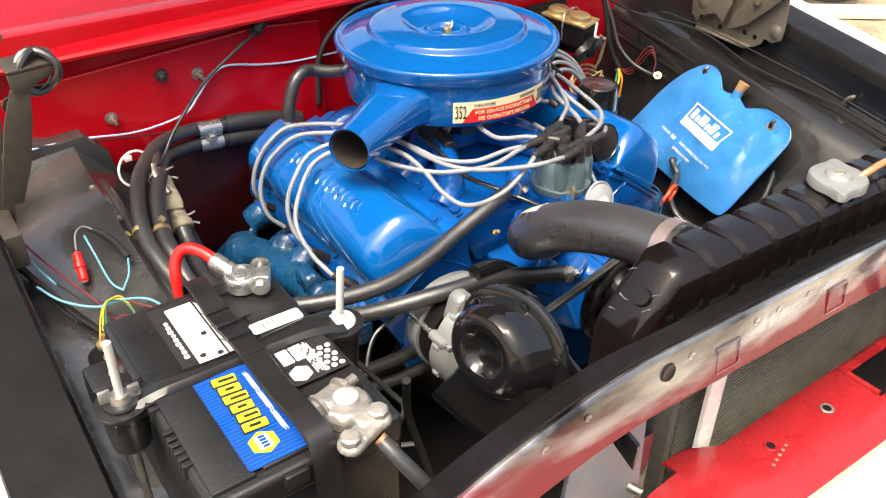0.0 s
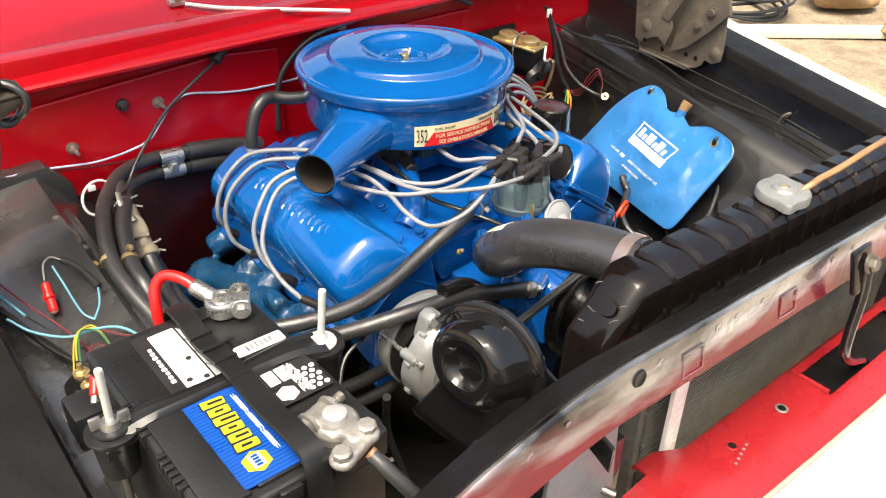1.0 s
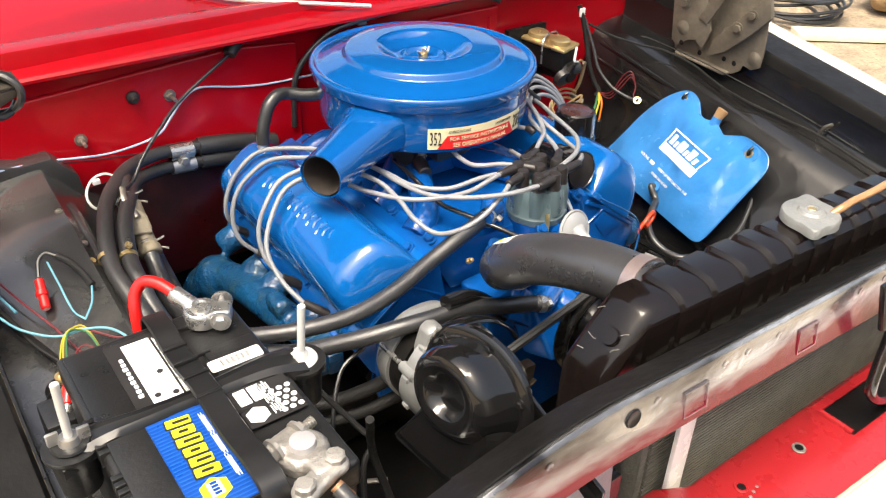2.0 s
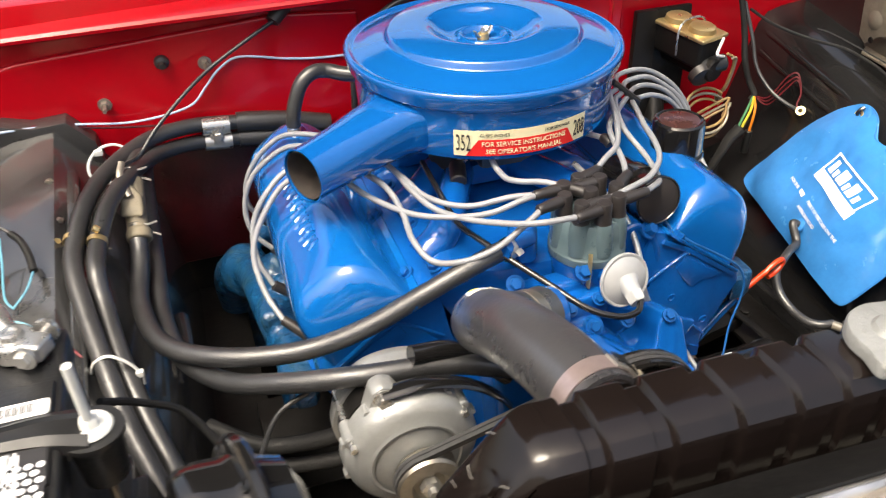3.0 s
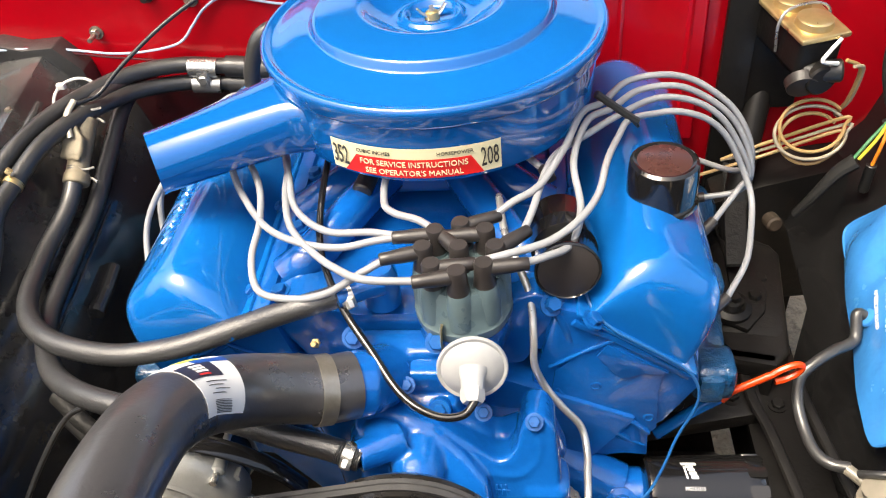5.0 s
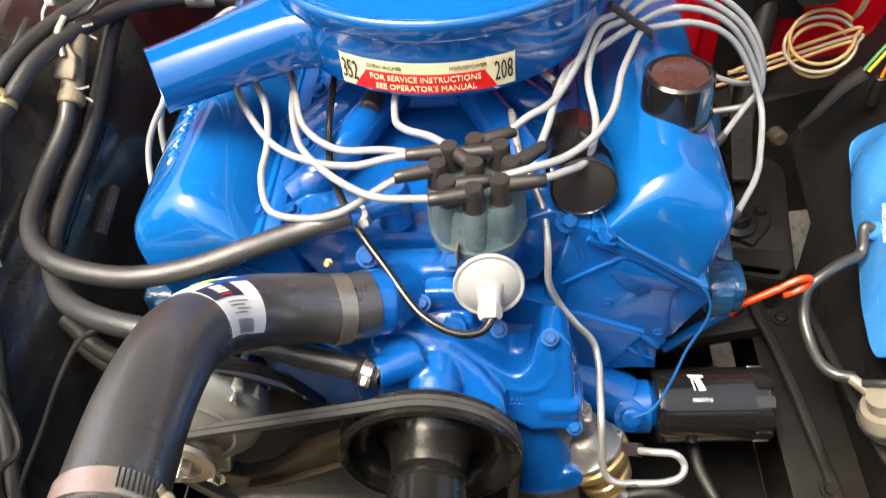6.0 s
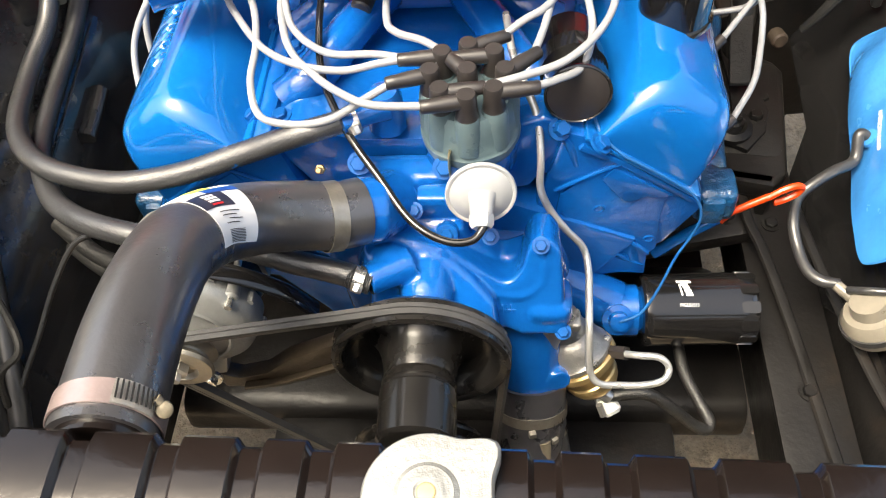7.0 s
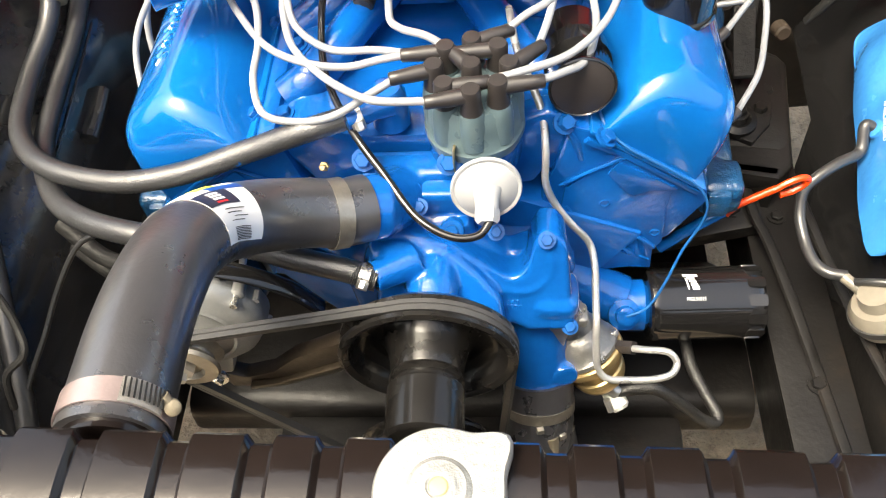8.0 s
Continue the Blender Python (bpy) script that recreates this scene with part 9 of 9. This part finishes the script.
    words("FOR THE", 0.0085, 0.032, 0.147, 0.9)
    print_on(flat(0.053, 0.1432, 0.071, 0.1505, steps=4), "printed_bar")
    words("FAMILY OF FINE CARS ON THE", 0.0085, 0.142, 0.146, 0.9)
    words("AMERICAN ROAD", 0.0085, 0.115, 0.163, 0.9)
    sp = at(0.117, 0.180, 0.0)
    part("outlet", lathe([(0, 0), (0.013, 0), (0.012, 0.004), (0.007, 0.006), (0, 0.006)], sp, BN, 22), VINYL, b)
    part("outlet_hose", tube([sp, sp + BN * 0.014 + BV * 0.004, (0.510, -0.170, 0.772), (0.480, -0.190, 0.775), (0.455, -0.205, 0.770), (0.436, -0.218, 0.757), (0.432, -0.24, 0.735), (0.435, -0.27, 0.722), (0.440, -0.30, 0.720), (0.452, -0.318, 0.722), (0.472, -0.325, 0.724)], 0.0070, 12, 7), RUBBER, b, "black rubber outlet hose")
    return b


bag()
wp = thing("washer_pump", (0.505, -0.365, 0.69), "yellowed plastic washer pump on the inner fender", "washer pump")
CREAM = mat("yellowed plastic", (0.135, 0.122, 0.098), 0.35, var=0.2, dirt=(0.2, 0.15, 0.08), amount=0.3)
part("body", lathe([(0, 0), (0.034, 0), (0.036, 0.006), (0.036, 0.026), (0.030, 0.036), (0, 0.038)], (0.512, -0.372, 0.700), (-0.45, 0.2, 0.87), 32), CREAM, wp)
part("cover", lathe([(0, 0.037), (0.022, 0.037), (0.020, 0.052), (0, 0.054)], (0.512, -0.372, 0.700), (-0.45, 0.2, 0.87), 24), CREAM, wp)
part("rubber_band", lathe([(0.0362, 0.012), (0.0385, 0.012), (0.0385, 0.020), (0.0362, 0.020)], (0.512, -0.372, 0.700), (-0.45, 0.2, 0.87), 32), RUBBER, wp, "black rubber band")
part("spout", rod((0.515, -0.395, 0.745), (0.53, -0.42, 0.765), 0.009, 14), CREAM, wp)
part("port", rod((0.490, -0.352, 0.722), (0.468, -0.326, 0.724), 0.007, 12), CREAM, wp)
for dx, dy in ((0.02, -0.03), (0.035, -0.005)):
    part("foot", lathe([(0, 0), (0.011, 0), (0.011, 0.014), (0, 0.014)], (0.505 + dx, -0.39 + dy, 0.715), (-0.3, 0, 1), 18), BOOT, wp)
part("pipe", tube([(0.475, -0.34, 0.735), (0.49, -0.352, 0.752), (0.52, -0.36, 0.762), (0.56, -0.355, 0.775), (0.60, -0.34, 0.80), (0.64, -0.32, 0.83)], 0.0045, 10), RUBBER, wp)
# two bent strips along the driver side of the frame
for pts, r in (([(0.40, -0.08, 0.66), (0.405, -0.17, 0.655), (0.418, -0.22, 0.65), (0.433, -0.30, 0.64), (0.447, -0.40, 0.63), (0.46, -0.55, 0.63), (0.47, -0.70, 0.64)], 0.008), ([(0.452, -0.16, 0.70), (0.460, -0.22, 0.695), (0.475, -0.31, 0.69), (0.50, -0.42, 0.68), (0.53, -0.55, 0.68)], 0.007)):
    single("frame_strap", tube(pts, r, 8, squash=0.5), FLATBLK, "bent black steel strap beside the frame rail", "strap", "straps beside the frame")
lower_hose = hose([(0.117, -0.452, 0.620), (0.122, -0.475, 0.590), (0.135, -0.52, 0.54), (0.16, -0.60, 0.50), (0.20, -0.72, 0.48)], 0.029, "black lower radiator hose below the pump", name="radiator_hose", segs=24)
ring((0.118, -0.462, 0.606), (0.15, -0.6, -0.8), 0.0292, DULLSTEEL, 0.013, lower_hose, (0.6, -0.5, 0.5))
for pts in ([(-0.66, -0.26, 0.62), (-0.57, -0.34, 0.62), (-0.535, -0.39, 0.63), (-0.49, -0.46, 0.62), (-0.44, -0.52, 0.60)], [(-0.50, -0.15, 0.66), (-0.52, -0.24, 0.62), (-0.545, -0.33, 0.60), (-0.56, -0.45, 0.56)]):
    single("harness_wire", tube(pts, 0.0045, 8), TAPE, "black taped wire low in the bay", "wiring", group="wires beside the battery")
